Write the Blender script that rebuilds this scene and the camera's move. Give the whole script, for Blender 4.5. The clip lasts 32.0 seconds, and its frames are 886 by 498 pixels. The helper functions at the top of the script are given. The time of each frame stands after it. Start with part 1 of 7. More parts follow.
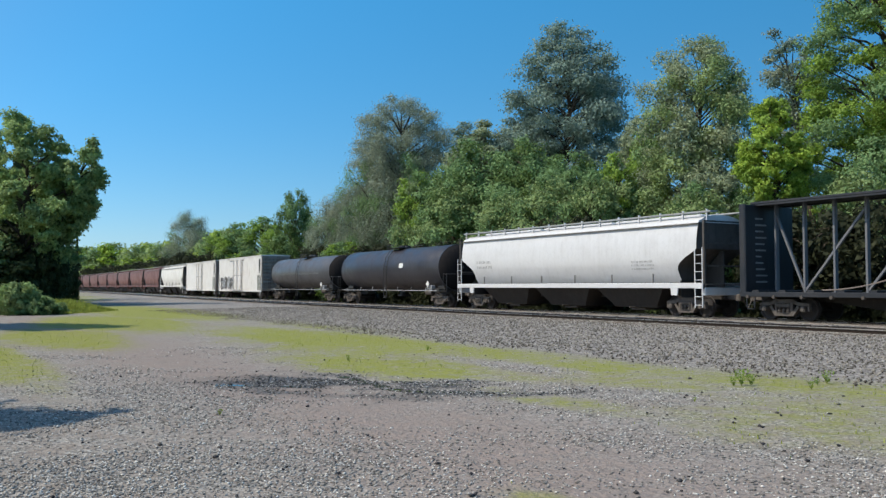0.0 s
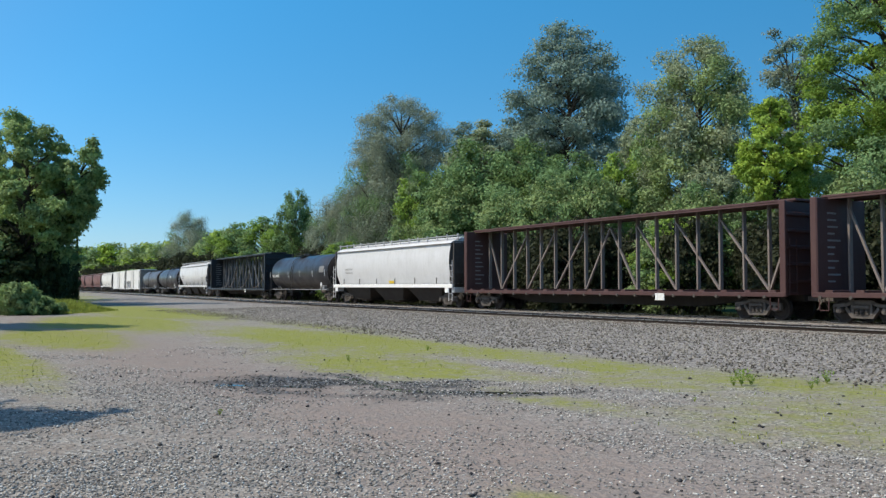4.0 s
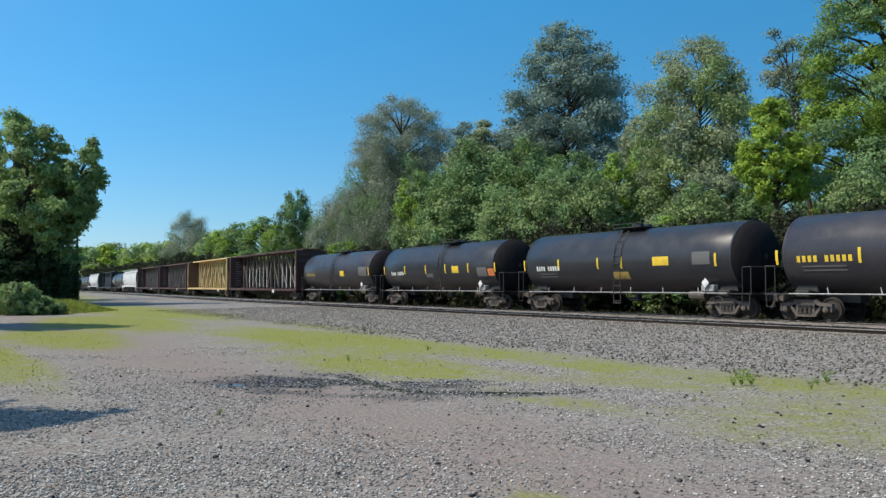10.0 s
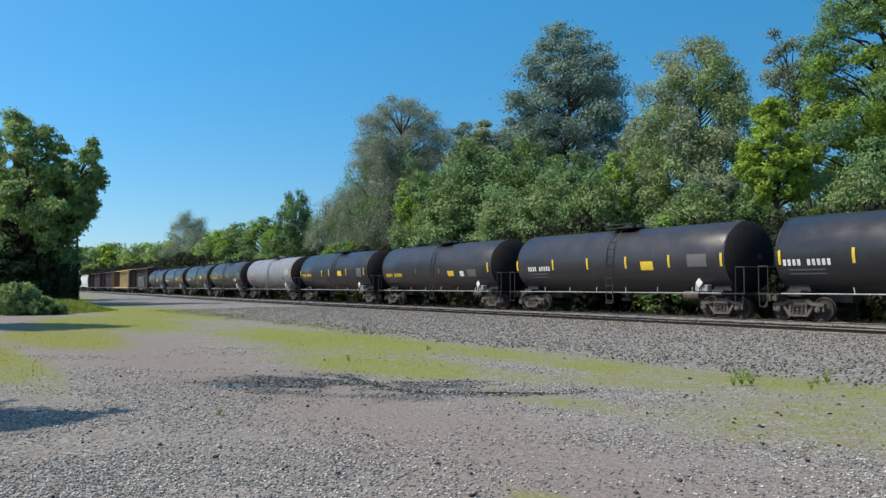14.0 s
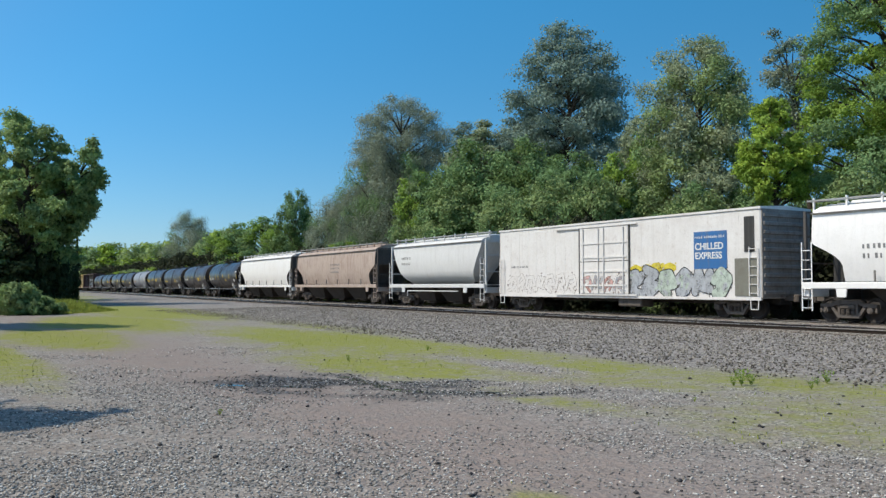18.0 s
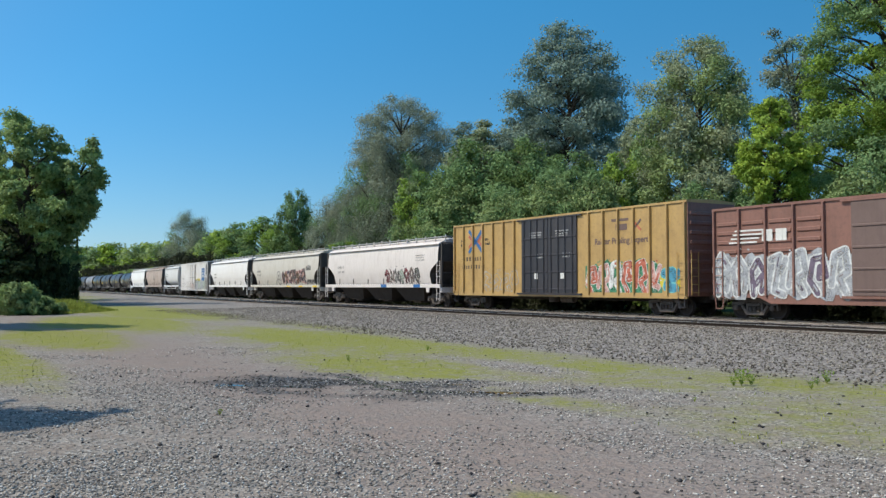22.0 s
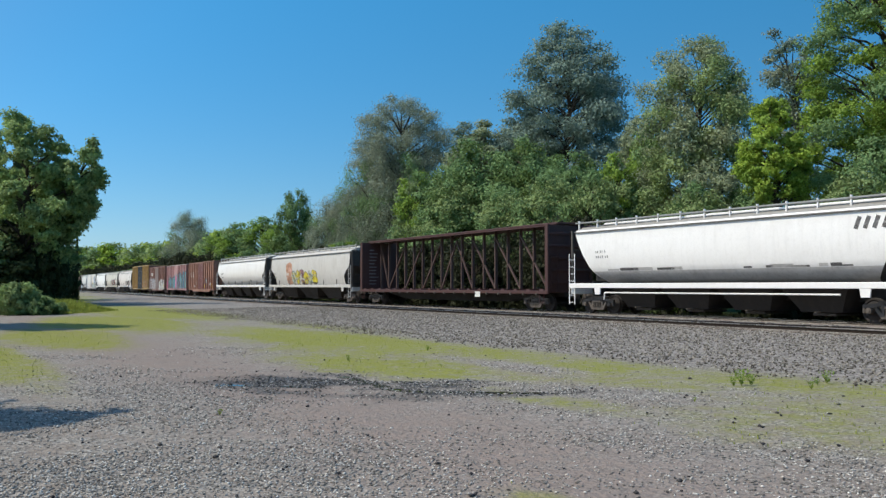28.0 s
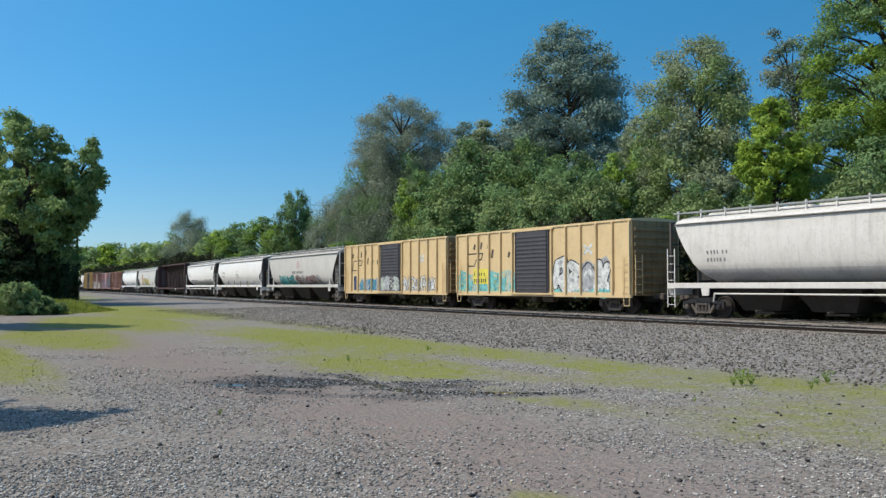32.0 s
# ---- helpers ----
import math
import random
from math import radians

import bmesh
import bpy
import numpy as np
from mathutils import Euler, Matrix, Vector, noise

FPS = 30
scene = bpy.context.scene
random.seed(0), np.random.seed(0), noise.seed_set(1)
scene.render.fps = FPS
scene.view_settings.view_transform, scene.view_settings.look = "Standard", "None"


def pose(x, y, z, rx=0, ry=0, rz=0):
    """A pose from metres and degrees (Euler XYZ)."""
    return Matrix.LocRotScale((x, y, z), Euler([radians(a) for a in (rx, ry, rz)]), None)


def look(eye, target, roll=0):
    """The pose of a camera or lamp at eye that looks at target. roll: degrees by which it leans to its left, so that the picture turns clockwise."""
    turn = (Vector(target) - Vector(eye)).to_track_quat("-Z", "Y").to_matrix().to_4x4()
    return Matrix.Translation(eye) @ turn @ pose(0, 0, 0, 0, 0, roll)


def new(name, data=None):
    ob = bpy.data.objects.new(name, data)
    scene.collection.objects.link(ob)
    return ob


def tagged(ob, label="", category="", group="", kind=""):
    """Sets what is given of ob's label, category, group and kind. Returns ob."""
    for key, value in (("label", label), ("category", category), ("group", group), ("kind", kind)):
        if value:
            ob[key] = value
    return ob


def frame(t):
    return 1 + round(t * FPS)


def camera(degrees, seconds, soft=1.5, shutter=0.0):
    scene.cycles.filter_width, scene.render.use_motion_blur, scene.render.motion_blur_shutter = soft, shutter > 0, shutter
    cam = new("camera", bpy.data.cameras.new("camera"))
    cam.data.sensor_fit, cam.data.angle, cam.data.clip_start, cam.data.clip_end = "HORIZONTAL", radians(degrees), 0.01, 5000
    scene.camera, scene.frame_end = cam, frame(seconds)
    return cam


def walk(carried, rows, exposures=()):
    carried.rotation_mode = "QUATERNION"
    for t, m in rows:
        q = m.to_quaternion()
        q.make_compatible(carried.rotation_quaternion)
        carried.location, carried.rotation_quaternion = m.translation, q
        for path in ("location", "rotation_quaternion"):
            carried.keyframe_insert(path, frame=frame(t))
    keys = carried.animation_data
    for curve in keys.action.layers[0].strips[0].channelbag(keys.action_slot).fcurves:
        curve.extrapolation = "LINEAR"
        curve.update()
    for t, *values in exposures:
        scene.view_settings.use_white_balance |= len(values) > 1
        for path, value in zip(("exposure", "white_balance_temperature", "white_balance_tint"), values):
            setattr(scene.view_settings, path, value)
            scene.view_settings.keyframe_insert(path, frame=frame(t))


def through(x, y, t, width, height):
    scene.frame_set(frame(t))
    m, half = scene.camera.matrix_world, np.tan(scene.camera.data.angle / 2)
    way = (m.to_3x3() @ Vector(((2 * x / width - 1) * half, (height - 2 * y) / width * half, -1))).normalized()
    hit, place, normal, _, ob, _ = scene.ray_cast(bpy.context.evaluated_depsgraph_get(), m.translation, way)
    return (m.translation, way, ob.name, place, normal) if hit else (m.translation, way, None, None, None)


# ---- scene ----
cam = camera(53.68, 32.0, soft=1.38)
EYE_Z = 1.65
AIM = pose(0, 0, EYE_Z, 92.44, 0, 0)
walk(cam, [(0.0, AIM), (32.0, AIM)], exposures=[(0.0, 0.25), (12.0, 0.26), (17.0, 0.20), (19.0, 0.09), (22.0, 0.13), (24.0, 0.20), (25.0, 0.09), (28.0, 0.12), (29.0, 0.0), (29.6, -0.14), (30.3, -0.08), (31.0, -0.03), (32.0, 0.09)])

# ---- light ----
SUN_AZ = (-0.966, -0.259)
SUN_EL = radians(50)
world = bpy.data.worlds.new("sky")
scene.world = world
world.use_nodes = True
wn = world.node_tree.nodes
sky = wn.new("ShaderNodeTexSky")
sky.sky_type = "NISHITA"
sky.sun_disc = False
sky.sun_elevation = SUN_EL
sky.sun_rotation = math.atan2(SUN_AZ[0], SUN_AZ[1])
sky.altitude = 200
sky.air_density = 0.9
sky.dust_density = 0.6
sky.ozone_density = 2.6
deep = wn.new("ShaderNodeHueSaturation")
deep.inputs["Hue"].default_value = 0.496
wn["Background"].inputs[1].default_value = 0.15
world.node_tree.links.new(sky.outputs[0], deep.inputs["Color"])
azure = wn.new("ShaderNodeMix")
azure.data_type = "RGBA"
azure.inputs[7].default_value = (0.22, 2.24, 4.45, 1)
world.node_tree.links.new(deep.outputs[0], azure.inputs[6])
world.node_tree.links.new(azure.outputs[2], wn["Background"].inputs[0])
# the blue is deepest away from the sun and pales towards it
h_az = math.hypot(*SUN_AZ)
TO_SUN = (SUN_AZ[0] / h_az * math.cos(SUN_EL), SUN_AZ[1] / h_az * math.cos(SUN_EL), math.sin(SUN_EL))
toward = wn.new("ShaderNodeVectorMath")
toward.operation = "DOT_PRODUCT"
toward.inputs[1].default_value = TO_SUN
world.node_tree.links.new(wn.new("ShaderNodeTexCoord").outputs["Generated"], toward.inputs[0])
for sock, near_sun, away in ((deep.inputs["Saturation"], 0.85, 1.34), (azure.inputs[0], 0.12, 0.44)):
    pale = wn.new("ShaderNodeMapRange")
    pale.interpolation_type = "SMOOTHSTEP"
    pale.inputs[1].default_value, pale.inputs[2].default_value = 0.20, 0.85
    pale.inputs[3].default_value, pale.inputs[4].default_value = away, near_sun
    world.node_tree.links.new(toward.outputs["Value"], pale.inputs[0])
    world.node_tree.links.new(pale.outputs[0], sock)
dim = wn.new("ShaderNodeMapRange")
dim.inputs[1].default_value, dim.inputs[2].default_value = -0.40, 0.25
dim.inputs[3].default_value, dim.inputs[4].default_value = 0.094, 0.16
world.node_tree.links.new(toward.outputs["Value"], dim.inputs[0])
world.node_tree.links.new(dim.outputs[0], wn["Background"].inputs[1])
sun_data = bpy.data.lights.new("sun", "SUN")
sun_data.energy = 3.55
sun_data.angle = radians(0.53)
sun_data.color = (1.0, 0.925, 0.775)
sun = new("sun", sun_data)
sun.matrix_world = look(tuple(100 * v for v in TO_SUN), (0, 0, 0))

# ---- plan: the line of the railway ----
HEAD = radians(32.40)          # the line leaves to the left of straight ahead by this angle
SIDE_P = 29.33                 # from the eye to the near flank of the train
TRAIN_P, NEAR_P = SIDE_P + 1.55, 26.7
BEND_1, BEND_2, BEND_L = 0.000858, -0.000203, 117.3
RAIL_Z = 0.30


def line_at(s):
    """Along and aside (to the right) of the tangent at the foot, and the turn, after s metres of line."""
    if s <= 0:
        return s, 0.0, 0.0
    a = min(s, BEND_L)
    q = a * BEND_1
    u, w = math.sin(q) / BEND_1, (1 - math.cos(q)) / BEND_1
    if s > BEND_L:
        b = s - BEND_L
        q2 = q + b * BEND_2
        u += (math.sin(q2) - math.sin(q)) / BEND_2
        w += (math.cos(q) - math.cos(q2)) / BEND_2
        q = q2
    return u, w, q


def plan(s, p):
    """World x, y and heading of the point p metres to the right of the line through the eye, s metres along."""
    u, w, q = line_at(s)
    off = p - SIDE_P
    u, w = u - off * math.sin(q), SIDE_P + w + off * math.cos(q)
    return -u * math.sin(HEAD) + w * math.cos(HEAD), u * math.cos(HEAD) + w * math.sin(HEAD), HEAD - q


S_TAB = np.arange(-1200.0, 2600.0, 4.0)
UW_TAB = np.array([line_at(s) for s in S_TAB])


def to_line(x, y):
    """Arrays of world x, y to distance p from the eye's own line (bent like the railway)."""
    u = -x * math.sin(HEAD) + y * math.cos(HEAD)
    w = x * math.cos(HEAD) + y * math.sin(HEAD)
    wl = np.interp(u, UW_TAB[:, 0], UW_TAB[:, 1])
    q = np.interp(u, UW_TAB[:, 0], UW_TAB[:, 2])
    return (w - SIDE_P - wl) * np.cos(q) + SIDE_P


def run(t):
    """How far the train has gone at t seconds, from its place at 16 s."""
    return 21.92 * (t - 16) + 0.7425 * (t - 16) ** 2 / 32


# ---- materials ----
def nodes_of(name):
    m = bpy.data.materials.new(name)
    m.use_nodes = True
    nt = m.node_tree
    return m, nt, nt.nodes["Principled BSDF"]


def noise_node(nt, coord, scale, detail=4.0, rough=0.55, stretch=None):
    n = nt.nodes.new("ShaderNodeTexNoise")
    n.inputs["Scale"].default_value = scale
    n.inputs["Detail"].default_value = detail
    n.inputs["Roughness"].default_value = rough
    if stretch:
        mp = nt.nodes.new("ShaderNodeMapping")
        mp.inputs["Scale"].default_value = stretch
        nt.links.new(coord, mp.inputs[0])
        coord = mp.outputs[0]
    nt.links.new(coord, n.inputs["Vector"])
    return n.outputs["Fac"]


def ramp(nt, fac, lo, hi, smooth=True):
    r = nt.nodes.new("ShaderNodeMapRange")
    r.interpolation_type = "SMOOTHSTEP" if smooth else "LINEAR"
    r.inputs[1].default_value, r.inputs[2].default_value = lo, hi
    nt.links.new(fac, r.inputs[0])
    return r.outputs[0]


def mix(nt, fac, a, b):
    n = nt.nodes.new("ShaderNodeMix")
    n.data_type = "RGBA"
    for sock, v in ((n.inputs[0], fac), (n.inputs[6], a), (n.inputs[7], b)):
        if isinstance(v, (int, float)):
            sock.default_value = v
        elif isinstance(v, tuple):
            sock.default_value = (*v[:3], 1)
        else:
            nt.links.new(v, sock)
    return n.outputs[2]


def bump(nt, height, strength, distance):
    b = nt.nodes.new("ShaderNodeBump")
    b.inputs["Strength"].default_value = strength
    b.inputs["Distance"].default_value = distance
    nt.links.new(height, b.inputs["Height"])
    return b.outputs[0]


def times(nt, a, b, how="MULTIPLY"):
    n = nt.nodes.new("ShaderNodeMath")
    n.operation = how
    for sock, v in ((n.inputs[0], a), (n.inputs[1], b)):
        if isinstance(v, (int, float)):
            sock.default_value = v
        else:
            nt.links.new(v, sock)
    return n.outputs[0]


PAINTS = {}


def paint(name, col, dirt=(0.10, 0.085, 0.07), amount=0.35, rough=0.5, metal=0.0, streak=1.0, spots=0.0):
    """Worn paint on steel: blotches, streaks that run down and fine grain."""
    if name in PAINTS:
        return PAINTS[name]
    m, nt, bs = nodes_of(name)
    co = nt.nodes.new("ShaderNodeTexCoord").outputs["Object"]
    big = ramp(nt, noise_node(nt, co, 0.9, 5.0, 0.6), 0.35, 0.8)
    run_down = ramp(nt, noise_node(nt, co, 3.2, 3.0, 0.6, (1.6, 1.6, 0.12)), 0.45, 0.78)
    fine = noise_node(nt, co, 26.0, 3.0)
    grime = times(nt, times(nt, big, 0.55), times(nt, run_down, 0.6 * streak), "ADD")
    grime = times(nt, grime, amount)
    c = mix(nt, grime, col, dirt)
    c = mix(nt, times(nt, ramp(nt, fine, 0.3, 0.75), 0.10), c, dirt)
    c = mix(nt, times(nt, ramp(nt, noise_node(nt, co, 6.5, 5.0, 0.7), 0.46, 0.72), min(0.5, 0.45 * amount)), c, dirt)
    if spots:
        c = mix(nt, times(nt, ramp(nt, noise_node(nt, co, 2.3, 6.0, 0.7), 0.58, 0.68), spots), c, (0.16, 0.065, 0.03))
    nt.links.new(c, bs.inputs["Base Color"])
    nt.links.new(times(nt, times(nt, big, 0.25), rough - 0.08, "ADD"), bs.inputs["Roughness"])
    bs.inputs["Metallic"].default_value = metal
    bs.inputs["Specular IOR Level"].default_value = 0.12 if rough > 0.8 else 0.5
    nt.links.new(bump(nt, fine, 0.06, 0.01), bs.inputs["Normal"])
    PAINTS[name] = m
    return m


def plain(name, col, rough=0.6, metal=0.0):
    if name in PAINTS:
        return PAINTS[name]
    m, nt, bs = nodes_of(name)
    co = nt.nodes.new("ShaderNodeTexCoord").outputs["Object"]
    n = noise_node(nt, co, 9.0, 4.0)
    big = noise_node(nt, co, 1.7, 5.0, 0.65)
    c = mix(nt, times(nt, ramp(nt, n, 0.3, 0.8), 0.3), col, tuple(0.55 * v + 0.02 for v in col))
    c = mix(nt, times(nt, ramp(nt, big, 0.42, 0.72), 0.45), c, tuple(0.5 * v + 0.06 for v in col))
    c = mix(nt, times(nt, ramp(nt, noise_node(nt, co, 5.0, 3.0, 0.6, (1.5, 1.5, 0.15)), 0.5, 0.75), 0.3), c, (0.16, 0.13, 0.11))
    nt.links.new(c, bs.inputs["Base Color"])
    bs.inputs["Roughness"].default_value = rough
    bs.inputs["Metallic"].default_value = metal
    PAINTS[name] = m
    return m


def spray(name, col, rough=0.6, metal=0.0):
    """Sprayed paint: a thin coat through which the flank shows in patches."""
    m = plain(name, col, rough, metal)
    nt = m.node_tree
    bs = nt.nodes["Principled BSDF"]
    co = nt.nodes.new("ShaderNodeTexCoord").outputs["Object"]
    thin = times(nt, ramp(nt, noise_node(nt, co, 2.6, 4.0, 0.6), 0.36, 0.70), times(nt, ramp(nt, noise_node(nt, co, 14.0, 4.0, 0.7), 0.30, 0.62), 0.78))
    clear = nt.nodes.new("ShaderNodeBsdfTransparent")
    mx = nt.nodes.new("ShaderNodeMixShader")
    nt.links.new(thin, mx.inputs[0])
    nt.links.new(bs.outputs[0], mx.inputs[1])
    nt.links.new(clear.outputs[0], mx.inputs[2])
    nt.links.new(mx.outputs[0], nt.nodes["Material Output"].inputs[0])
    return m


RUNNING = paint("grimy running gear", (0.125, 0.105, 0.09), (0.022, 0.018, 0.016), 0.85, 0.75)
TRUCK_DARK = paint("black bolster paint", (0.022, 0.019, 0.017), (0.06, 0.05, 0.04), 0.5, 0.8)
WHEEL = paint("wheel steel", (0.022, 0.018, 0.016), (0.05, 0.037, 0.03), 0.6, 0.7)
# grime and the shade of the wagon ends in one dark colour
SHADE_GRIME = paint("grimy wagon end with shade in the colour", (0.11, 0.10, 0.093), (0.045, 0.04, 0.035), 0.7, 0.85)
BLACK = paint("black steel", (0.02, 0.02, 0.021), (0.08, 0.07, 0.06), 0.5, 0.6)
UNDER = paint("dusty dark underframe", (0.020, 0.017, 0.015), (0.060, 0.044, 0.036), 0.6, 0.8)
GALV = paint("galvanised grating", (0.42, 0.42, 0.41), (0.2, 0.18, 0.15), 0.5, 0.5, 0.4)
RAILING = paint("pale dusty handrail", (0.36, 0.36, 0.36), (0.15, 0.13, 0.11), 0.5, 0.5, 0.2)
WHITE_MARK = plain("white lettering", (0.75, 0.75, 0.72))
YELLOW_MARK = plain("yellow marking", (0.80, 0.55, 0.03))
BLACK_MARK = plain("black lettering", (0.03, 0.03, 0.035))
GREY_MARK = plain("grey lettering", (0.22, 0.22, 0.22))


def leaf_material(name, col, col2, through=0.34):
    m, nt, bs = nodes_of(name)
    ri = nt.nodes.new("ShaderNodeNewGeometry").outputs["Random Per Island"]
    co = nt.nodes.new("ShaderNodeTexCoord").outputs["Object"]
    clump = ramp(nt, noise_node(nt, co, 0.55, 3.0), 0.35, 0.68)
    tuft = ramp(nt, noise_node(nt, co, 1.9, 2.0), 0.38, 0.64)
    k = times(nt, times(nt, ri, 0.36), times(nt, times(nt, clump, 0.34), times(nt, tuft, 0.34), "ADD"), "ADD")
    c = mix(nt, k, tuple(0.70 * v for v in col), tuple(1.10 * v for v in col2))
    nt.links.new(c, bs.inputs["Base Color"])
    bs.inputs["Roughness"].default_value = 0.65
    bs.inputs["Specular IOR Level"].default_value = 0.18
    tr = nt.nodes.new("ShaderNodeBsdfTranslucent")
    nt.links.new(c, tr.inputs[0])
    mx = nt.nodes.new("ShaderNodeMixShader")
    mx.inputs[0].default_value = through
    out = nt.nodes["Material Output"]
    nt.links.new(bs.outputs[0], mx.inputs[1])
    nt.links.new(tr.outputs[0], mx.inputs[2])
    nt.links.new(mx.outputs[0], out.inputs[0])
    return m


LEAF = {
    "mid": leaf_material("leaves mid green", (0.130, 0.230, 0.090), (0.270, 0.405, 0.172)),
    "dark": leaf_material("leaves dark green", (0.085, 0.150, 0.045), (0.170, 0.255, 0.075)),
    "grey": leaf_material("leaves grey green", (0.245, 0.305, 0.180), (0.430, 0.485, 0.300)),
    "ashen": leaf_material("leaves ashen green", (0.205, 0.250, 0.180), (0.365, 0.410, 0.295)),
    "bright": leaf_material("leaves yellow green", (0.250, 0.380, 0.050), (0.430, 0.560, 0.095)),
    "lush": leaf_material("leaves lush green", (0.165, 0.280, 0.042), (0.330, 0.465, 0.090)),
    # the haze of distance is mixed into this leaf colour
    "blue": leaf_material("leaves green with blue haze in the colour", (0.180, 0.262, 0.222), (0.295, 0.385, 0.310)),
    "pale": leaf_material("leaves pale olive", (0.205, 0.292, 0.112), (0.370, 0.470, 0.200)),
    "sunlit": leaf_material("leaves light green", (0.235, 0.345, 0.125), (0.425, 0.550, 0.230), 0.50),
    # shade is put into these two leaf colours, darker than the leaves are
    "deep": leaf_material("leaves dark green with shade in the colour", (0.030, 0.046, 0.020), (0.060, 0.088, 0.036)),
    "shaded_understory": leaf_material("undergrowth leaves with shade in the colour", (0.024, 0.030, 0.016), (0.070, 0.078, 0.038)),
}
BARK = paint("grey bark", (0.085, 0.07, 0.056), (0.035, 0.028, 0.022), 0.7, 0.9)
PALE_BARK = paint("pale bark", (0.30, 0.27, 0.22), (0.1, 0.085, 0.065), 0.7, 0.9)


# ---- mesh helpers ----
class Mesh:
    def __init__(self):
        self.v, self.f, self.m = [], [], []

    def add(self, verts, faces, mat=0):
        k = len(self.v)
        self.v.extend(tuple(p) for p in verts)
        self.f.extend(tuple(k + i for i in f) for f in faces)
        self.m.extend([mat] * len(faces))
        return self

    def box(self, x0, x1, y0, y1, z0, z1, mat=0, c=0.0):
        if c <= 0:
            vs = [(x, y, z) for x in (x0, x1) for y in (y0, y1) for z in (z0, z1)]
            return self.add(vs, [(0, 1, 3, 2), (4, 6, 7, 5), (0, 4, 5, 1), (2, 3, 7, 6), (0, 2, 6, 4), (1, 5, 7, 3)], mat)
        rings = []
        for x, k in ((x0, c), (x0 + c, 0), (x1 - c, 0), (x1, c)):
            a, b, lo, hi = y0 + k, y1 - k, z0 + k, z1 - k
            e = c if k == 0 else c * 0.5
            rings.append([(x, a + e, lo), (x, b - e, lo), (x, b, lo + e), (x, b, hi - e), (x, b - e, hi), (x, a + e, hi), (x, a, hi - e), (x, a, lo + e)])
        return self.loft(rings, mat)

    def loft(self, rings, mat=0, caps=True):
        n = len(rings[0])
        vs = [p for r in rings for p in r]
        fs = [(i * n + j, i * n + (j + 1) % n, (i + 1) * n + (j + 1) % n, (i + 1) * n + j) for i in range(len(rings) - 1) for j in range(n)]
        if caps:
            fs += [tuple(reversed(range(n))), tuple(range((len(rings) - 1) * n, len(rings) * n))]
        return self.add(vs, fs, mat)

    def rod(self, a, b, r, n=6, r2=None, mat=0):
        a, b = Vector(a), Vector(b)
        q = (b - a).to_track_quat("Z", "Y")
        ring = [(math.cos(2 * math.pi * i / n), math.sin(2 * math.pi * i / n)) for i in range(n)]
        r2 = r if r2 is None else r2
        return self.loft([[a + q @ Vector((r * c, r * s, 0)) for c, s in ring], [b + q @ Vector((r2 * c, r2 * s, 0)) for c, s in ring]], mat)

    def bar(self, a, b, w, d, mat=0):
        """A flat bar from a to b in an x-z plane: w wide in that plane, d deep in y."""
        a, b = Vector(a), Vector(b)
        t = (b - a).normalized()
        n = Vector((-t.z, 0, t.x)) * (w / 2)
        y = Vector((0, d / 2, 0))
        return self.loft([[p + n + y, p - n + y, p - n - y, p + n - y] for p in (a, b)], mat)

    def poly(self, pts, y0, y1, mat=0):
        """A prism: outline pts in x, z between y0 and y1."""
        return self.loft([[(x, y, z) for x, z in pts] for y in (y0, y1)], mat)

    def mesh(self, name, mats, smooth=False):
        me = bpy.data.meshes.new(name)
        me.from_pydata(self.v, [], self.f)
        for m in mats if isinstance(mats, (list, tuple)) else [mats]:
            me.materials.append(m)
        if any(self.m):
            me.polygons.foreach_set("material_index", self.m)
        bm = bmesh.new()
        bm.from_mesh(me)
        bmesh.ops.recalc_face_normals(bm, faces=bm.faces)
        bm.to_mesh(me)
        bm.free()
        if smooth:
            me.shade_smooth()
            me.set_sharp_from_angle(angle=radians(35))
        return me


def part(name, body, material, parent, label="", at=None, smooth=False):
    """One mesh object under a thing or a part; body is a Mesh or a finished mesh."""
    me = body.mesh(name, material, smooth) if isinstance(body, Mesh) else body
    ob = new(name, me)
    ob.parent = parent
    if at is not None:
        ob.matrix_basis = at
    return tagged(ob, label)


def thing(name, label, category, group="", m=None, body=None, material=None, kind="", smooth=False):
    ob = new(name, body.mesh(name, material, smooth) if isinstance(body, Mesh) else body)
    if m is not None:
        ob.matrix_basis = m
    return tagged(ob, label, category, group, kind)


# ---- ground ----
def smooth01(a, lo, hi):
    t = np.clip((a - lo) / (hi - lo), 0, 1)
    return t * t * (3 - 2 * t)


def ground_z(x, y):
    p = to_line(x, y)
    z = 0.11 * smooth01(p, 13.5, 22.5)
    z = z * (1 - smooth01(p, 33.5, 36.0)) - 0.25 * smooth01(p, 33.5, 37.0)
    # a shallow dip that holds the puddle
    dip = np.exp(-(((x + 1.0) / 3.9) ** 2 + ((y - 14.9) / 2.6) ** 2) ** 3)
    return z - 0.05 * dip


def bump_field(x, y, k, seed):
    """Cheap smooth noise from a few sines."""
    r = np.random.RandomState(seed)
    a = np.zeros_like(x)
    for _ in range(7):
        d, ph = r.uniform(0, 2 * math.pi, 2)
        f = k * r.uniform(0.6, 1.7)
        a = a + np.sin(f * (x * np.cos(d) + y * np.sin(d)) + ph)
    return a / 7


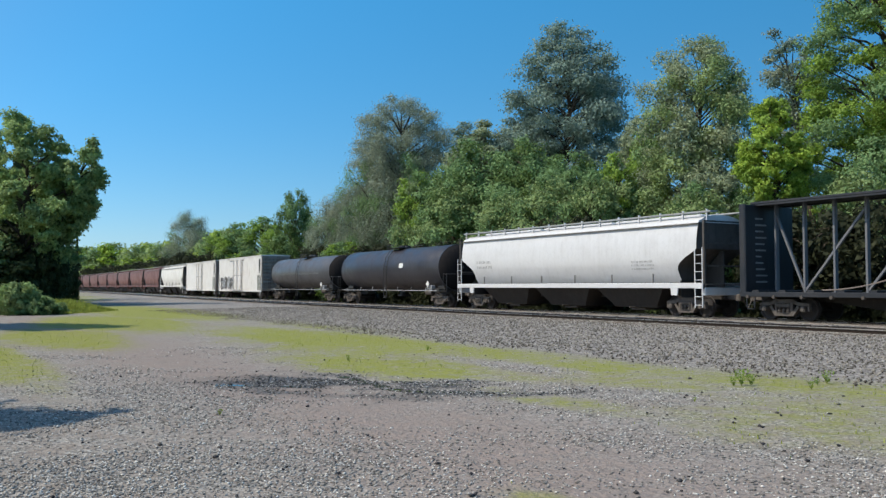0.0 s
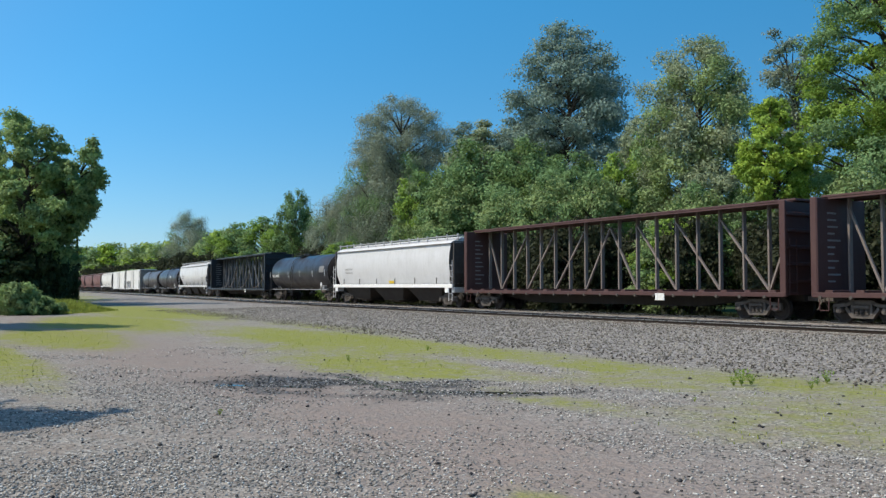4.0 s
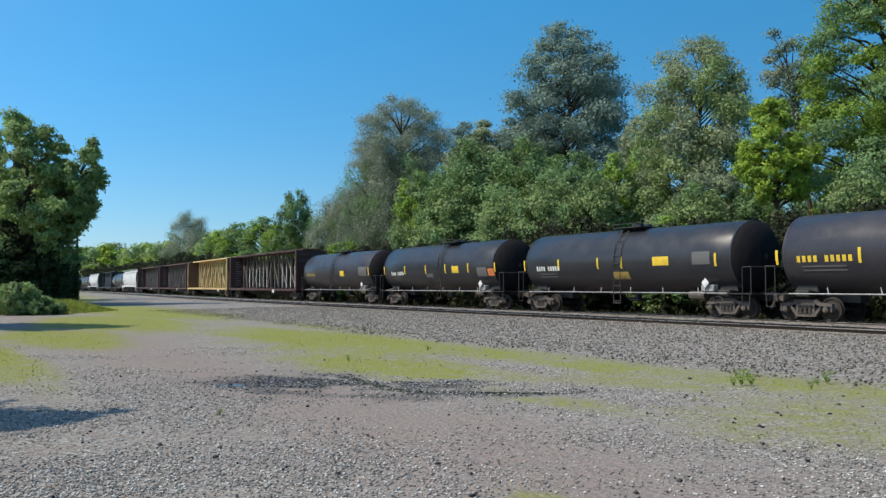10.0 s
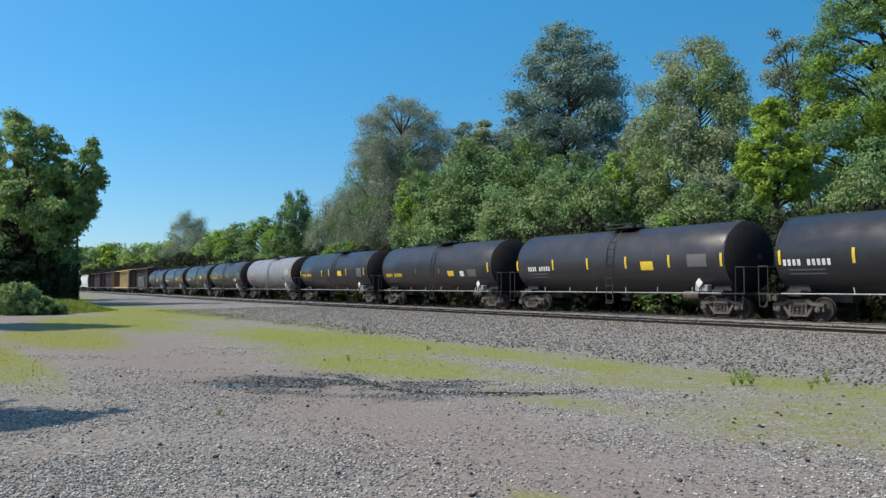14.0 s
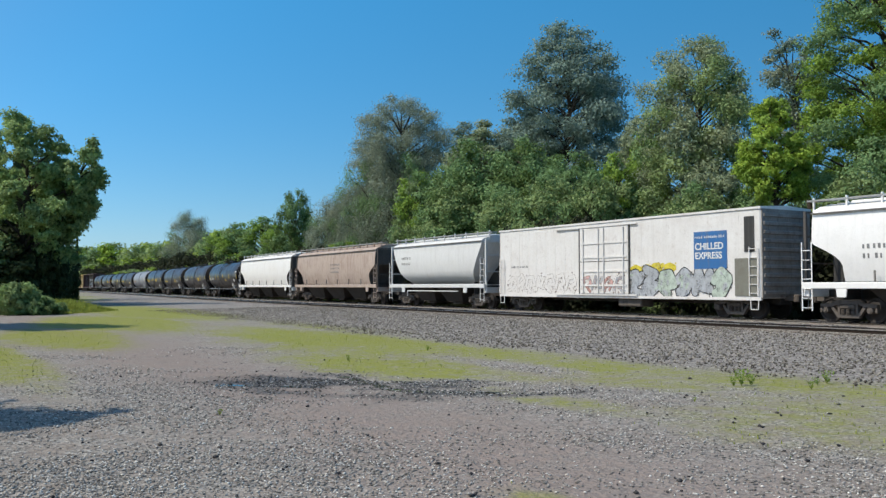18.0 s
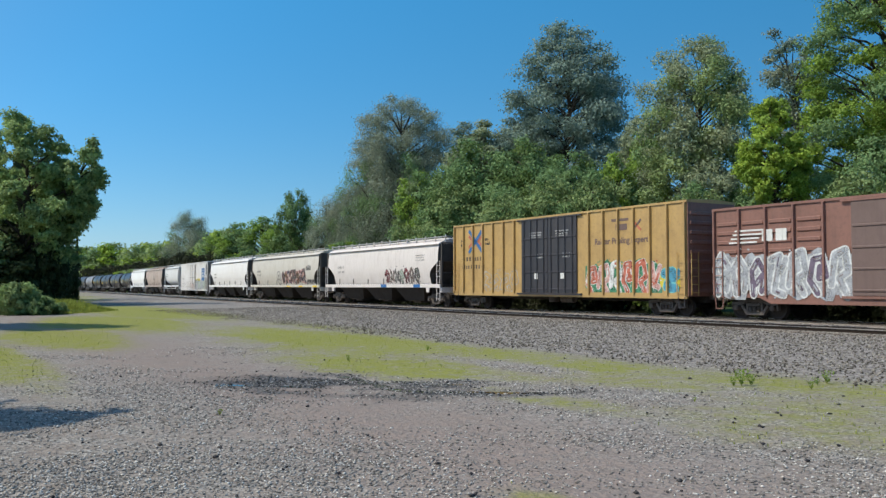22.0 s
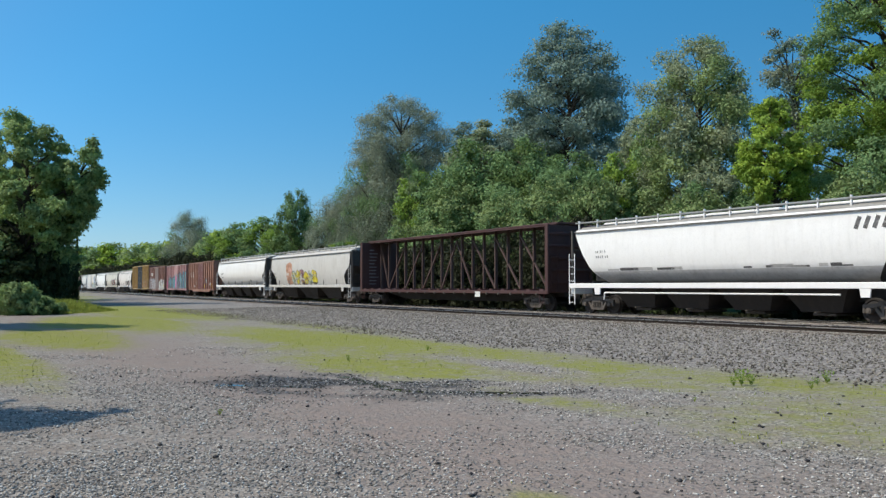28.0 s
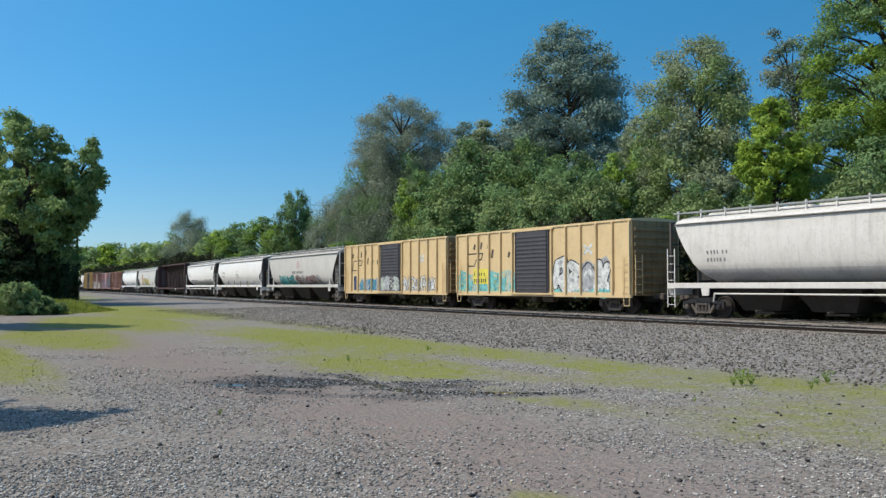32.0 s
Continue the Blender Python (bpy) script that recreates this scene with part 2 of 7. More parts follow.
# where grass grows: along the line, aside of it, half length, half width, strength
GRASS_PATCHES = (
    (42, 8.0, 10, 3.0, 1.3), (60, 12.5, 18, 4.0, 1.3), (31, 4.4, 7, 1.9, 1.1), (21, 1.9, 7, 0.75, 0.9),
    (25, 11.4, 11, 2.5, 1.0), (17, 8.8, 4.6, 1.9, 0.95), (16.5, 12.6, 7, 1.3, 0.85), (8.5, 12.8, 7, 1.7, 0.56),
    (10.4, 8.2, 2.6, 0.75, 0.6), (6.2, 8.9, 2.8, 1.3, 0.52), (1.5, 10.4, 4, 2.2, 0.56), (5.8, 4.5, 0.7, 0.35, 0.5),
    (33, 14.5, 9, 1.2, 0.5), (12.5, 11.2, 4, 1.2, 0.5), (20, 10.0, 8, 2.2, 0.85), (4.5, 11.0, 5, 1.8, 0.5),
)


def grass_cover(x, y):
    """0 on bare gravel to 1 in grass, by the plan of the lot."""
    p = to_line(x, y)
    s = -x * math.sin(HEAD) + y * math.cos(HEAD)
    n1, n2 = bump_field(x, y, 0.7, 3), bump_field(x, y, 2.6, 4)
    streak = bump_field(0.35 * s, 2.4 * p, 1.0, 6)
    pp, ss = p + 0.55 * n1 + 0.25 * n2, s + 2.0 * n1
    g = np.zeros_like(x)
    for s0, p0, hs, hp, k in GRASS_PATCHES:
        g = np.maximum(g, k * np.exp(-(((ss - s0) / hs) ** 2 + ((pp - p0) / hp) ** 2) ** 1.6))
    g = g * (0.95 + 0.4 * streak + 0.3 * n2)
    g = g - 0.6 * np.exp(-((s - 15.0) / 2.6) ** 2 - ((p - 10.85) / 0.55) ** 2)
    g = np.where(x < -30 - 0.25 * (y - 60), 1.0, g)
    g = np.where(p > 34.5, 1.0, np.where(p > 16.5, np.minimum(g, 0.0), g))
    return np.clip(g - 1.3 * wet_ground(x, y), 0, 1)


def wet_ground(x, y):
    a = np.exp(-(((x + 1.7) / 2.5) ** 2 + ((y - 14.75 + 0.2 * x) / 1.6) ** 2) ** 0.85)
    b = np.exp(-(((x - 0.6) / 2.0) ** 2 + ((y - 14.1) / 0.55) ** 2) ** 1.5)
    return np.clip(np.maximum(a, 0.9 * b) * (0.72 + 0.85 * bump_field(x, y, 1.7, 8) + 0.8 * bump_field(x, y, 5.0, 18)), 0, 1)


def axis(lo, hi, fine_lo, fine_hi, step, grow=1.16):
    a = list(np.arange(fine_lo, fine_hi, step))
    d, v = step, a[-1]
    while v < hi:
        d *= grow
        v += d
        a.append(v)
    d, v, b = step, a[0], []
    while v > lo:
        d *= grow
        v -= d
        b.append(v)
    return np.array(b[::-1] + a)


def grid_mesh(name, gx, gy, zf):
    X, Y = np.meshgrid(gx, gy)
    x, y = X.ravel(), Y.ravel()
    v = np.stack([x, y, zf(x, y)], 1)
    nx, ny = len(gx), len(gy)
    i = (np.arange(ny - 1)[:, None] * nx + np.arange(nx - 1)[None]).ravel()
    f = np.stack([i, i + 1, i + nx + 1, i + nx], 1)
    me = bpy.data.meshes.new(name)
    me.from_pydata(v.tolist(), [], f.tolist())
    me.shade_smooth()
    return me, x, y


gx = axis(-2200, 2200, -26, 24, 0.22)
gy = axis(-900, 3000, 4, 46, 0.22)
ground_me, px_, py_ = grid_mesh("ground", gx, gy, ground_z)
for att, val in (("grass", grass_cover(px_, py_)),
                 ("wet", wet_ground(px_, py_)),
                 ("far", smooth01(to_line(px_, py_), 33.5, 36)),
                 ("coarse", smooth01(to_line(px_, py_) + 0.8 * bump_field(px_, py_, 1.5, 9), 12.5, 15.0)),
                 ("track", np.clip(np.exp(-((to_line(px_, py_) - 5.3 + 0.8 * bump_field(px_, py_, 0.5, 10)) / 1.7) ** 2), 0, 1))):
    ground_me.attributes.new(att, "FLOAT", "POINT").data.foreach_set("value", val.astype(np.float32))


def ground_material():
    m, nt, bs = nodes_of("gravel lot")
    pos = nt.nodes.new("ShaderNodeNewGeometry").outputs["Position"]

    def att(n):
        a = nt.nodes.new("ShaderNodeAttribute")
        a.attribute_name = n
        return a.outputs["Fac"]

    def cells(scale):
        v = nt.nodes.new("ShaderNodeTexVoronoi")
        v.inputs["Scale"].default_value = scale
        nt.links.new(pos, v.inputs["Vector"])
        return v.outputs["Distance"], v.outputs["Color"]

    d1, c1 = cells(30.0)
    d2, c2 = cells(13.0)
    sep1 = nt.nodes.new("ShaderNodeSeparateColor")
    nt.links.new(c1, sep1.inputs[0])
    sep2 = nt.nodes.new("ShaderNodeSeparateColor")
    nt.links.new(c2, sep2.inputs[0])
    big = ramp(nt, noise_node(nt, pos, 0.35, 5.0, 0.6), 0.36, 0.66)
    mid = ramp(nt, noise_node(nt, pos, 2.4, 4.0, 0.6), 0.38, 0.68)
    dirt = mix(nt, big, (0.270, 0.240, 0.217), (0.254, 0.210, 0.178))
    stone_f = mix(nt, sep1.outputs[0], (0.078, 0.073, 0.067), (0.470, 0.440, 0.400))
    stone_c = mix(nt, sep2.outputs[0], (0.075, 0.068, 0.062), (0.42, 0.385, 0.355))
    stony = times(nt, times(nt, ramp(nt, mid, 0.0, 0.8), 0.55), 0.3, "ADD")
    base = mix(nt, stony, dirt, stone_f)
    base = mix(nt, times(nt, att("track"), 0.72), base, mix(nt, mid, (0.280, 0.222, 0.196), (0.245, 0.202, 0.180)))
    base = mix(nt, times(nt, att("coarse"), 0.85), base, stone_c)
    grime = ramp(nt, noise_node(nt, pos, 18.0, 5.0, 0.7), 0.32, 0.70)
    soil = mix(nt, grime, (0.188, 0.204, 0.036), (0.290, 0.302, 0.052))
    patch = ramp(nt, noise_node(nt, pos, 2.8, 8.0, 0.72), 0.30, 0.68)
    g = ramp(nt, times(nt, att("grass"), times(nt, times(nt, patch, 0.85), 0.34, "ADD")), 0.05, 0.74)
    base = mix(nt, times(nt, g, 0.86), base, soil)
    base = mix(nt, att("far"), base, (0.05, 0.075, 0.025))
    wet = ramp(nt, times(nt, att("wet"), times(nt, noise_node(nt, pos, 3.0, 5.0, 0.7), 0.62, "ADD")), 0.10, 0.80)
    base = mix(nt, times(nt, wet, 0.86), base, (0.050, 0.047, 0.046))
    nt.links.new(base, bs.inputs["Base Color"])
    nt.links.new(times(nt, 0.92, times(nt, wet, 0.45), "SUBTRACT"), bs.inputs["Roughness"])
    bs.inputs["Specular IOR Level"].default_value = 0.08
    h = times(nt, times(nt, d1, 0.5), times(nt, d2, 0.9), "ADD")
    h = times(nt, h, times(nt, noise_node(nt, pos, 60.0, 3.0), 0.5), "ADD")
    nt.links.new(bump(nt, h, 0.75, 0.028), bs.inputs["Normal"])
    return m


GROUND = ground_material()
ground_me.materials.append(GROUND)
ground = tagged(new("ground", ground_me), "dusty grey gravel lot with patches of thin grass", "ground", kind="structure")

# water lying in the dip
m_w, nt_w, bs_w = nodes_of("puddle water")
bs_w.inputs["Base Color"].default_value = (0.02, 0.02, 0.018, 1)
bs_w.inputs["Roughness"].default_value = 0.12
bs_w.inputs["IOR"].default_value = 1.33
co_w = nt_w.nodes.new("ShaderNodeNewGeometry").outputs["Position"]
nt_w.links.new(bump(nt_w, noise_node(nt_w, co_w, 9.0, 3.0), 0.06, 0.003), bs_w.inputs["Normal"])


def puddle(cx, cy, rx, ry, turn, seed):
    r = random.Random(seed)
    ph = [r.uniform(0, 6.28) for _ in range(4)]
    ca, sa = math.cos(radians(turn)), math.sin(radians(turn))
    ring = []
    for i in range(64):
        a = 2 * math.pi * i / 64
        k = 1 + 0.16 * math.sin(2 * a + ph[0]) + 0.18 * math.sin(3 * a + ph[1]) + 0.14 * math.sin(7 * a + ph[2]) + 0.10 * math.sin(13 * a + ph[3])
        u, v = rx * k * math.cos(a), ry * k * math.sin(a)
        ring.append((cx + u * ca - v * sa, cy + u * sa + v * ca))
    b = Mesh().loft([[(x, y, z) for x, y in ring] for z in (-0.10, float(ground_z(np.array([cx]), np.array([cy]))[0]) + 0.005)])
    thing("puddle", "shallow muddy puddle in a dip of the gravel lot", "puddle", "puddles on the lot", body=b, material=m_w, kind="structure")


for i, (x, y, rx, ry, turn) in enumerate((
        (-1.78, 16.35, 0.26, 0.12, -40), (-1.52, 15.9, 0.28, 0.13, -60), (-1.28, 15.4, 0.24, 0.15, -50), (-1.05, 14.95, 0.26, 0.13, -65), (-0.82, 14.45, 0.22, 0.14, -30),
        (-0.35, 14.2, 0.34, 0.13, -8), (0.35, 14.1, 0.30, 0.11, 4), (0.95, 14.0, 0.28, 0.12, -6), (1.5, 13.92, 0.30, 0.08, 0), (-0.55, 15.6, 0.30, 0.09, -8), (0.15, 15.2, 0.26, 0.08, 6),
        (-3.6, 15.05, 0.28, 0.15, 0), (-2.55, 14.9, 0.20, 0.09, 10))):
    puddle(x, y, rx, ry, turn, 30 + i)


# ---- railway ----
def sweep(section, p0, s_list, closed=True):
    """A section of (p, z) swept along the line."""
    rings = []
    for s in s_list:
        ring = []
        for dp, z in section:
            x, y, _ = plan(s, p0 + dp)
            ring.append((x, y, z))
        rings.append(ring)
    return rings


S_LINE = [float(s) for s in np.concatenate([np.arange(-960, -20, 40), np.arange(-20, 200, 4), np.arange(200, 900, 20)])]


def ballast_material():
    m, nt, bs = nodes_of("ballast stone")
    pos = nt.nodes.new("ShaderNodeNewGeometry").outputs["Position"]
    v = nt.nodes.new("ShaderNodeTexVoronoi")
    v.inputs["Scale"].default_value = 11.0
    nt.links.new(pos, v.inputs["Vector"])
    sep = nt.nodes.new("ShaderNodeSeparateColor")
    nt.links.new(v.outputs["Color"], sep.inputs[0])
    c = mix(nt, sep.outputs[0], (0.066, 0.058, 0.048), (0.37, 0.332, 0.282))
    c = mix(nt, times(nt, ramp(nt, noise_node(nt, pos, 0.8, 4.0), 0.4, 0.7), 0.6), c, (0.19, 0.140, 0.118))
    nt.links.new(c, bs.inputs["Base Color"])
    bs.inputs["Roughness"].default_value = 0.9
    bs.inputs["Specular IOR Level"].default_value = 0.12
    nt.links.new(bump(nt, v.outputs["Distance"], 0.9, 0.05), bs.inputs["Normal"])
    return m


BALLAST = ballast_material()
bed = Mesh().loft(sweep([(-3.1, 0.02), (-1.8, 0.055), (-1.34, 0.075), (-1.22, 0.125), (-0.84, 0.17), (-0.78, 0.125), (0.78, 0.125), (0.84, 0.155), (1.5, 0.19), (2.1, 0.285), (2.8, 0.275), (3.3, 0.12), (5.6, 0.10), (6.0, 0.105), (7.4, -0.25), (7.4, -0.6), (-3.1, -0.6)], NEAR_P, S_LINE))
thing("ballast_bed", "grey-brown crushed stone ballast under two tracks", "track bed", body=bed, material=BALLAST, kind="structure")

RAIL_TOP = paint("worn rail head", (0.33, 0.30, 0.27), (0.17, 0.13, 0.11), 0.5, 0.30, 1.0)
RAIL_SIDE = paint("rusty rail side", (0.034, 0.025, 0.021), (0.02, 0.016, 0.014), 0.6, 0.9)
TIE = paint("weathered tie timber", (0.20, 0.160, 0.136), (0.075, 0.060, 0.052), 0.7, 0.9)
tie_me = Mesh().box(-1.29, 1.29, -0.115, 0.115, -0.18, 0.0, c=0.015).mesh("tie", TIE)


def rail_mesh(p):
    b = Mesh()
    head = [(-0.037, RAIL_Z - 0.012), (-0.030, RAIL_Z), (0.030, RAIL_Z), (0.037, RAIL_Z - 0.012), (0.037, RAIL_Z - 0.035), (-0.037, RAIL_Z - 0.035)]
    web = [(-0.010, RAIL_Z - 0.035), (0.010, RAIL_Z - 0.035), (0.014, RAIL_Z - 0.145), (0.075, RAIL_Z - 0.172), (-0.075, RAIL_Z - 0.172), (-0.014, RAIL_Z - 0.145)]
    b.loft(sweep(head, p, S_LINE), 0)
    b.loft(sweep(web, p, S_LINE), 1)
    return b


def track(p, s0, s1, label):
    t = thing("railway_track", label, "railway track", "tracks of the main line", kind="structure")
    for side in (-0.7525, 0.7525):
        part("rail", rail_mesh(p + side), [RAIL_TOP, RAIL_SIDE], t, "steel rail with a polished head")
    s, rng = s0, random.Random(int(p))
    while s < s1:
        x, y, h = plan(s, p + rng.uniform(-0.04, 0.04))
        part("tie", tie_me, None, t, at=pose(x, y, RAIL_Z - 0.165 + rng.uniform(-0.008, 0.01), 0, 0, math.degrees(h) + rng.uniform(-1, 1)))
        s += 0.53


BROWN_SHADE_BALLAST = paint("brown ballast, also the shade under the train", (0.115, 0.090, 0.076), (0.045, 0.037, 0.033), 0.8, 0.9)
# the wider strip paints the shade under the train onto the bed
for p, a, lab in ((NEAR_P, 0.68, "rusty brown ballast between the rails"), (TRAIN_P, 1.25, "ballast strip under the goods train with its shade put into the colour")):
    strip = Mesh().loft(sweep([(-a, 0.1215), (a, 0.1215), (a, 0.0), (-a, 0.0)], p, S_LINE))
    thing("ballast_strip", lab, "track bed", body=strip, material=BROWN_SHADE_BALLAST, kind="structure")
track(NEAR_P, 2, 130, "empty track with rusty sided rails on timber ties")
track(TRAIN_P, 2, 130, "track that carries the goods train, with timber ties")


# ---- trees ----
def tube_path(b, pts, r0, r1, n=7):
    """A tapered, bent limb through pts."""
    rings = []
    for i, p in enumerate(pts):
        t = i / (len(pts) - 1)
        r = r0 + (r1 - r0) * t
        d = Vector(pts[min(i + 1, len(pts) - 1)]) - Vector(pts[max(i - 1, 0)])
        q = d.to_track_quat("Z", "Y")
        rings.append([Vector(p) + q @ Vector((r * math.cos(a), r * math.sin(a), 0)) for a in [2 * math.pi * k / n for k in range(n)]])
    b.loft(rings)


def grow(seed, height, radius, base, leaves, leaf, mats, bark, prof=((0, 0.55), (0.35, 1.0), (0.7, 0.85), (0.92, 0.5), (1, 0.2)), lobes=46, size=(0.20, 0.36), flat=0.72, droop=0.0, spread=0.20, reach=0.35, lean=(0.0, 0.0), tufts=22, limb=1.0):
    """Trunk and crown: limbs run out to clumps within the crown's outline, each clump a shell of small leafy tufts."""
    r = random.Random(seed)
    rs = np.random.RandomState(seed)
    wood = Mesh()
    top = height * 0.80
    sway = 0.012 * height
    axis_at = lambda z: Vector((lean[0] * (z / height) ** 1.5 + sway * math.sin(z * 0.55 + seed), lean[1] * (z / height) ** 1.5 + sway * math.cos(z * 0.45 + seed), z))
    tube_path(wood, [axis_at(top * i / 10) for i in range(11)], 0.013 * height + 0.05, 0.03, 8)
    pt, pr = [p[0] for p in prof], [p[1] for p in prof]
    grid = np.linspace(0, 1, 120)
    dens = np.cumsum(np.interp(grid, pt, pr) ** 1.3)
    dens /= dens[-1]
    cl = []
    for i in range(lobes):
        t = float(np.interp((i + r.random()) / lobes, dens, grid))
        k = float(np.interp(t, pt, pr))
        sz = radius * r.uniform(*size) * (0.72 + 0.28 * k)
        z = base + (height - base) * t - 0.55 * sz * flat * t
        a = i * 2.39996 + r.uniform(-0.6, 0.6)
        d = max(0.0, radius * k - 0.7 * sz) * math.sqrt(r.uniform(reach, 1.0))
        c = axis_at(z) + Vector((d * math.cos(a), d * math.sin(a), 0))
        cl.append((c, sz))
        p0 = axis_at(min(top, max(base * 0.75, z - d * r.uniform(0.45, 1.0))))
        mid = (p0 + c) / 2 + Vector((r.uniform(-0.25, 0.25), r.uniform(-0.25, 0.25), 0.10 * d))
        tube_path(wood, [p0, mid, c], limb * (0.03 + 0.0042 * height), 0.016, 4)
        for _ in range(2):
            e = c + Vector((r.gauss(0, 1), r.gauss(0, 1), r.gauss(0.2, 0.6))).normalized() * sz * 0.95
            wood.rod(mid.lerp(c, 0.7), e, 0.022 * limb, 3, 0.008)
    cen, siz = np.array([c for c, _ in cl]), np.array([s for _, s in cl])
    idx = rs.choice(len(cl), leaves, p=siz ** 2 / (siz ** 2).sum())
    tuft = rs.normal(size=(len(cl), tufts, 3)) + np.array([0, 0, 0.30])
    tuft /= np.linalg.norm(tuft, axis=2)[:, :, None]
    tuft *= rs.uniform(0.30, 1.05, (len(cl), tufts, 1))
    near = tuft[idx, rs.randint(0, tufts, leaves)] + spread * rs.normal(size=(leaves, 3))
    pos = cen[idx] + near * siz[idx][:, None] * np.array([1.0, 1.0, flat])
    pos[:, 2] -= droop * siz[idx] * rs.uniform(0, 1.0, leaves) ** 1.5
    nrm = rs.normal(size=(leaves, 3)) * 0.55 + near * 0.85 + np.array([0, 0, 0.35])
    nrm /= np.linalg.norm(nrm, axis=1)[:, None]
    u = rs.normal(size=(leaves, 3))
    u[:, 2] -= droop * 1.6
    u -= nrm * (u * nrm).sum(1)[:, None]
    u /= np.linalg.norm(u, axis=1)[:, None]
    v = np.cross(nrm, u)
    L = leaf * rs.uniform(0.6, 1.4, leaves)[:, None]
    W = L * (0.30 if droop > 0.3 else 0.48)
    verts = np.stack([pos - u * L * 0.5 + v * W, pos + u * L * 0.7, pos - u * L * 0.5 - v * W], 1)
    me = bpy.data.meshes.new("crown")
    me.vertices.add(3 * leaves)
    me.vertices.foreach_set("co", verts.ravel())
    me.loops.add(3 * leaves)
    me.loops.foreach_set("vertex_index", np.arange(3 * leaves, dtype=np.int32))
    me.polygons.add(leaves)
    me.polygons.foreach_set("loop_start", np.arange(0, 3 * leaves, 3, dtype=np.int32))
    for m in mats:
        me.materials.append(m)
    if len(mats) > 1:
        me.polygons.foreach_set("material_index", rs.randint(0, len(mats), len(cl))[idx].astype(np.int32))
    me.update(calc_edges=True)
    return wood.mesh("trunk", bark, True), me


KINDS = {}


def kind_of_tree(name, *args, **kw):
    KINDS[name] = (grow(*args, **kw), args[1], args[2])


# height, radius, height of the lowest leaves, number and size of leaves
ROUND = ((0, 0.6), (0.25, 0.95), (0.5, 1.0), (0.75, 0.86), (0.9, 0.58), (1, 0.25))
BLUNT = ((0, 0.85), (0.3, 1.0), (0.6, 0.98), (0.8, 0.82), (0.93, 0.62), (1, 0.32))
FAN = ((0, 0.35), (0.2, 0.75), (0.45, 1.0), (0.75, 0.88), (0.92, 0.6), (1, 0.3))
LEAFY = dict(lobes=84, size=(0.22, 0.36), tufts=26, spread=0.22)
kind_of_tree("hazy_giant", 216, 28.8, 7.4, 9.0, 74000, 0.18, [LEAF["blue"]], BARK, ((0, 0.70), (0.35, 0.90), (0.55, 0.97), (0.68, 1.0), (0.78, 0.88), (0.86, 0.60), (0.94, 0.46), (1, 0.25)), lobes=86, size=(0.15, 0.33), flat=0.46, tufts=24, spread=0.28, reach=0.12)
kind_of_tree("cottonwood", 14, 20.8, 5.3, 3.0, 92000, 0.14, [LEAF["grey"], LEAF["pale"], LEAF["grey"]], BARK, BLUNT, lobes=150, size=(0.15, 0.28), tufts=24, spread=0.25, reach=0.12, limb=0.6)
kind_of_tree("pale_tree", 31, 20.8, 3.2, 6.0, 36000, 0.17, [LEAF["grey"], LEAF["blue"]], PALE_BARK, ROUND, lobes=70, size=(0.22, 0.36), tufts=24, spread=0.24)
kind_of_tree("locust", 15, 23.0, 5.6, 2.5, 100000, 0.13, [LEAF["lush"], LEAF["lush"], LEAF["mid"]], BARK, BLUNT, lobes=150, size=(0.13, 0.27), flat=0.48, tufts=22, spread=0.26, reach=0.15)
kind_of_tree("bare", 19, 18.9, 2.3, 8.0, 15000, 0.13, [LEAF["blue"], LEAF["ashen"]], BARK, FAN, lobes=44, size=(0.2, 0.4), tufts=24, spread=0.3, lean=(-2.3, 0.0), reach=0.05, limb=0.7)
kind_of_tree("crowned", 24, 12.9, 2.3, 7.0, 26000, 0.12, [LEAF["bright"], LEAF["lush"], LEAF["bright"]], BARK, ((0, 0.7), (0.3, 1.0), (0.55, 0.9), (0.66, 0.55), (0.9, 0.5), (1, 0.3)), lobes=64, size=(0.2, 0.34), tufts=22, spread=0.2)
kind_of_tree("umbrella", 23, 24.2, 6.9, 12.0, 66000, 0.145, [LEAF["ashen"]], BARK, ((0, 0.30), (0.2, 0.75), (0.38, 1.0), (0.6, 0.95), (0.8, 0.72), (0.93, 0.5), (1, 0.25)), lobes=62, size=(0.16, 0.30), flat=0.5, droop=0.4, tufts=22, spread=0.26, reach=0.25, limb=0.8)
kind_of_tree("willow", 13, 14.0, 5.0, 0.8, 46000, 0.16, [LEAF["ashen"], LEAF["ashen"], LEAF["mid"]], BARK, ((0, 0.6), (0.25, 0.95), (0.5, 1.0), (0.75, 0.95), (0.9, 0.78), (1, 0.5)), lobes=48, size=(0.24, 0.38), flat=0.8, droop=0.5, tufts=24, spread=0.24)
kind_of_tree("maple", 11, 13.0, 4.0, 0.8, 27000, 0.19, [LEAF["mid"], LEAF["pale"]], BARK, ROUND, **LEAFY)
kind_of_tree("oak", 12, 16.0, 5.2, 1.2, 36000, 0.20, [LEAF["mid"], LEAF["mid"], LEAF["dark"]], BARK, ROUND, lobes=96, size=(0.2, 0.34), tufts=24, spread=0.22)
kind_of_tree("sunny", 41, 11.0, 3.0, 0.6, 22000, 0.16, [LEAF["lush"], LEAF["pale"], LEAF["mid"]], BARK, ROUND, **LEAFY)
kind_of_tree("far_wood", 22, 12.0, 5.0, 0.3, 9000, 0.42, [LEAF["mid"], LEAF["pale"], LEAF["pale"], LEAF["bright"]], BARK, ROUND, lobes=80, size=(0.24, 0.4), spread=0.26)
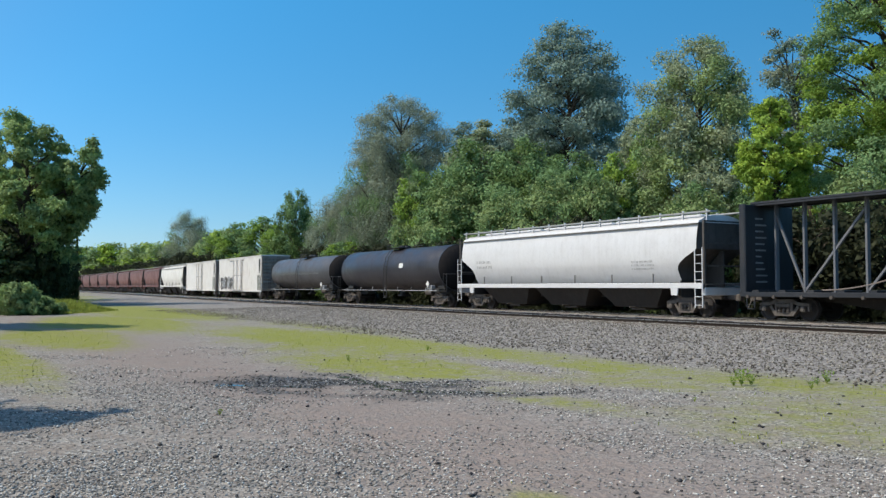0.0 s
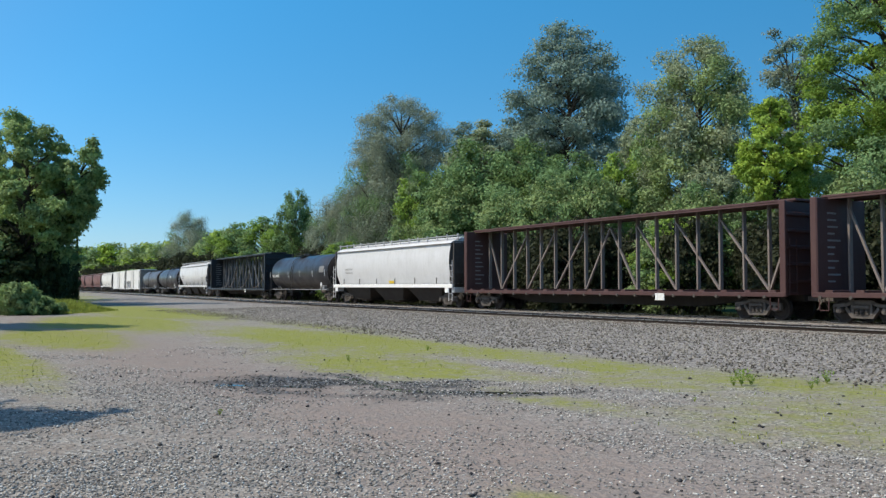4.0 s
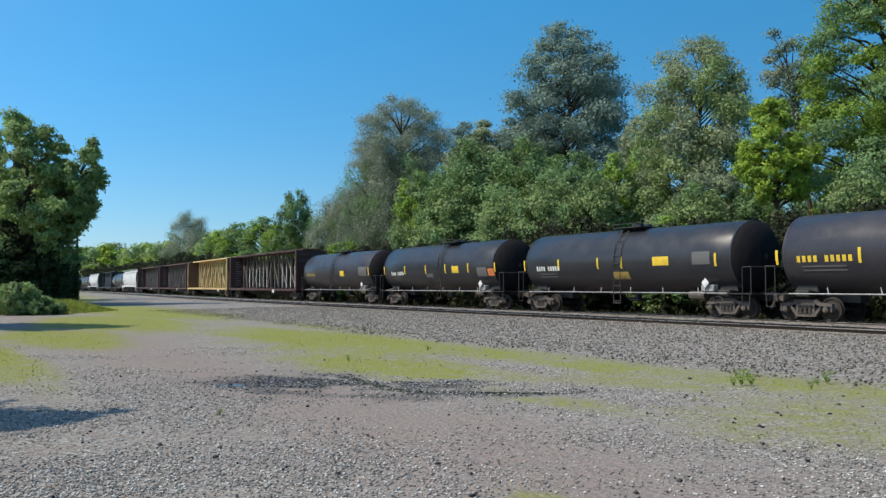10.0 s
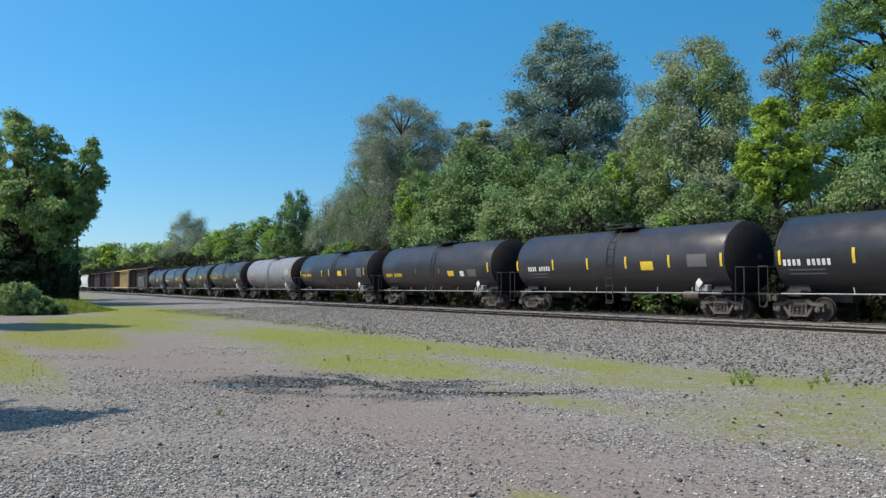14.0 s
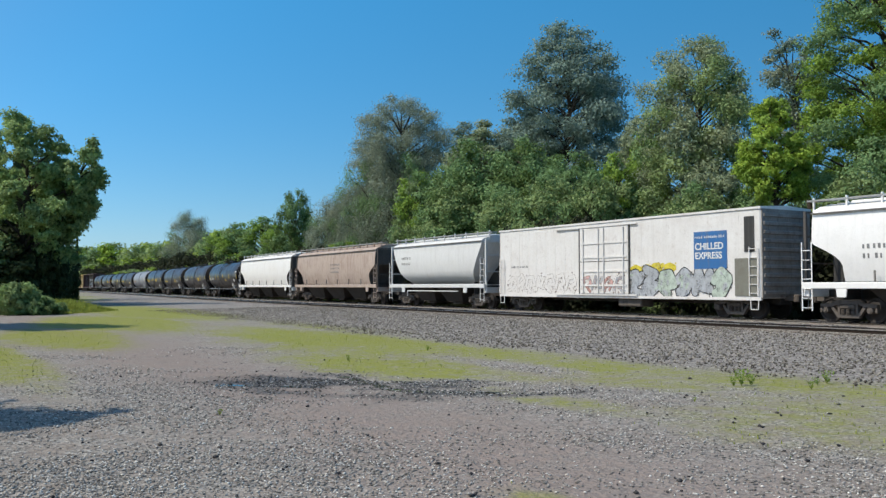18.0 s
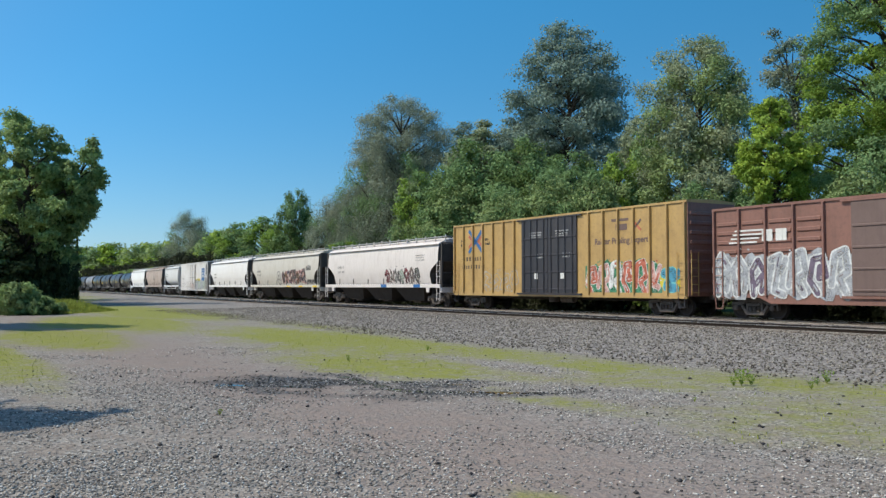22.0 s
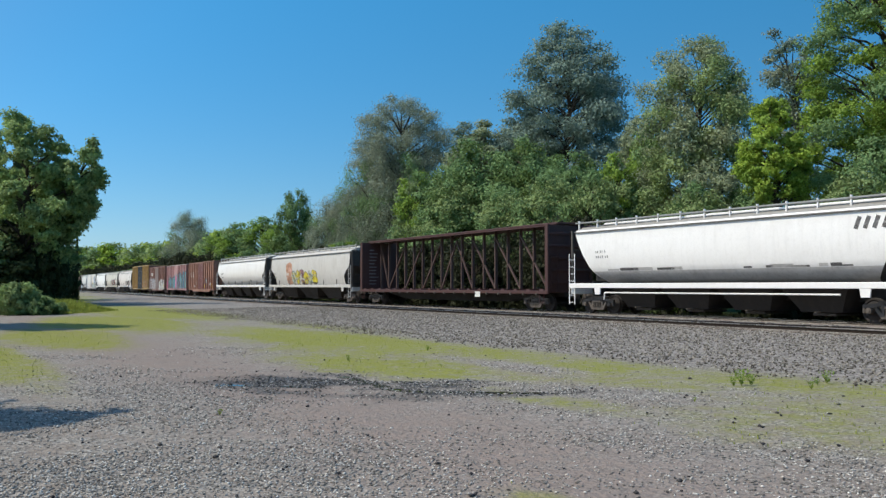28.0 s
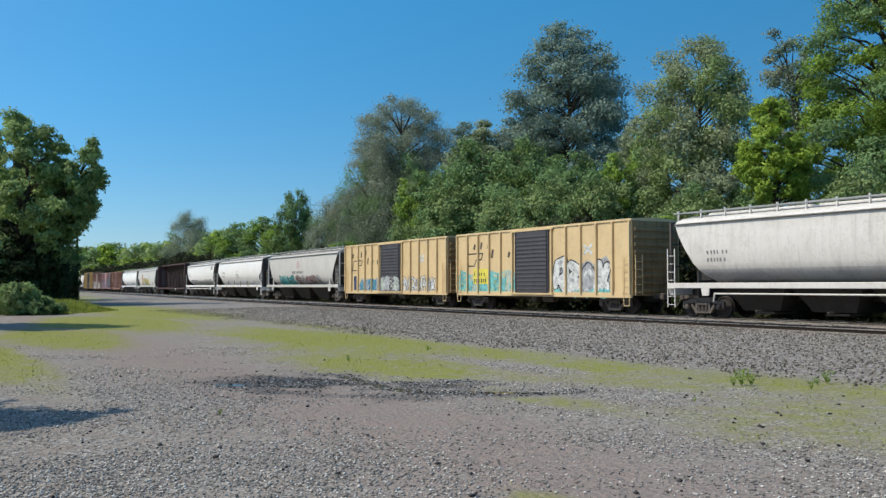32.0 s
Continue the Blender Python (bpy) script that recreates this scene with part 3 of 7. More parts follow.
kind_of_tree("scrub", 18, 4.5, 2.6, 0.0, 8500, 0.17, [LEAF["shaded_understory"]], BARK, ((0, 0.8), (0.5, 1.0), (0.85, 0.92), (1, 0.6)), lobes=46)
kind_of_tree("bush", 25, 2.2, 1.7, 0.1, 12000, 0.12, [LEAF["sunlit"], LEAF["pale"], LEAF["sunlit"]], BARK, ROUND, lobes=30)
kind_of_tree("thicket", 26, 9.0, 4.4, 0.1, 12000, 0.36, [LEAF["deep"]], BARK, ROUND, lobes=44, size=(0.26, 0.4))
kind_of_tree("overhang", 21, 18.2, 5.9, 3.6, 48000, 0.21, [LEAF["sunlit"], LEAF["sunlit"], LEAF["pale"]], BARK, ((0, 0.7), (0.15, 0.95), (0.4, 1.0), (0.62, 0.85), (0.8, 0.66), (0.92, 0.45), (1, 0.25)), lobes=52, size=(0.15, 0.30), flat=0.78, tufts=20, spread=0.17, reach=0.3, limb=1.3)
kind_of_tree("leaning", 28, 14.6, 2.9, 5.2, 24000, 0.20, [LEAF["sunlit"], LEAF["pale"]], BARK, ((0, 0.75), (0.25, 1.0), (0.6, 0.95), (0.8, 0.7), (1, 0.35)), lobes=34, size=(0.22, 0.40), flat=0.8, tufts=22, spread=0.20, reach=0.15, lean=(6.4, 0.0), limb=1.2)
kind_of_tree("shade", 20, 11.0, 4.2, 1.2, 22000, 0.38, [LEAF["dark"]], BARK, ROUND)

TREE_LABEL = {
    "far_wood": ("distant leafy green tree of the woods", "tree"),
    "maple": ("full leafy green broadleaf tree at the edge of the woods", "tree"),
    "oak": ("broad dark green deciduous tree behind the tracks", "tree"),
    "willow": ("grey-green willow with feathery drooping foliage", "tree"),
    "umbrella": ("tall grey-green willow with a fanned top on bare limbs", "tree"),
    "cottonwood": ("tall pale olive cottonwood with light bark", "tree"),
    "pale_tree": ("tall pale grey-green tree standing among the woods", "tree"),
    "locust": ("tall bright green locust tree with layered feathery boughs", "tree"),
    "hazy_giant": ("tall tree in tiers rising above the woods, blue haze in its leaf colour", "tree"),
    "sunny": ("young yellow-green tree in bright sun", "tree"),
    "crowned": ("slender young tree with a sunlit yellow-green top", "tree"),
    "bare": ("thin leaning half-bare tree with sparse pale leaves", "tree"),
    "overhang": ("spreading green tree with boughs over dark shade", "tree"),
    "leaning": ("green tree leaning out of the dark group beside the line", "tree"),
    "thicket": ("dense green tree with deep shade put into its leaf colour", "tree"),
    "shade": ("unseen dark leafy tree that blocks light from the gravel lot", "tree"),
    "scrub": ("undergrowth shrub with the shade of the woods put into its leaf colour", "shrub"),
    "bush": ("sunlit pale green bush beside the gravel lot", "shrub"),
}


def plant(kind, x, y, height=None, width=None, turn=0, sink=0.0):
    (wood, crown), h, rad = KINDS[kind]
    label, cat = TREE_LABEL[kind]
    z = float(ground_z(np.array([x]), np.array([y]))[0]) - sink
    t = thing("tree" if cat == "tree" else "shrub", label, cat, "trees of the woods" if cat == "tree" else "shrubs of the wood's edge")
    k, kz = (width / (2 * rad) if width else 1), (height / h if height else 1)
    t.matrix_basis = pose(x, y, z, 0, 0, turn) @ Matrix.Diagonal((k, k, kz, 1))
    part("trunk", wood, None, t)
    part("crown", crown, None, t)
    return t


def ray(bear, depth):
    """Ground x at that depth for a bearing given in 1550ths."""
    return bear * depth / 1550.0


# bearing, depth, height, width
def grove(kind, rows):
    for i, (bear, depth, height, width) in enumerate(rows):
        plant(kind, ray(bear, depth), depth, height, width, (i * 77 + len(kind) * 31 + int(depth) * 13) % 360)


plant("hazy_giant", ray(222, 88), 88, turn=0)
plant("cottonwood", ray(458, 66), 66, turn=30)
plant("pale_tree", ray(62, 86), 86, 18.6, 8.5, 0)
plant("pale_tree", ray(128, 90), 90, 19.5, 9.0, 80)
plant("pale_tree", ray(350, 80), 80, 18.0, 5.5, 140)
plant("umbrella", ray(-78, 100), 100, turn=0)
plant("locust", ray(790, 52), 52, turn=60)
plant("crowned", ray(590, 50), 50, turn=0)
plant("bare", ray(668, 57), 57, turn=0)

grove("locust", [(905, 50, 19, 10)])
grove("willow", [(-128, 99, 16.6, 8.0), (-185, 108, 13.2, 8.0), (-80, 96, 17.5, 8.5), (-208, 112, 11.8, 6.6), (-160, 106, 15.2, 7), (-105, 103, 18.5, 7), (-50, 104, 17.5, 8), (-450, 215, 20.5, 13), (-432, 205, 15.5, 10)])
grove("sunny", [(-45, 86, 13.4, 6.0), (308, 66, 12.0, 5.0), (365, 70, 15.5, 4.6), (-285, 135, 11.5, 9), (-320, 150, 14.0, 10), (-365, 165, 14.0, 10), (-395, 175, 13.0, 9), (-175, 95, 6.8, 6)])
grove("oak", [(60, 82, 16.0, 10.5), (150, 79, 15.5, 10), (0, 88, 14.5, 9), (225, 74, 13.5, 8.5), (-262, 125, 16.0, 7.0), (545, 62, 9.4, 6.0), (620, 60, 9.0, 5.5), (690, 62, 8.2, 5.0)])
grove("maple", [(20, 80, 12.0, 7.5), (110, 72, 10.0, 7), (185, 68, 11, 6.5), (262, 64, 10.5, 5.5), (440, 58, 8.8, 6), (745, 46, 8.5, 5.5), (-15, 84, 10.5, 6)])
grove("far_wood", [(-420, 205, 13, 12), (-530, 280, 16, 18), (-640, 350, 18, 26), (-690, 380, 18, 26), (-370, 175, 13.5, 10), (-400, 195, 14.5, 12), (-490, 250, 15, 15), (-590, 320, 18, 22)])
# the dark inside of the woods: its shade is in the leaf colour
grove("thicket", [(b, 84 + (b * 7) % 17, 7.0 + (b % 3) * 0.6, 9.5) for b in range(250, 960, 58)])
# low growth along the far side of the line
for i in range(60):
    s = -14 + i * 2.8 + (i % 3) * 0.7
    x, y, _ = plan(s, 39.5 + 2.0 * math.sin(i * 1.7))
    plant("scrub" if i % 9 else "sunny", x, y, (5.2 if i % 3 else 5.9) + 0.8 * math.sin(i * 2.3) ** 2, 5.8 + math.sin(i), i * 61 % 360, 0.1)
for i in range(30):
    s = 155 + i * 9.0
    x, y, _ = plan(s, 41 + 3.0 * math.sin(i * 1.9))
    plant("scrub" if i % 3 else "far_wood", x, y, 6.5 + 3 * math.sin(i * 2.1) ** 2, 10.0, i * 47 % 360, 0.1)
# the dark group beside the line, well beyond the lot
plant("overhang", -36.4, 76, 16.7, 12.4, 10)
plant("leaning", -36.6, 77)
plant("overhang", -46.0, 82, 19.0, 14.0, 130)
# lower trees of the group, with shade put into their leaf colour
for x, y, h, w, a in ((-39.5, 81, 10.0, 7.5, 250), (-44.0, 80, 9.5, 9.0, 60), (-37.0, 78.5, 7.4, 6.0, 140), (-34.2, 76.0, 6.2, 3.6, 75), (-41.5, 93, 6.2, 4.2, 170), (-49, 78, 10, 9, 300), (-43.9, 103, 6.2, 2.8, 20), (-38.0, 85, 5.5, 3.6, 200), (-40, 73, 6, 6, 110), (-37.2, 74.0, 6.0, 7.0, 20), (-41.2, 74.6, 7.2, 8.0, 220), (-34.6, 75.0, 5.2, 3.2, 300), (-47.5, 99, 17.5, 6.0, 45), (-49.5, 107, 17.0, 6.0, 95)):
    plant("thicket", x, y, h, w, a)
for x, y, h, w, a in ((-24.3, 50, 2.0, 2.6, 15), (-26.0, 51, 1.7, 3.0, 120), (-23.2, 50.3, 1.25, 2.0, 200), (-22.6, 51.5, 0.8, 1.4, 80), (-28, 52, 1.9, 3.2, 33)):
    plant("bush", x, y, h, w, a, 0.05)
# out of view beside the lot: these two throw the shade on it
plant("shade", -13.5, 8.7, 9.5, 6.8, 40)
plant("shade", -23.0, 34.0, 10.5, 8.0, 210)
# three unseen trees, added only to keep blue sky light off that shade
for x, y, h, w, a in ((-19.0, 1.0, 11.5, 7.5, 10), (-21.0, 11.0, 11.0, 6.5, 120), (-22.0, 20.0, 11.0, 6.5, 250)):
    plant("shade", x, y, h, w, a)


# ---- goods wagons: x runs forward, y to the side of the lot, z from the rail head ----
def wheel_mesh():
    b = Mesh()
    n = 20
    prof = [(0.0, 0.07), (0.13, 0.08), (0.19, 0.05), (0.36, 0.03), (0.40, 0.065), (0.457, 0.065), (0.462, -0.05), (0.485, -0.06), (0.485, -0.085), (0.40, -0.085), (0.36, -0.02), (0.19, -0.02), (0.13, -0.08), (0.0, -0.08)]
    rings = [[(r * math.cos(2 * math.pi * k / n), y, r * math.sin(2 * math.pi * k / n)) for k in range(n)] for r, y in prof[1:-1]]
    return b.loft(rings).mesh("wheel", WHEEL, True)


WHEEL_ME = wheel_mesh()
FRAME_ME = Mesh()
# cast side frame: top and bottom chords round the spring window, pedestal jaws over the bearings
FRAME_ME.poly([(-1.14, 0.56), (-1.14, 0.68), (-0.60, 0.73), (-0.42, 0.84), (0.42, 0.84), (0.60, 0.73), (1.14, 0.68), (1.14, 0.56), (0.60, 0.60), (0.40, 0.68), (-0.40, 0.68), (-0.60, 0.60)], -0.08, 0.08)
FRAME_ME.poly([(-0.68, 0.52), (-0.60, 0.60), (-0.36, 0.30), (0.36, 0.30), (0.60, 0.60), (0.68, 0.52), (0.42, 0.18), (-0.42, 0.18)], -0.08, 0.08)
for k in (-1, 1):
    FRAME_ME.box(k * 0.36 - 0.05, k * 0.36 + 0.05, -0.07, 0.09, 0.30, 0.70)
    FRAME_ME.box(k * 1.10 - 0.04, k * 1.10 + 0.04, -0.08, 0.08, 0.38, 0.60)
    FRAME_ME.rod((k * 0.89, -0.12, 0.46), (k * 0.89, 0.15, 0.46), 0.115, 10)
    FRAME_ME.rod((k * 0.89, 0.15, 0.46), (k * 0.89, 0.18, 0.46), 0.07, 8)
for k in (-0.2, 0.0, 0.2):
    for q in range(4):
        FRAME_ME.rod((k, 0.06, 0.31 + q * 0.055), (k, 0.06, 0.345 + q * 0.055), 0.08, 8)
FRAME_ME.box(-0.31, 0.31, -0.06, 0.13, 0.53, 0.67, c=0.02)
FRAME_ME = FRAME_ME.mesh("side_frame", RUNNING)
BOLSTER_ME = Mesh().box(-0.2, 0.2, -1.0, 1.0, 0.5, 0.82, c=0.04).box(-0.9, -0.83, -0.72, 0.72, 0.42, 0.5).box(0.83, 0.9, -0.72, 0.72, 0.42, 0.5)
BOLSTER_ME = BOLSTER_ME.mesh("bolster", TRUCK_DARK)
AXLE_ME = Mesh().rod((0, -0.98, 0), (0, 0.98, 0), 0.085, 8).mesh("axle", WHEEL)
COUPLER_ME = Mesh().box(-0.75, 0.0, -0.09, 0.09, 0.76, 0.96, c=0.02).box(-0.08, 0.17, -0.15, 0.16, 0.70, 1.02, c=0.04).rod((-0.1, 0.3, 0.85), (0.05, 0.42, 0.42), 0.025, 6)
COUPLER_ME = COUPLER_ME.mesh("coupler", RUNNING)


def ladder_mesh(name, h, mat, w=0.42, step=0.36):
    b = Mesh()
    for x in (-w / 2, w / 2):
        b.box(x - 0.022, x + 0.022, -0.012, 0.012, 0, h)
    k = 0.12
    while k < h:
        b.rod((-w / 2, 0.02, k), (w / 2, 0.02, k), 0.016, 5)
        k += step
    return b.mesh(name, mat)


def stirrup_mesh(mat):
    b = Mesh()
    b.bar((-0.2, 0, 0.45), (-0.18, 0, 0), 0.035, 0.02).bar((0.2, 0, 0.45), (0.18, 0, 0), 0.035, 0.02).bar((-0.18, 0, 0.0), (0.18, 0, 0.0), 0.035, 0.03)
    return b.mesh("step", mat)


def running_gear(car, half, inset):
    """Two trucks with wheels, couplers and an air tank."""
    for end in (1, -1):
        tr = part("truck", BOLSTER_ME, None, car, "grimy cast steel truck", pose(end * (half - inset), 0, 0))
        for y in (1.0, -1.0):
            part("side_frame", FRAME_ME, None, tr, at=pose(0, y, 0, 0, 0, 0 if y > 0 else 180))
        for x in (-0.89, 0.89):
            part("axle", AXLE_ME, None, tr, at=pose(x, 0, 0.457))
            for y in (0.72, -0.72):
                part("wheel", WHEEL_ME, None, tr, at=pose(x, y, 0.457, 0, 0, 0 if y > 0 else 180))
        part("coupler", COUPLER_ME, None, car, at=pose(end * (half + 0.45), 0, 0, 0, 0, 0 if end > 0 else 180))


SKIN = {}


def hug(ob, car):
    """Lays flat markings on the curved flank of their wagon."""
    if car.name in SKIN:
        zs, ws = SKIN[car.name]
        lo = min(v.co.y for v in ob.data.vertices)
        if 1.4 < lo < 1.62:
            for v in ob.data.vertices:
                v.co.y += float(np.interp(v.co.z, zs, ws)) + 0.004 - lo
    return ob


def bars_of_writing(car, x, z, y, w, h, lines, mat, seed, name="lettering", label="small block of lettering"):
    """Lines of unreadable writing as small bars on a flank."""
    r = random.Random(seed)
    b = Mesh()
    gap = h / lines
    for i in range(lines):
        zz = z + h - (i + 0.85) * gap
        xx = x + w
        while xx > x + 0.06:
            k = min(r.uniform(0.16, 0.30) * max(gap, 0.12), xx - x)
            b.box(xx - k, xx, y - 0.004, y + 0.004, zz, zz + gap * r.uniform(0.42, 0.54))
            xx -= k + 0.28 * max(gap, 0.12) * r.choice((1, 1, 1.4, 2.2))
    hug(part(name, b, mat, car, label), car)


def plate(car, name, x0, x1, z0, z1, y, mat, label="", d=0.012):
    return hug(part(name, Mesh().box(x0, x1, y - d, y + d, z0, z1), mat, car, label), car)


# tangles of sprayed strokes, no letters, in a unit box: u0, v0, u1, v1
STROKES = (
    ((0, .1, .3, .95), (.3, .95, .55, .25), (.55, .25, 1, .85), (.1, .4, .9, .2)),
    ((.1, 1, .9, .8), (.9, .8, .15, .45), (.15, .45, 1, .3), (1, .3, .4, 0), (.4, 0, 0, .25)),
    ((0, .2, .2, .9), (.2, .9, .8, 1), (.8, 1, 1, .5), (1, .5, .45, .35), (.45, .35, .9, 0)),
    ((.5, 0, 0, .35), (0, .35, .2, .9), (.2, .9, .75, .95), (.75, .95, 1, .45), (1, .45, .55, .4), (.55, .4, .6, .7)),
    ((0, .9, .6, 1), (.6, 1, .35, .1), (.35, .1, 1, 0), (.7, .6, 1, .9)),
    ((.15, 0, .05, .7), (.05, .7, .5, 1), (.5, 1, .95, .65), (.95, .65, .7, .1), (.3, .3, .75, .55)),
    ((0, .55, .5, .9), (.5, .9, 1, .6), (1, .6, .6, .1), (.6, .1, .1, .05), (.35, .05, .45, .65)),
)


def graffiti(car, x0, x1, z0, z1, y, seed, fills, line, back=None, letters=6, label="spray painted lettering", fat=0.34, rim=0.06, shine=None):
    """Sprayed letters: a cloud behind, dark rims, fat strokes, splashes and shines; x1 is the forward end."""
    r = random.Random(seed)
    mats = list(fills) + [line, back or line, shine or fills[-1]]
    b = Mesh()
    li = len(fills)
    H = z1 - z0
    w = (x1 - x0) / letters
    count = [0]

    def disc(cx, cz, rx, rz, layer, mat, n=9, rough=0.0):
        count[0] += 1
        yy = y + 0.0022 * layer + 0.00001 * count[0]
        ring = []
        for i in range(n):
            a = 2 * math.pi * i / n
            k = 1 + r.uniform(-rough, rough)
            ring.append((min(x1 + 0.08, max(x0 - 0.08, cx + rx * k * math.cos(a))), max(z0, cz + rz * k * math.sin(a))))
        b.poly(ring, yy - 0.001, yy, mat)

    def stroke(p, q, width, layer, mat):
        count[0] += 1
        yy = y + 0.0022 * layer + 0.00001 * count[0]
        b.bar((p[0], yy, p[1]), (q[0], yy, q[1]), width, 0.001, mat)
        for c in (p, q):
            disc(c[0], c[1], width / 2, width / 2, layer, mat, 8)

    if back:
        for i in range(letters * 3):
            cx = x0 + (x1 - x0) * (i + 0.5) / (letters * 3)
            disc(cx, (z0 + z1) / 2 + r.uniform(-0.12, 0.12) * H, w * r.uniform(0.45, 0.75), H * r.uniform(0.34, 0.50), 0, li + 1, 12, 0.14)
    for i in range(26 * letters):
        cx, cz = r.uniform(x0, x1), r.gauss((z0 + z1) / 2, 0.34 * H)
        if z0 < cz < z1 + 0.12 * H:
            k = r.uniform(0.012, 0.05)
            disc(cx, cz, k * 1.3, k, 0.4, r.choice((li + 1, li + 1, r.randrange(li))), 6, 0.3)
    for i in range(letters):
        cx = x1 - (i + 0.5) * w
        lw, lh = w * r.uniform(0.74, 0.92), H * r.uniform(0.72, 0.86)
        zb = z0 + 0.10 * H + r.uniform(0, H * 0.06)
        lean = r.uniform(-0.12, 0.18) * w
        at = lambda u, v: (cx - (u - 0.5) * lw - (v - 0.5) * lean, zb + v * lh)
        fw = fat * w
        glyph = [[at(a, c), at(d, e)] for a, c, d, e in r.choice(STROKES)]
        f = i % len(fills)
        for p, q in glyph:
            stroke(p, q, fw + 2 * rim, 1, li)
        for p, q in glyph:
            stroke(p, q, fw, 2, f)
        for p, q in glyph:
            k, d, o = r.uniform(0.0, 0.5), r.uniform(0.2, 0.5), r.uniform(-0.22, 0.22) * fw
            a = (p[0] + (q[0] - p[0]) * k + o, p[1] + (q[1] - p[1]) * k)
            e = (p[0] + (q[0] - p[0]) * (k + d) + o, p[1] + (q[1] - p[1]) * (k + d))
            stroke(a, e, fw * r.uniform(0.2, 0.5), 3, (f + 1 + r.randrange(len(fills))) % len(fills))
            if shine and r.random() < 0.75:
                k = r.uniform(0.1, 0.5)
                a = (p[0] + (q[0] - p[0]) * k + 0.25 * fw, p[1] + (q[1] - p[1]) * k)
                e = (p[0] + (q[0] - p[0]) * (k + 0.35) + 0.25 * fw, p[1] + (q[1] - p[1]) * (k + 0.35))
                stroke(a, e, min(0.05, 0.14 * fw), 4, li + 2)
        for _ in range(2):
            xd, zd = cx + r.uniform(-0.4, 0.4) * w, zb + r.uniform(0, 0.3) * lh
            stroke((xd, zd), (xd, max(z0, zd - r.uniform(0.05, 0.16) * H)), 0.02, 3, li)
    hug(part("graffiti", b, mats, car, label), car)


SEAM = paint("dark roof seam", (0.20, 0.19, 0.18), (0.1, 0.09, 0.08), 0.5, 0.7)
ROOF_DUST = paint("dusty grey wagon roof", (0.34, 0.33, 0.31), (0.17, 0.15, 0.13), 0.7, 0.75)


SMEAR = paint("grimy lower flank", (0.58, 0.56, 0.545), (0.20, 0.18, 0.165), 0.7, 0.6, streak=0.6)


def hopper(L, mat, label, H=4.50, style="curve", grey_roof=False, bulge=0.65, sill=None, chute=None, bays=3, frame_mat=None, board=GALV, grimy=False, pale_end=False):
    """Covered hopper wagon: lofted body with sloping ends, sills, chutes, roof boards and hatches."""
    half = L / 2
    car = thing("hopper_wagon", label, "railway wagon", "wagons of the goods train")
    sill = sill or mat
    chute = chute or UNDER
    frame_mat = frame_mat or mat
    e0 = half - 0.50
    if style == "curve":
        levels = [(z, 1.57 - b * (bulge if z < 3 else min(bulge, 1.1)), c) for z, b, c in ((1.52, 0.34, 1.22), (1.80, 0.21, 1.22), (2.10, 0.11, 1.22), (2.28, 0.065, 1.14), (2.45, 0.03, 0.95), (2.65, 0.01, 0.62), (2.88, 0.0, 0.14), (2.98, 0.0, 0.0), (3.25, 0.01, 0.0), (3.5, 0.03, 0.0), (3.8, 0.075, 0.0))]
    elif style == "full":
        levels = [(z, 1.57 - b, 0.10 if z > 1.9 else 0.3) for z, b in ((1.52, 0.22), (1.80, 0.15), (2.10, 0.09), (2.45, 0.03), (2.88, 0.0), (3.25, 0.01), (3.5, 0.03), (3.8, 0.075))]
    elif style == "round":
        levels = [(1.50, 0.70, 1.75), (1.66, 0.98, 1.62), (1.86, 1.22, 1.40), (2.08, 1.40, 1.20), (2.34, 1.51, 1.0), (3.0, 1.58, 0.56), (3.6, 1.56, 0.20), (3.95, 1.53, 0.03), (4.0, 1.53, 0.0)]
    else:
        levels = [(1.52, 1.08, 1.5), (1.72, 1.30, 1.42), (1.95, 1.45, 1.28), (2.2, 1.53, 1.12), (2.5, 1.565, 0.92), (3.0, 1.58, 0.62), (3.6, 1.56, 0.24), (3.9, 1.53, 0.04), (4.0, 1.53, 0.0)]
    top = H
    eave = 1.57 - 0.14 * min(bulge, 1.1) if style in ("curve", "full") else 1.50
    levels += [(top - 0.42, eave, 0.0), (top - 0.36, eave, 0.0), (top - 0.30, eave - 0.04, 0.0), (top - 0.12, 1.0, 0.0), (top - 0.02, 0.5, 0.0), (top, 0.2, 0.0)]
    rings = [[(e0 - c, w, z), (-(e0 - c), w, z), (-(e0 - c), -w, z), (e0 - c, -w, z)] for z, w, c in levels]
    body = Mesh().loft(rings)
    for i in range(len(rings) - 1):
        if levels[i][0] < top - 0.4:
            # only the rear slope sheet gets the colour that holds its shade
            body.m[i * 4 + 1] = 0 if pale_end else 1
        elif grey_roof and levels[i][0] > top - 0.35:
            for q in range(4):
                body.m[i * 4 + q] = 2
        if grimy and levels[i][0] < 2.0:
            body.m[i * 4] = body.m[i * 4 + 2] = 3
    part("body", body, [mat, SHADE_GRIME, ROOF_DUST, SMEAR], car, smooth=True)
    SKIN[car.name] = ([z for z, _, _ in levels], [w for _, w, _ in levels])
    for y in (1, -1):
        part("eave_seam", Mesh().box(-e0, e0, y * (eave + 0.05) - 0.07, y * (eave + 0.05) + 0.07, top - 0.44, top - 0.39, c=0.012), SEAM, car)
    cut = levels[0][2]
    for y in (1.0, -1.0):
        part("side_sill", Mesh().box(-half + 0.12, half - 0.12, y * 1.60 - 0.06, y * 1.60 + 0.06, 1.26, 1.50, c=0.02), sill, car)
    part("end_sill", Mesh().box(half - 0.32, half - 0.05, -1.5, 1.5, 0.95, 1.30, c=0.03), frame_mat, car)
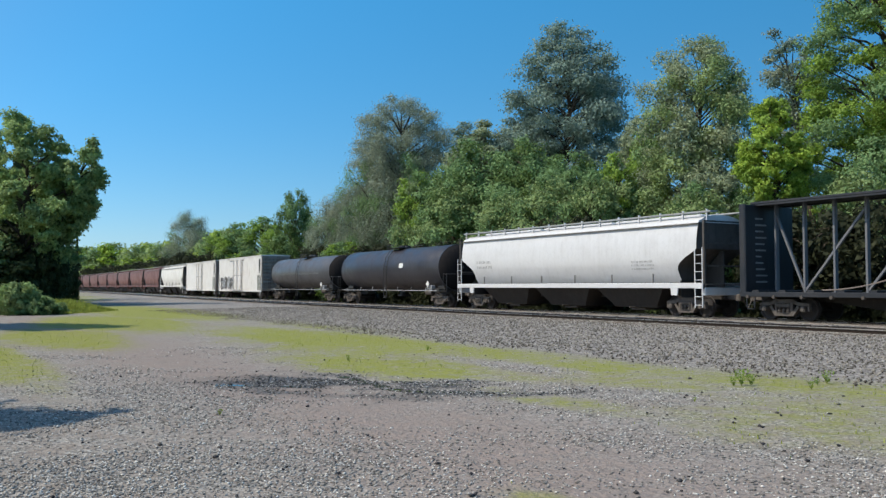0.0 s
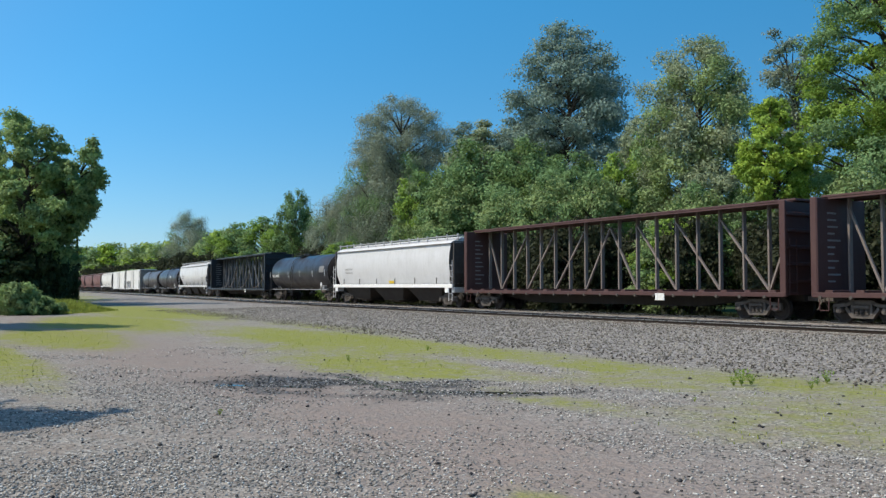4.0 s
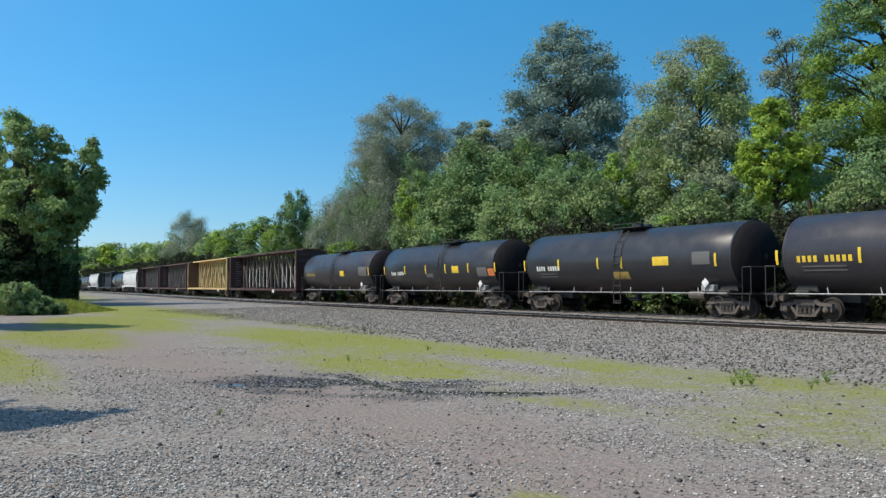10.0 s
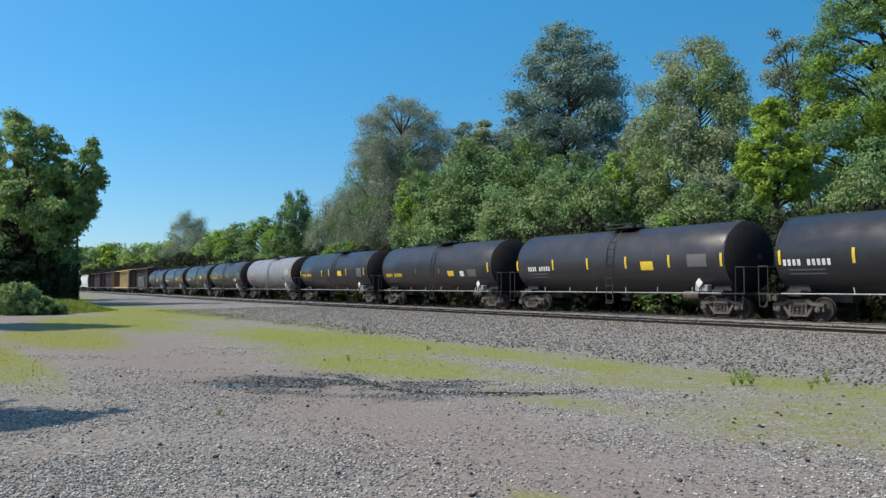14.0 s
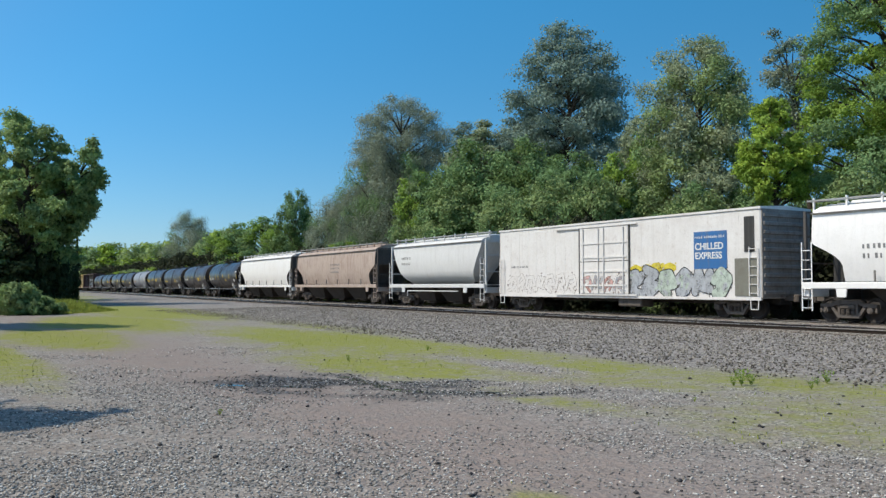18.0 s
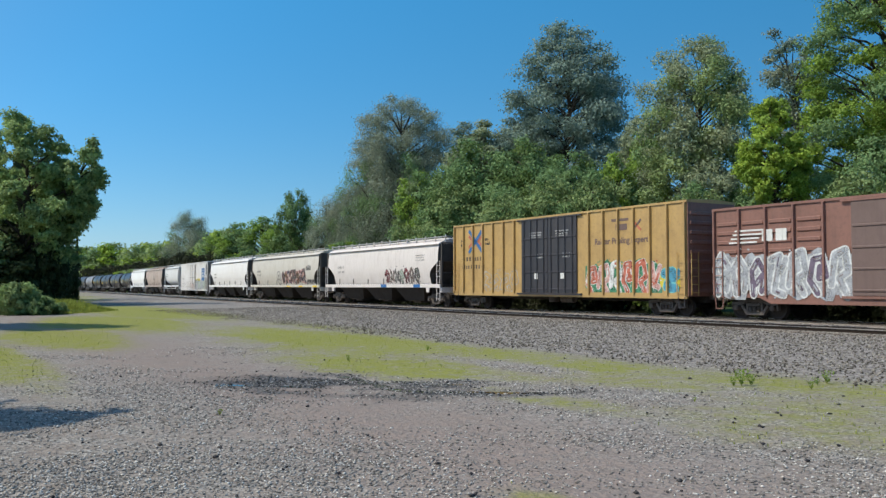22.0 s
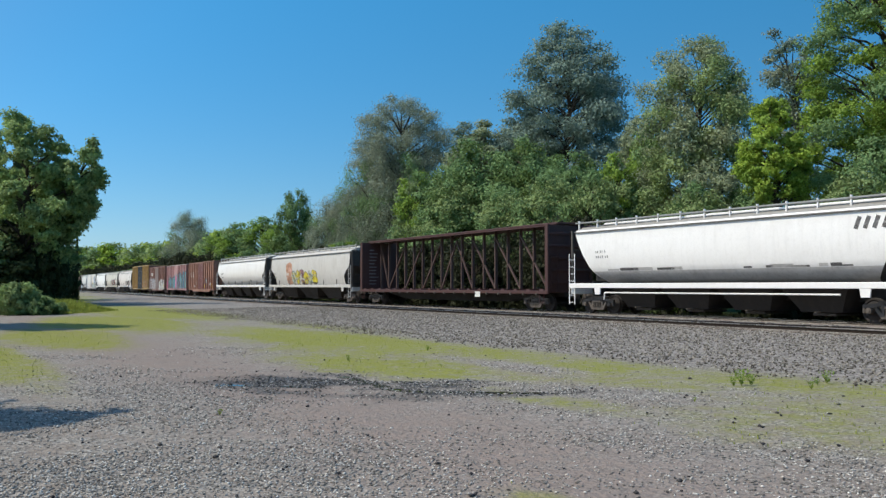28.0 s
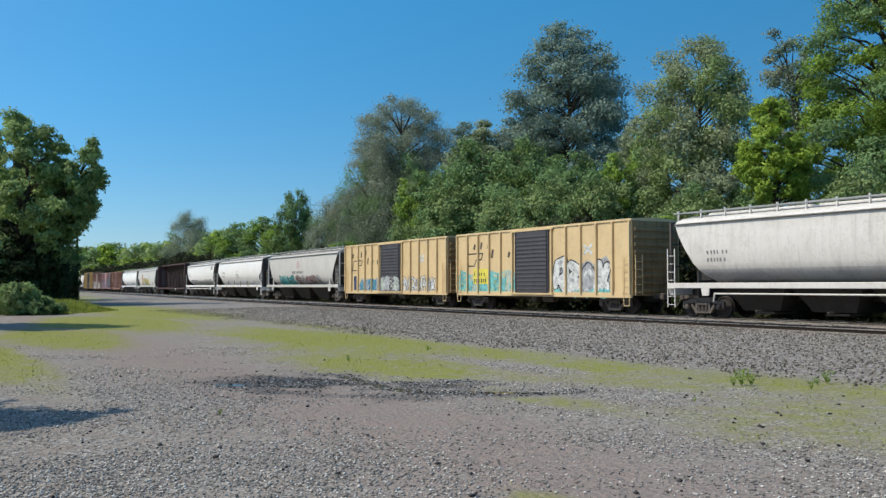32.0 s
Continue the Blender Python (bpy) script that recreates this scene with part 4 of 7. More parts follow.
    part("end_sill", Mesh().box(-half + 0.05, -half + 0.32, -1.5, 1.5, 0.95, 1.30, c=0.03), frame_mat, car)
    part("centre_sill", Mesh().box(-half + 0.1, half - 0.1, -0.28, 0.28, 0.78, 1.22), UNDER, car)
    lad = ladder_mesh("ladder", 2.6, frame_mat)
    up = ladder_mesh("ladder", top - 1.0, SHADE_GRIME)
    for end in (1, -1):
        x = end * (half - 0.16)
        posts = Mesh()
        for y in (1.45, -1.45):
            posts.box(x - 0.05, x + 0.05, y - 0.05, y + 0.05, 1.25, top - 0.30)
        for zz in (2.2, 3.2, top - 0.36):
            posts.box(x - 0.03, x + 0.03, -1.45, 1.45, zz, zz + 0.07)
        posts.box(x - 0.20, x + 0.20, -1.5, 1.5, 1.42, 1.46)
        web = Mesh().poly([(end * (half - 0.36), 1.22), (end * (half - cut - 0.9), 1.22), (end * (half - cut - 0.6), 1.6), (end * (half - 0.55), 2.9), (end * (half - 0.36), 2.9)], -0.03, 0.03)
        web.box(end * (half - 1.62) - 0.03, end * (half - 1.62) + 0.03, -1.36, 1.36, 0.86, 1.62 + 0.2 * (style == "full"))
        part("bolster_web", web, BLACK, car)
        part("end_frame", posts, frame_mat if pale_end or style == "slope" else SHADE_GRIME, car)
        part("ladder", lad, None, car, at=pose(end * (half - 0.32), 1.63, 0.42))
        part("ladder", lad, None, car, at=pose(end * (half - 0.32), -1.63, 0.42, 0, 0, 180))
        part("end_ladder", up, None, car, at=pose(end * (half - 0.06), -0.9, 1.0, 0, 0, 90))
        for y in (1.0, -1.0):
            g = Mesh().poly([(end * (half - cut - 0.75), 1.28), (end * (half - cut - 0.3), 1.28), (end * (half - cut - 0.35), 0.95), (end * (half - cut - 0.7), 0.95)], y * 1.62 - 0.03, y * 1.62 + 0.03)
            part("jacking_pad", g, sill, car)
            if style == "slope":
                w = Mesh().poly([(end * (half - cut - 0.75), 1.45), (end * (half - cut - 0.45), 1.45), (end * (half - cut - 0.45), 2.05), (end * (half - cut - 0.55), 2.05)], y * 1.57 - 0.02, y * 1.57 + 0.02)
                part("gusset", w, sill, car)
    if style == "round":
        pipe = Mesh().rod((-half + cut + 1.6, 1.50, 1.04), (half - cut - 0.9, 1.50, 1.04), 0.04, 6).rod((half - cut - 0.9, 1.50, 1.04), (half - cut - 0.8, 1.45, 0.7), 0.04, 6)
        part("pipe", pipe, sill, car, "thin pale pipe under the sill")
    if style in ("curve", "full"):
        for i in range(6):
            x = (i - 2.5) * (L - 2 * cut - 2.6) / 5.4
            for y in (1, -1):
                part("side_stake", Mesh().box(x - 0.025, x + 0.025, y * 1.60 - 0.03, y * 1.60 + 0.03, 1.48, 1.92), SEAM, car)
    # chutes under the floor
    span = 2 * (half - cut - 1.2)
    for i in range(bays):
        cx = (i + 0.5) / bays * span - span / 2
        a = span / bays / 2 * 0.97
        b = Mesh().loft([[(cx + a, 1.50, 1.45), (cx - a, 1.50, 1.45), (cx - a, -1.50, 1.45), (cx + a, -1.50, 1.45)], [(cx + 0.62 * a, 1.0, 0.52), (cx - 0.62 * a, 1.0, 0.52), (cx - 0.62 * a, -1.0, 0.52), (cx + 0.62 * a, -1.0, 0.52)], [(cx + 0.58 * a, 0.92, 0.36), (cx - 0.58 * a, 0.92, 0.36), (cx - 0.58 * a, -0.92, 0.36), (cx + 0.58 * a, -0.92, 0.36)]])
        ch = part("chute", b, chute, car)
        part("gate", Mesh().box(cx - 0.5, cx + 0.5, -0.75, 0.75, 0.22, 0.33, c=0.02).rod((cx, -1.3, 0.36), (cx, 1.3, 0.36), 0.035, 6), RUNNING, ch)
    # roof boards and hatches
    for y in (0.95, -0.95):
        part("running_board", Mesh().box(-half + 0.05, half - 0.05, y - 0.22, y + 0.22, top + 0.085, top + 0.145), board, car, "steel grating walkway on the roof")
    st = Mesh().box(-0.03, 0.03, -0.04, 0.04, -0.28, 0.22).mesh("bracket", frame_mat)
    n = int(L / 1.35)
    for i in range(n + 1):
        x = -half + 0.3 + i * (L - 0.6) / n
        for y in (1.1, -1.1):
            part("bracket", st, None, car, at=pose(x, y, top))
    for i in range(3):
        w = (L - 2.4) / 3
        x = -half + 1.2 + i * w
        part("hatch", Mesh().box(x + 0.15, x + w - 0.15, -0.36, 0.36, top - 0.02, top + 0.09, c=0.03), mat, car)
    running_gear(car, half, 1.62)
    return car


FAINT = plain("faint lettering", (0.12, 0.12, 0.12))
RUNG_ME = Mesh().rod((-0.24, 0, 0), (0.24, 0, 0), 0.018, 5).mesh("rung", BLACK)


def tank_patch(car, name, x0, x1, a0, a1, R, zc, mat, label=""):
    """A thin curved patch on a tank's near flank; angles from level, upwards."""
    n = 6
    rings = []
    for k in range(n + 1):
        a = radians(a0 + (a1 - a0) * k / n)
        rings.append([(x, r * math.cos(a), zc + r * math.sin(a)) for x, r in ((x0, R + 0.004), (x1, R + 0.004), (x1, R + 0.011), (x0, R + 0.011))])
    return part(name, Mesh().loft(rings), mat, car, label)


# near-black on every shell, so the shade between tanks is painted on
TANK_END = paint("black tank end with shade in the colour", (0.013, 0.012, 0.013), (0.035, 0.03, 0.027), 0.5, 0.85)


def tank(L, mat, label, R=1.56, zc=2.61, stripes=(), strip_mat=YELLOW_MARK, number=None, panels=(), placard=True, ladder_x=-0.25, belly=0.0):
    """Tank wagon: domed shell on saddles, walkway rods, ladder, platform, manway and fittings."""
    half = L / 2
    car = thing("tank_wagon", label, "railway wagon", "wagons of the goods train")
    n, e = 30, half - 0.95
    prof = [(e + 0.52, 0.12), (e + 0.49, 0.5), (e + 0.38, 0.95), (e + 0.22, 1.25), (e + 0.06, 1.44), (e - 0.06, 1.5)]
    prof += [(e * k, 1.5) for k in (0.6, 0.2, -0.2, -0.6)]
    prof += [(-x, r) for x, r in reversed(prof[:6])]
    rings = [[(x, R * r / 1.5 * math.cos(2 * math.pi * k / n), zc - belly * (1 - abs(x) / half) + R * r / 1.5 * math.sin(2 * math.pi * k / n)) for k in range(n)] for x, r in prof]
    shell = Mesh().loft(rings)
    for i in range(5):
        for k in range(n):
            shell.m[i * n + k] = shell.m[(len(rings) - 2 - i) * n + k] = 1
    part("shell", shell, [mat, TANK_END], car, smooth=True)
    for x in (-e + 0.06, e - 0.06):
        ring = [[(x + dx, (R + 0.006) * math.cos(2 * math.pi * k / n), zc + (R + 0.006) * math.sin(2 * math.pi * k / n)) for k in range(n)] for dx in (-0.05, 0.05)]
        part("weld_band", Mesh().loft(ring), mat, car, smooth=True)
    for end in (1, -1):
        x = end * (half - 1.6)
        s = Mesh().box(x - 0.32, x + 0.32, -1.30, 1.30, 0.95, 1.20, c=0.03)
        s.poly([(x - 0.5, 1.15), (x + 0.5, 1.15), (x + 0.4, 1.5), (x - 0.4, 1.5)], -0.95, 0.95)
        part("saddle", s, BLACK, car)
        pl = Mesh().box(end * (half - 1.35), end * (half - 0.02), -1.45, 1.45, 1.02, 1.07)
        for y in (1.42, -1.42):
            pl.rod((end * (half - 0.06), y, 1.05), (end * (half - 0.06), y, 2.15), 0.025, 5)
            pl.rod((end * (half - 0.5), y, 2.15), (end * (half - 0.06), y, 2.15), 0.025, 5)
            pl.rod((end * (half - 0.5), y, 1.05), (end * (half - 0.5), y, 2.15), 0.02, 5)
        pl.rod((end * (half - 0.06), -1.42, 2.15), (end * (half - 0.06), 1.42, 2.15), 0.025, 5)
        part("end_platform", pl, BLACK, car)
        for y in (1.45, -1.45):
            part("step", stirrup_mesh(BLACK), None, car, at=pose(end * (half - 0.3), y, 0.55))
    for a in (-half, half - 3.4):
        part("stub_sill", Mesh().box(a, a + 3.4, -0.3, 0.3, 0.72, 1.08, c=0.02), BLACK, car)
    for y in (1.50, -1.50):
        rod = Mesh().rod((-half + 1.2, y, 1.06), (half - 1.2, y, 1.06), 0.030, 6)
        k = -half + 2.8
        while k < half - 2.6:
            rod.rod((k, y, 1.06), (k + 0.12, y * 0.92, 1.30), 0.022, 5)
            k += 2.1
        part("side_rail", rod, RAILING, car, "thin steel handrail")
    lad_mat = mat if "light" in label else BLACK
    ladder = part("ladder", Mesh().bar((-0.24, 1.58, 0.55), (0.24, 1.58, 0.55), 0.05, 0.12), lad_mat, car, at=pose(ladder_x, 0, 0))
    for x in (-0.24, 0.24):
        stile = Mesh()
        tube_path(stile, [(x, 1.58, 0.55), (x, 1.60, 1.6), (x, 1.62, zc), (x, 1.42, zc + 0.9), (x, 1.0, zc + 1.42)], 0.024, 0.024, 5)
        part("stile", stile, lad_mat, ladder)
    for k in range(9):
        z = 0.65 + k * 0.36
        y = 1.6 if z < zc + 0.2 else 1.6 - 0.38 * (z - zc - 0.2)
        part("rung", RUNG_ME, None, ladder, at=pose(0, y, z))
    top = zc + R
    deck_at = pose(ladder_x, 0, 0)
    pf = Mesh().box(-0.95, 0.95, -0.95, 0.95, top + 0.02, top + 0.06)
    for x in (-0.95, 0.95):
        for y in (-0.95, 0.95):
            pf.rod((x, y, top), (x, y, top + 0.22), 0.02, 5)
    for y in (-0.95, 0.95):
        pf.rod((-0.95, y, top + 0.22), (0.95, y, top + 0.22), 0.02, 5)
    part("platform", pf, BLACK, car, at=deck_at)
    part("manway", Mesh().rod((0.15, 0, top - 0.1), (0.15, 0, top + 0.24), 0.32, 14).rod((-0.5, 0, top - 0.05), (-0.5, 0, top + 0.20), 0.2, 10), mat, car, at=deck_at)
    part("bottom_valve", Mesh().rod((0.0, 0, 0.75), (0.0, 0, zc - R + 0.1), 0.18, 10).box(-0.35, 0.35, -0.3, 0.3, 0.62, 0.8, c=0.05), BLACK, car)
    part("air_tank", Mesh().rod((-half + 3.0, 0.75, 0.95), (-half + 3.9, 0.75, 0.95), 0.20, 10), RUNNING, car)
    part("brake_box", Mesh().box(-half + 2.0, -half + 2.7, 1.15, 1.45, 1.12, 1.42, c=0.03), RAILING, car)
    lift = lambda z: math.degrees(math.asin(max(-1, min(1, (z - zc) / R))))
    for x in stripes:
        tank_patch(car, "reflector_strip", x - 0.06, x + 0.06, lift(2.20), lift(2.76), R, zc, strip_mat, "reflective strip")
    if number:
        x, step = number[1], (number[1] - number[2]) / 9.6
        for i in range(10):
            if i != 4:
                tank_patch(car, "lettering", x - i * step - step * 0.62, x - i * step, lift(number[3] + 0.07), lift(number[3] + 0.31), R, zc, number[0], "block of car lettering")
        for k in range(2):
            tank_patch(car, "small_lettering", number[2] + 0.25, number[1] - 0.2, lift(number[3] - 0.12 - 0.15 * k), lift(number[3] - 0.07 - 0.15 * k), R, zc, FAINT, "line of small lettering")
    for x0, x1, z0, z1, m, lab in panels:
        tank_patch(car, "panel", x1, x0, lift(z0 + 0.2), lift(z1 + 0.2), R, zc, m, lab)
    if placard:
        d = 0.21
        b = Mesh().poly([(-d, 0), (0, d), (d, 0), (0, -d)], -0.01, 0.01)
        part("placard", b, WHITE_MARK, car, "white diamond placard", pose(-half + 2.35, 1.56, 1.50))
        part("placard_post", Mesh().box(-half + 2.33, -half + 2.37, 1.52, 1.55, 1.06, 1.5), BLACK, car)
    running_gear(car, half, 1.60)
    return car


def centerbeam(L, mat, post, label, seed=0, deck=None, H=4.70, strips=(), straps=(), bulk=None, stencils=True, plate_x=-5.0):
    """Centrebeam flat wagon: deck, full bulkheads, top chord and a truss of posts and braces along the middle."""
    half = L / 2
    r = random.Random(seed)
    car = thing("centerbeam_wagon", label, "railway wagon", "wagons of the goods train")
    d = Mesh().box(-half + 0.05, half - 0.05, -1.50, 1.50, 1.02, 1.10)
    part("deck", d, deck or mat, car)
    for y in (1.0, -1.0):
        part("side_sill", Mesh().box(-half + 0.05, half - 0.05, y * 1.50 - 0.05, y * 1.50 + 0.05, 0.93, 1.12, c=0.015), deck or mat, car)
    part("centre_sill", Mesh().loft([[(x, y, z) for y, z in ((-0.35, 1.02), (0.35, 1.02), (0.3, b), (-0.3, b))] for x, b in ((-half + 0.1, 0.75), (-half + 3.4, 0.72), (-half + 5.5, 0.45), (half - 5.5, 0.45), (half - 3.4, 0.72), (half - 0.1, 0.75))]), UNDER, car)
    n = 17
    for end in (1, -1):
        x = end * (half - 0.14)
        b = Mesh().box(min(x, x - end * 0.16), max(x, x - end * 0.16), -1.52, 1.52, 1.0, H, c=0.02)
        bh = part("bulkhead", b, bulk or mat, car)
        for k in range(5):
            z = 1.5 + k * 0.66
            xo = x + end * 0.02
            part("stiffener", Mesh().box(min(xo, xo + end * 0.10), max(xo, xo + end * 0.10), -1.36, 1.36, z, z + 0.14, c=0.02), bulk or mat, bh)
        if end > 0 and stencils:
            rr = random.Random(seed + 5)
            for k in range(11):
                z, w = 1.5 + 0.26 * k, rr.uniform(0.35, 0.8)
                part("stencil_line", Mesh().box(x - 0.17, x - 0.158, 0.9 - w, 0.9, z, z + 0.07), GREY_MARK, bh)
        for y in (1.46, -1.46):
            part("corner_post", Mesh().box(x - 0.13, x + 0.13, y - 0.08, y + 0.08, 0.95, H + 0.02, c=0.02), mat, bh)
        part("ladder", ladder_mesh("ladder", 2.2, mat), None, car, at=pose(end * (half + 0.02), 1.1, 1.0, 0, 0, 90))
        for y in (1.53, -1.53):
            part("step", stirrup_mesh(mat), None, car, at=pose(end * (half - 0.55), y, 0.45))
    tc = part("top_chord", Mesh().box(-half + 0.02, half - 0.02, -0.86, 0.86, H + 0.03, H + 0.13, c=0.02), mat, car)
    for y in (0.83, -0.83):
        part("chord_lip", Mesh().box(-half + 0.32, half - 0.32, y - 0.03, y + 0.03, H - 0.04, H + 0.028), mat, tc)
    w = (L - 1.3) / n
    at = lambda j: half - 0.65 - j * w
    for j in range(n + 1):
        x = at(j)
        pp = part("post", Mesh().box(x - 0.048, x + 0.048, -0.10, 0.10, 1.10, H + 0.028, c=0.012), post, car)
        if j in strips:
            part("white_strip", Mesh().box(x - 0.052, x + 0.052, 0.08, 0.108, 1.25, 3.35), WHITE_MARK, pp, "worn white reflective strip")
    top_z, low_z = H - 0.35, 1.15
    for j0, j1 in ((1, 3), (3, 5), (5, 7), (7, 8.5), (16, 14), (14, 12), (12, 10), (10, 8.5), (1, 0), (16, 17)):
        part("brace", Mesh().bar((at(j0), 0.02, low_z), (at(j1), 0.02, top_z), 0.085, 0.10), post, car)
    for j0, sag in straps:
        b = Mesh()
        pts = [(at(j0 + 3.2 * k / 8), 0.9, 1.2 + 2.0 * sag * (k / 8) ** 2) for k in range(9)]
        tube_path(b, pts, 0.03, 0.03, 5)
        part("strap", b, GREY_POST, car, "slack grey tie-down strap")
    k = int(L / 1.22)
    ris = Mesh().rod((0, 1.44, 0.93), (0, 1.60, 0.93), 0.07, 8).mesh("winch", RUNNING)
    for i in range(k):
        x = -half + 0.7 + i * (L - 1.4) / (k - 1)
        part("bearing_strip", Mesh().box(x - 0.16, x + 0.16, 0.35, 1.46, 1.10, 1.20, c=0.015), deck or mat, car)
        part("winch", ris, None, car, at=pose(x + 0.3, 0, 0))
    plate(car, "reporting_plate", plate_x - 0.28, plate_x + 0.28, 0.72, 1.04, 1.565, WHITE_MARK, "white stencilled plate")
    running_gear(car, half, 1.75)
    return car


def boxcar(L, mat, label, H=4.62, door=(-1.5, 1.5), door_mat=None, door_ribs=8, ribs=14, roof=None, corr=False, belly=False, low_bar=None, end_mat=None, double=False, flat_door=False, rods=True):
    """Boxcar: panelled flanks with upright ribs, a door, ribbed ends, roof, ladders and steps."""
    half = L / 2
    car = thing("boxcar", label, "railway wagon", "wagons of the goods train")
    roof = roof or mat
    # a darker end_mat puts the shade of the ends into their colour
    end_mat = end_mat or mat
    W = 1.50
    pressing = None
    part("body", Mesh().box(-half + 0.05, half - 0.05, -W, W, 0.95, H - 0.14), mat, car)
    part("roof", Mesh().loft([[(x, -1.56, H - 0.16), (x, 1.56, H - 0.16), (x, 1.56, H - 0.06), (x, 0.8, H - 0.01), (x, 0.0, H + 0.02), (x, -0.8, H - 0.01), (x, -1.56, H - 0.06)] for x in (-half, half)]), roof, car)
    for i in range(int(L / 1.25)):
        x = -half + 0.6 + i * 1.25
        part("roof_seam", Mesh().loft([[(x + dx, -1.5, H - 0.05), (x + dx, 0, H + 0.045), (x + dx, 1.5, H - 0.05), (x + dx, 1.5, H - 0.09), (x + dx, 0, H), (x + dx, -1.5, H - 0.09)] for dx in (-0.04, 0.04)]), roof, car)
    for y in (1.0, -1.0):
        if belly:
            pts = [(-half + 0.05, 1.05), (half - 0.05, 1.05), (half - 0.05, 0.88), (half - 2.4, 0.88), (half - 2.9, 0.66), (-half + 2.9, 0.66), (-half + 2.4, 0.88), (-half + 0.05, 0.88)]
        else:
            pts = [(-half + 0.05, 1.05), (half - 0.05, 1.05), (half - 0.05, 0.80), (-half + 0.05, 0.80)]
        part("side_sill", Mesh().poly(pts, y * 1.50 - 0.04, y * 1.50 + 0.04), mat, car)
        for i in range(ribs + 1):
            x = -half + 0.12 + i * (L - 0.24) / ribs
            if door[0] - 0.15 < x < door[1] + 0.15:
                continue
            part("rib", Mesh().box(x - 0.045, x + 0.045, y * 1.565 - 0.065, y * 1.565 + 0.065, 0.95, H - 0.16, c=0.012), mat, car)
            if corr and i < ribs:
                x1 = x + (L - 0.24) / ribs
                if x1 < door[0] or x > door[1]:
                    if pressing is None:
                        pressing = Mesh().box(0.12, x1 - x - 0.12, -0.045, 0.045, 0, 0.17, c=0.03).mesh("pressed_rib", mat)
                    for k in range(8):
                        part("pressed_rib", pressing, None, car, at=pose(x, y * 1.51, 1.15 + k * (H - 1.6) / 8))
        dm = door_mat or mat
        halves = ((door[0], (door[0] + door[1]) / 2 - 0.02), ((door[0] + door[1]) / 2 + 0.02, door[1])) if double else (door,)
        for a, b_ in halves:
            dr = part("door", Mesh().box(a, b_, y * 1.545 - 0.04, y * 1.545 + 0.04, 1.0, H - 0.22, c=0.015), dm, car)
            for k in range(door_ribs):
                z = 1.15 + k * (H - 1.55) / door_ribs
                hgt = 0.10 if flat_door else (H - 1.55) / door_ribs * 0.5
                part("door_rib", Mesh().box(a + 0.06, b_ - 0.06, y * 1.595 - 0.025, y * 1.595 + 0.025, z, z + hgt, c=0.02), dm, dr)
            if not rods:
                continue
            for x in (a + 0.3, a * 0.62 + b_ * 0.38, a * 0.38 + b_ * 0.62, b_ - 0.3) if flat_door else (a + 0.12, b_ - 0.12):
                part("lock_rod", Mesh().rod((x, y * 1.63, 1.0), (x, y * 1.63, H - 0.25), 0.025, 6), low_bar or dm, dr)
        for z0, z1 in ((0.90, 0.99), (H - 0.24, H - 0.17)):
            part("door_track", Mesh().box(door[0] - 0.4, door[1] + 0.4, y * 1.57 - 0.05, y * 1.57 + 0.05, z0, z1), low_bar or mat, car)
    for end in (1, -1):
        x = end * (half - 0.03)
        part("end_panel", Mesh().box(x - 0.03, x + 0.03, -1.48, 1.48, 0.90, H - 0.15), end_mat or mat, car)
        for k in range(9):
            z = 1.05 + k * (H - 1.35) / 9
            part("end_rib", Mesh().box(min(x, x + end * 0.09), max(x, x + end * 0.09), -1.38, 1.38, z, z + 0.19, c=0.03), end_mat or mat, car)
        part("ladder", ladder_mesh("ladder", 1.9, mat), None, car, at=pose(end * (half - 0.36), 1.60, 0.95))
        part("ladder", ladder_mesh("ladder", 1.9, mat), None, car, at=pose(end * (half - 0.36), -1.60, 0.95, 0, 0, 180))
        part("end_ladder", ladder_mesh("ladder", 1.9, mat), None, car, at=pose(end * (half + 0.08), 1.15, 0.95, 0, 0, 90))
        for y in (1.55, -1.55):
            part("step", stirrup_mesh(low_bar or mat), None, car, at=pose(end * (half - 0.36), y, 0.42))
    part("centre_sill", Mesh().box(-half + 0.1, half - 0.1, -0.3, 0.3, 0.62, 0.98), UNDER, car)
    part("air_tank", Mesh().rod((-1.2, 0.8, 0.68), (-0.2, 0.8, 0.68), 0.20, 10).box(0.3, 0.8, 0.6, 1.0, 0.5, 0.85, c=0.04), RUNNING, car)
    running_gear(car, half, 1.75)
    return car


# end walls darker than the white flanks: their shade is put into the colour
REEFER_END = paint("dull reefer end with shade in the colour", (0.28, 0.255, 0.23), (0.09, 0.06, 0.05), 0.8, 0.8)
DOOR_FRAME = paint("dark door seal", (0.09, 0.085, 0.08), (0.05, 0.04, 0.035), 0.5, 0.8)


